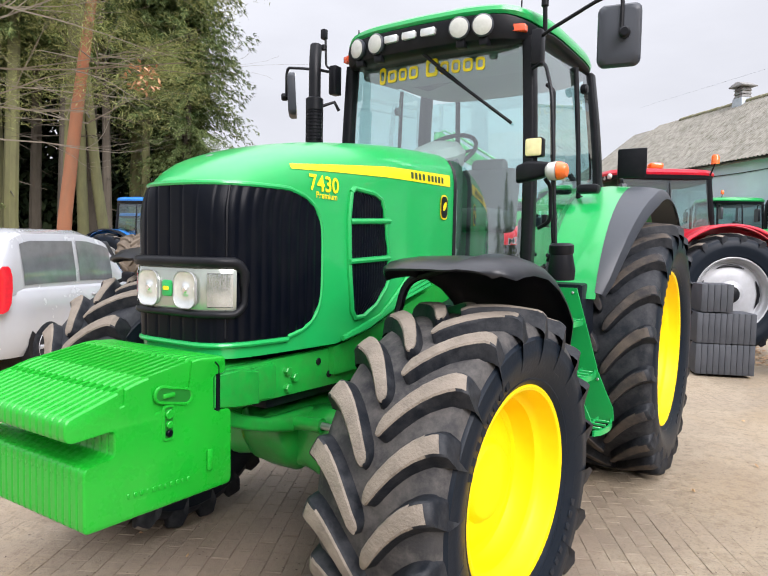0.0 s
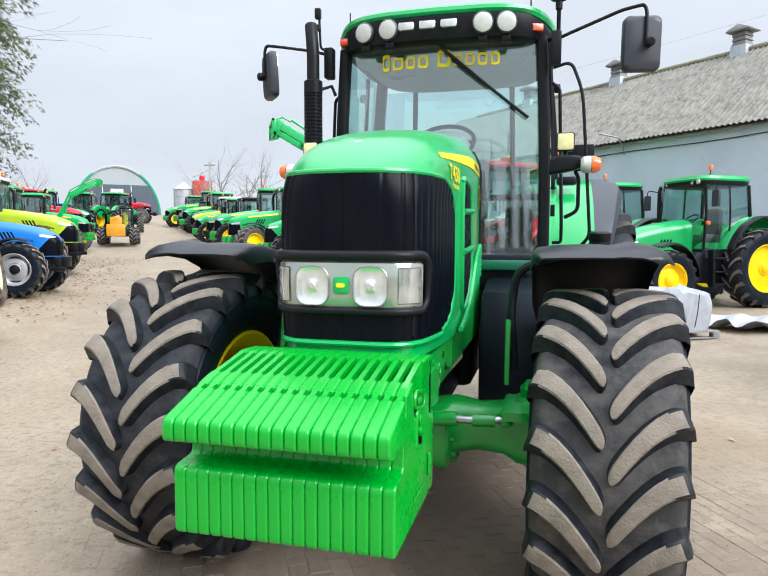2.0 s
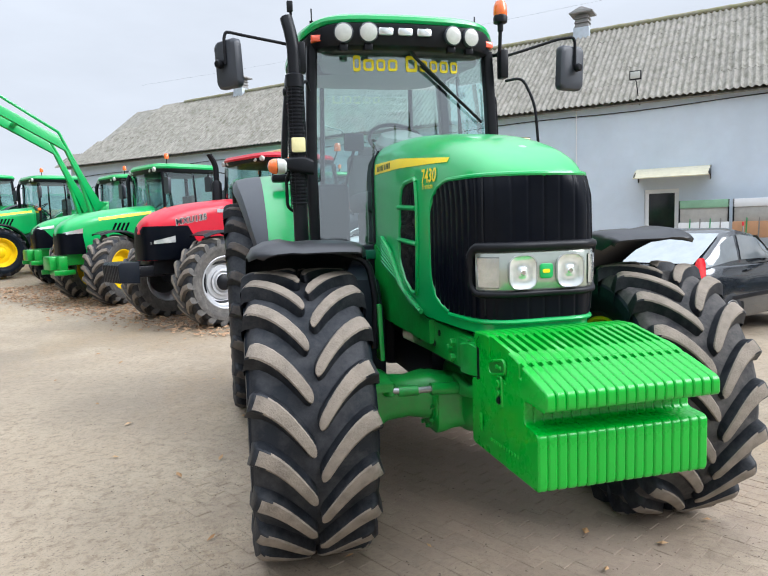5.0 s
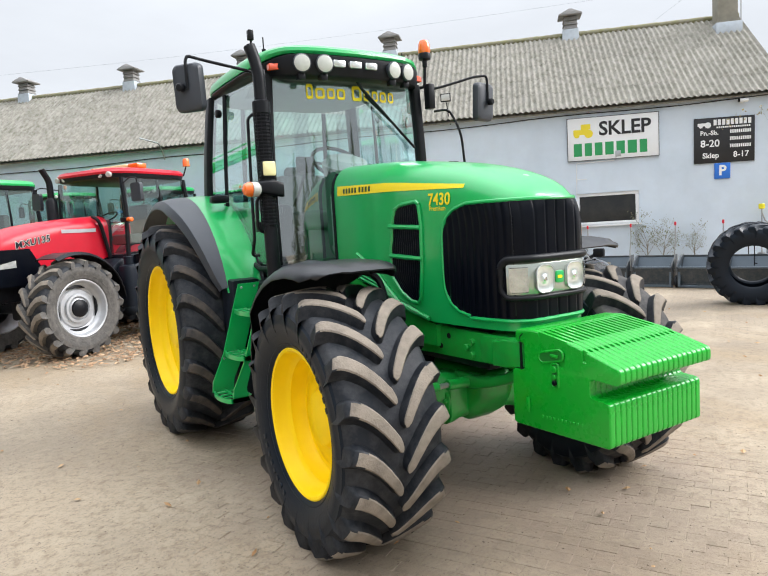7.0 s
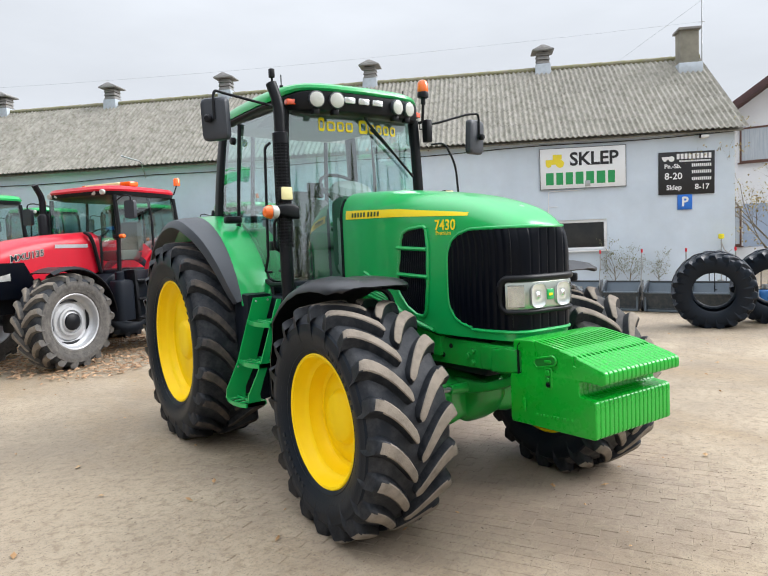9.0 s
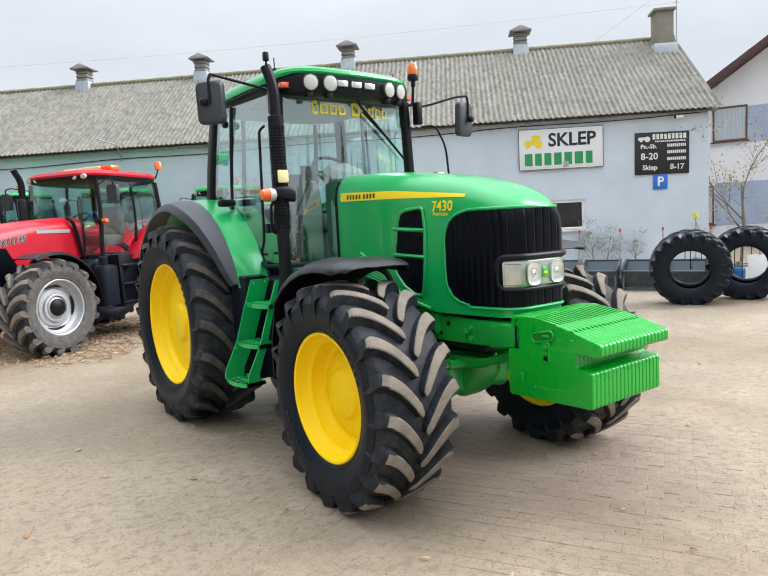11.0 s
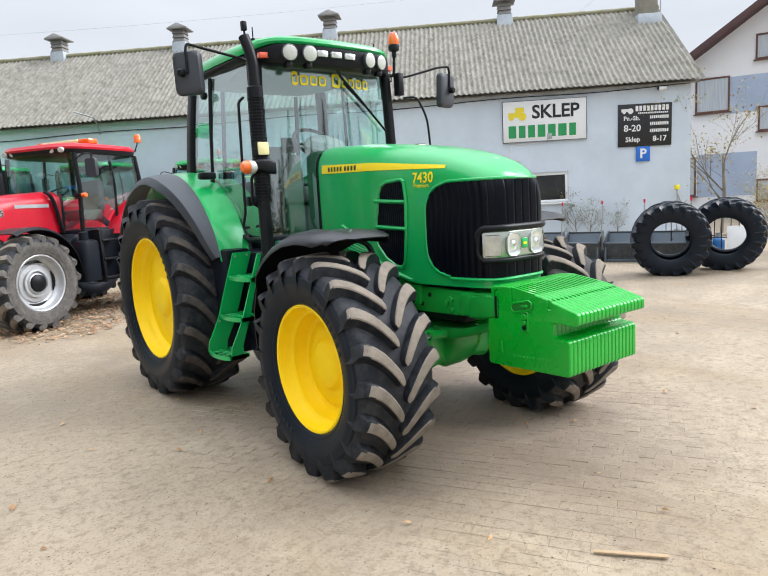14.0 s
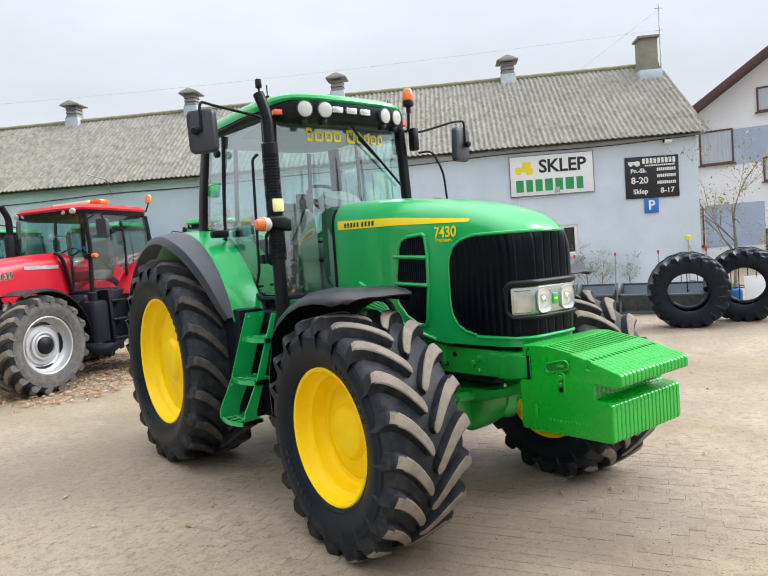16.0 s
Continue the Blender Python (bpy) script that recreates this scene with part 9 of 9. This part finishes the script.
bs = bare_tree("leggy half-bare shrub with yellow leaves by the house", 43, 5.2, M["twig"], 0.06, 0.9, 4, 3, "garden shrubs", (YLEAF, 9, 0.26, 0.11, "sparse yellowish leaves"), "garden_shrub")
bs.matrix_world = BLD @ Matrix.Translation((9.3, 0.6, 0))
copy_thing(bs, BLD @ Matrix.Translation((11.0, -0.4, 0)) @ pose(0, 0, 0, 0, 0, 100) @ Matrix.Scale(0.55, 4))

for x, y, k, turn_ in ((12.3, 2.3, 0.34, 20), (12.9, 1.7, 0.40, 140), (13.3, 2.7, 0.42, 250), (13.9, 1.9, 0.36, 310), (14.3, 2.9, 0.44, 60), (13.0, 2.3, 0.30, 200)):
    copy_thing(bs, on_ground(x, y, turn_, k))

# wide wheels leaning by the blue tractor
M["cream_rim"] = mat("cream_rim_paint", (0.60, 0.52, 0.38), 0.5, scale=4, dust=DUST, dust_amount=0.3)
M["mudrubber"] = mat("mud_brown_rubber", (0.12, 0.095, 0.07), 0.9, second=(0.20, 0.16, 0.12), scale=6, bump=0.008)
for k, (x, y, turn, lean, R) in enumerate(((-9.48, 6.66, 38, 9, 0.74), (-10.75, 7.1, 30, 6, 0.74))):
    LW = thing("spare_wheel", "muddy wide tractor wheel with a cream rim", "wheel", "spare wheels", at=Matrix.Translation((x, y, ground_z(x, y) + R - 0.03)) @ pose(0, 0, 0, 0, 0, turn) @ pose(0, 0, 0, 0, -lean, 0))
    part("tyre", tyre_bm(R, 0.50, 0.66, 40), [M["mudrubber"], M["mudrubber"]], LW)
    part("tread", lugs_bm(R, 0.66, 18, 0.26), [M["mudrubber"], M["mudrubber"]], LW)
    part("rim", rim_bm(0.50, 0.70, 0.12, 0.12, 1), M["cream_rim"], LW)

# wood lath lying in the foreground
LT = thing("wood_lath", "thin pale wooden lath lying on the paving", "lath", at=Matrix.Translation((-0.655, -1.725, 0.006)) @ pose(0, 0, 0, 0, 0, -52.1))
part("lath", box(-0.17, 0.17, -0.012, 0.012, 0, 0.006, 0.001), mat("pale_split_wood", (0.42, 0.30, 0.18), 0.8, second=(0.3, 0.2, 0.11), scale=10, stretch=(1, 8, 8)), LT)

# ---- scattered matter ----
rng = random.Random(77)


def litter(name, label, category, count, place, size, material, flat=0.25):
    vs, fs = [], []
    for k in range(count):
        x, y = place()
        s = size * rng.uniform(0.4, 1.3)
        z = ground_z(x, y) + 0.002
        a = rng.uniform(0, 6.28)
        u, v = Vector((math.cos(a), math.sin(a), rng.uniform(-flat, flat))) * s, Vector((-math.sin(a), math.cos(a), rng.uniform(-flat, flat))) * s * rng.uniform(0.3, 0.6)
        c = Vector((x, y, z + s * 0.25))
        n = len(vs)
        vs += [tuple(c - u), tuple(c + v), tuple(c + u), tuple(c - v), tuple(c + Vector((0, 0, s * 0.35)))]
        fs += [(n, n + 1, n + 4), (n + 1, n + 2, n + 4), (n + 2, n + 3, n + 4), (n + 3, n, n + 4), (n + 3, n + 2, n + 1, n)]
    me = bpy.data.meshes.new(name)
    me.from_pydata(vs, [], fs)
    me.materials.append(material)
    return tagged(new(name, me), label, category, kind="stuff")


def along_row():
    t = rng.random() ** 0.9
    p = Vector((0.6, 8.3, 0)) + Vector((-0.60, 0.80, 0)) * (t * 11 - 0.5)
    q = rng.random()
    p += Vector((-0.86, -0.52, 0)) * (rng.uniform(-2.0, 2.5) + rng.gauss(0, 0.3))
    return p.x, p.y


litter("bark_mulch", "brown leaf litter and bark chips under the parked row", "litter", 8600, along_row, 0.05, leaf_mat("brown_leaf_litter", (0.16, 0.09, 0.05), (0.46, 0.30, 0.18)))
litter("leaf_litter", "brown leaf litter along the far side of the lane", "litter", 900, lambda: (lambda t, q: (-8.0 - 0.54 * t + q, 5.6 + 0.84 * t + 0.6 * q))(rng.uniform(0, 18), rng.gauss(0, 0.7)), 0.05, leaf_mat("dull_leaf_litter", (0.14, 0.09, 0.06), (0.36, 0.24, 0.15)))
litter("ground_crumbs", "dark crumbs of mud and grit on the paving", "grit", 6000, lambda: (rng.gauss(0.0, 2.9), rng.gauss(-0.2, 2.7)), 0.0075, leaf_mat("mud_crumbs", (0.05, 0.038, 0.03), (0.24, 0.18, 0.13)), 0.1)
litter("fallen_leaves", "small dry leaves scattered on the paving", "leaves", 150, lambda: (rng.uniform(-4, 8), rng.uniform(-3.5, 7)), 0.03, leaf_mat("dry_fallen_leaves", (0.30, 0.16, 0.07), (0.5, 0.33, 0.18)), 0.3)

# ---- paving blocks round the tractor: running bond along one direction ----
from mathutils import noise

PD = Vector((0.48, -0.877, 0)).normalized()
PN = Vector((PD.y * -1, PD.x, 0))
PU, PV = 0.200, 0.100
rng = random.Random(9)


def block_shape():
    a, b, c, h = PU / 2 - 0.0015, PV / 2 - 0.0015, 0.0025, 0.03
    vs = [(sx * a, sy * b, -h) for sx, sy in ((-1, -1), (1, -1), (1, 1), (-1, 1))] + [(sx * a, sy * b, -c) for sx, sy in ((-1, -1), (1, -1), (1, 1), (-1, 1))] + [(sx * (a - c), sy * (b - c), 0) for sx, sy in ((-1, -1), (1, -1), (1, 1), (-1, 1))]
    fs = [(8, 9, 10, 11)] + [(k, (k + 1) % 4, (k + 1) % 4 + 4, k + 4) for k in range(4)] + [(k + 4, (k + 1) % 4 + 4, (k + 1) % 4 + 8, k + 8) for k in range(4)]
    return vs, fs


bv, bf = block_shape()
BLOCK = bpy.data.meshes.new("paving_block")
BLOCK.from_pydata(bv, [], bf)
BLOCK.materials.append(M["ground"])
turn = math.atan2(PD.y, PD.x)
vs, fs = [], []
singles = 0
for j in range(-75, 76):
    for i in range(-36, 37):
        p = PD * ((i + 0.5 * (j % 2)) * PU) + PN * (j * PV) + Vector((0.6, 0.2, 0))
        if not (-4.6 < p.x < 6.0 and -4.2 < p.y < 5.5) or ground_z(p.x, p.y) > 0.0005:
            continue
        m = Matrix.Translation((p.x, p.y, ground_z(p.x, p.y) - 0.0075 + rng.uniform(-0.002, 0.0018))) @ pose(0, 0, 0, rng.uniform(-0.4, 0.4), rng.uniform(-0.3, 0.3), math.degrees(turn) + rng.uniform(-0.5, 0.5))
        if -1.75 < p.x < 0.95 and -1.9 < p.y < 0.35 and singles < 300:
            ob = new("paving_block", BLOCK)
            ob.parent = GROUND
            ob.matrix_local = m
            singles += 1
        else:
            n = len(vs)
            vs += [tuple(m @ Vector(v)) for v in bv]
            fs += [tuple(n + k for k in f) for f in bf]
me = bpy.data.meshes.new("paving_field")
me.from_pydata(vs, [], fs)
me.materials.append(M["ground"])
ob = new("paving_field", me)
ob.parent = GROUND
tagged(ob, "worn concrete paving blocks under dust", kind="stuff")

# trodden dust that lies over the blocks and fills their joints, thin where the tractor stands
n = 150
vs, fs = [], []
for j in range(n + 1):
    for i in range(n + 1):
        x, y = -4.7 + 10.8 * i / n, -4.3 + 9.9 * j / n
        d = math.hypot((x - 0.25) / 1.9, (y - 0.5) / 2.6)
        q = 0.6 * noise.noise(Vector((x * 0.55, y * 0.55, 1.3))) + 0.35 * noise.noise(Vector((x * 2.1, y * 2.1, 4.1))) + 0.22 * noise.noise(Vector((x * 6, y * 6, 8.7)))
        edge = min(1.0, max(0.0, (d - 0.75) * 1.6))
        z = -0.0111 + 0.0040 * q + 0.0060 * edge
        vs.append((x, y, ground_z(x, y) + (z if ground_z(x, y) < 0.001 else -0.013)))
fs = [(j * (n + 1) + i, j * (n + 1) + i + 1, (j + 1) * (n + 1) + i + 1, (j + 1) * (n + 1) + i) for j in range(n) for i in range(n)]
me = bpy.data.meshes.new("dust_layer")
me.from_pydata(vs, [], fs)
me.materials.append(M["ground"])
me.polygons.foreach_set("use_smooth", [True] * len(me.polygons))
ob = new("dust_layer", me)
ob.parent = GROUND
tagged(ob, "thin beige trodden dust over the blocks", kind="stuff")
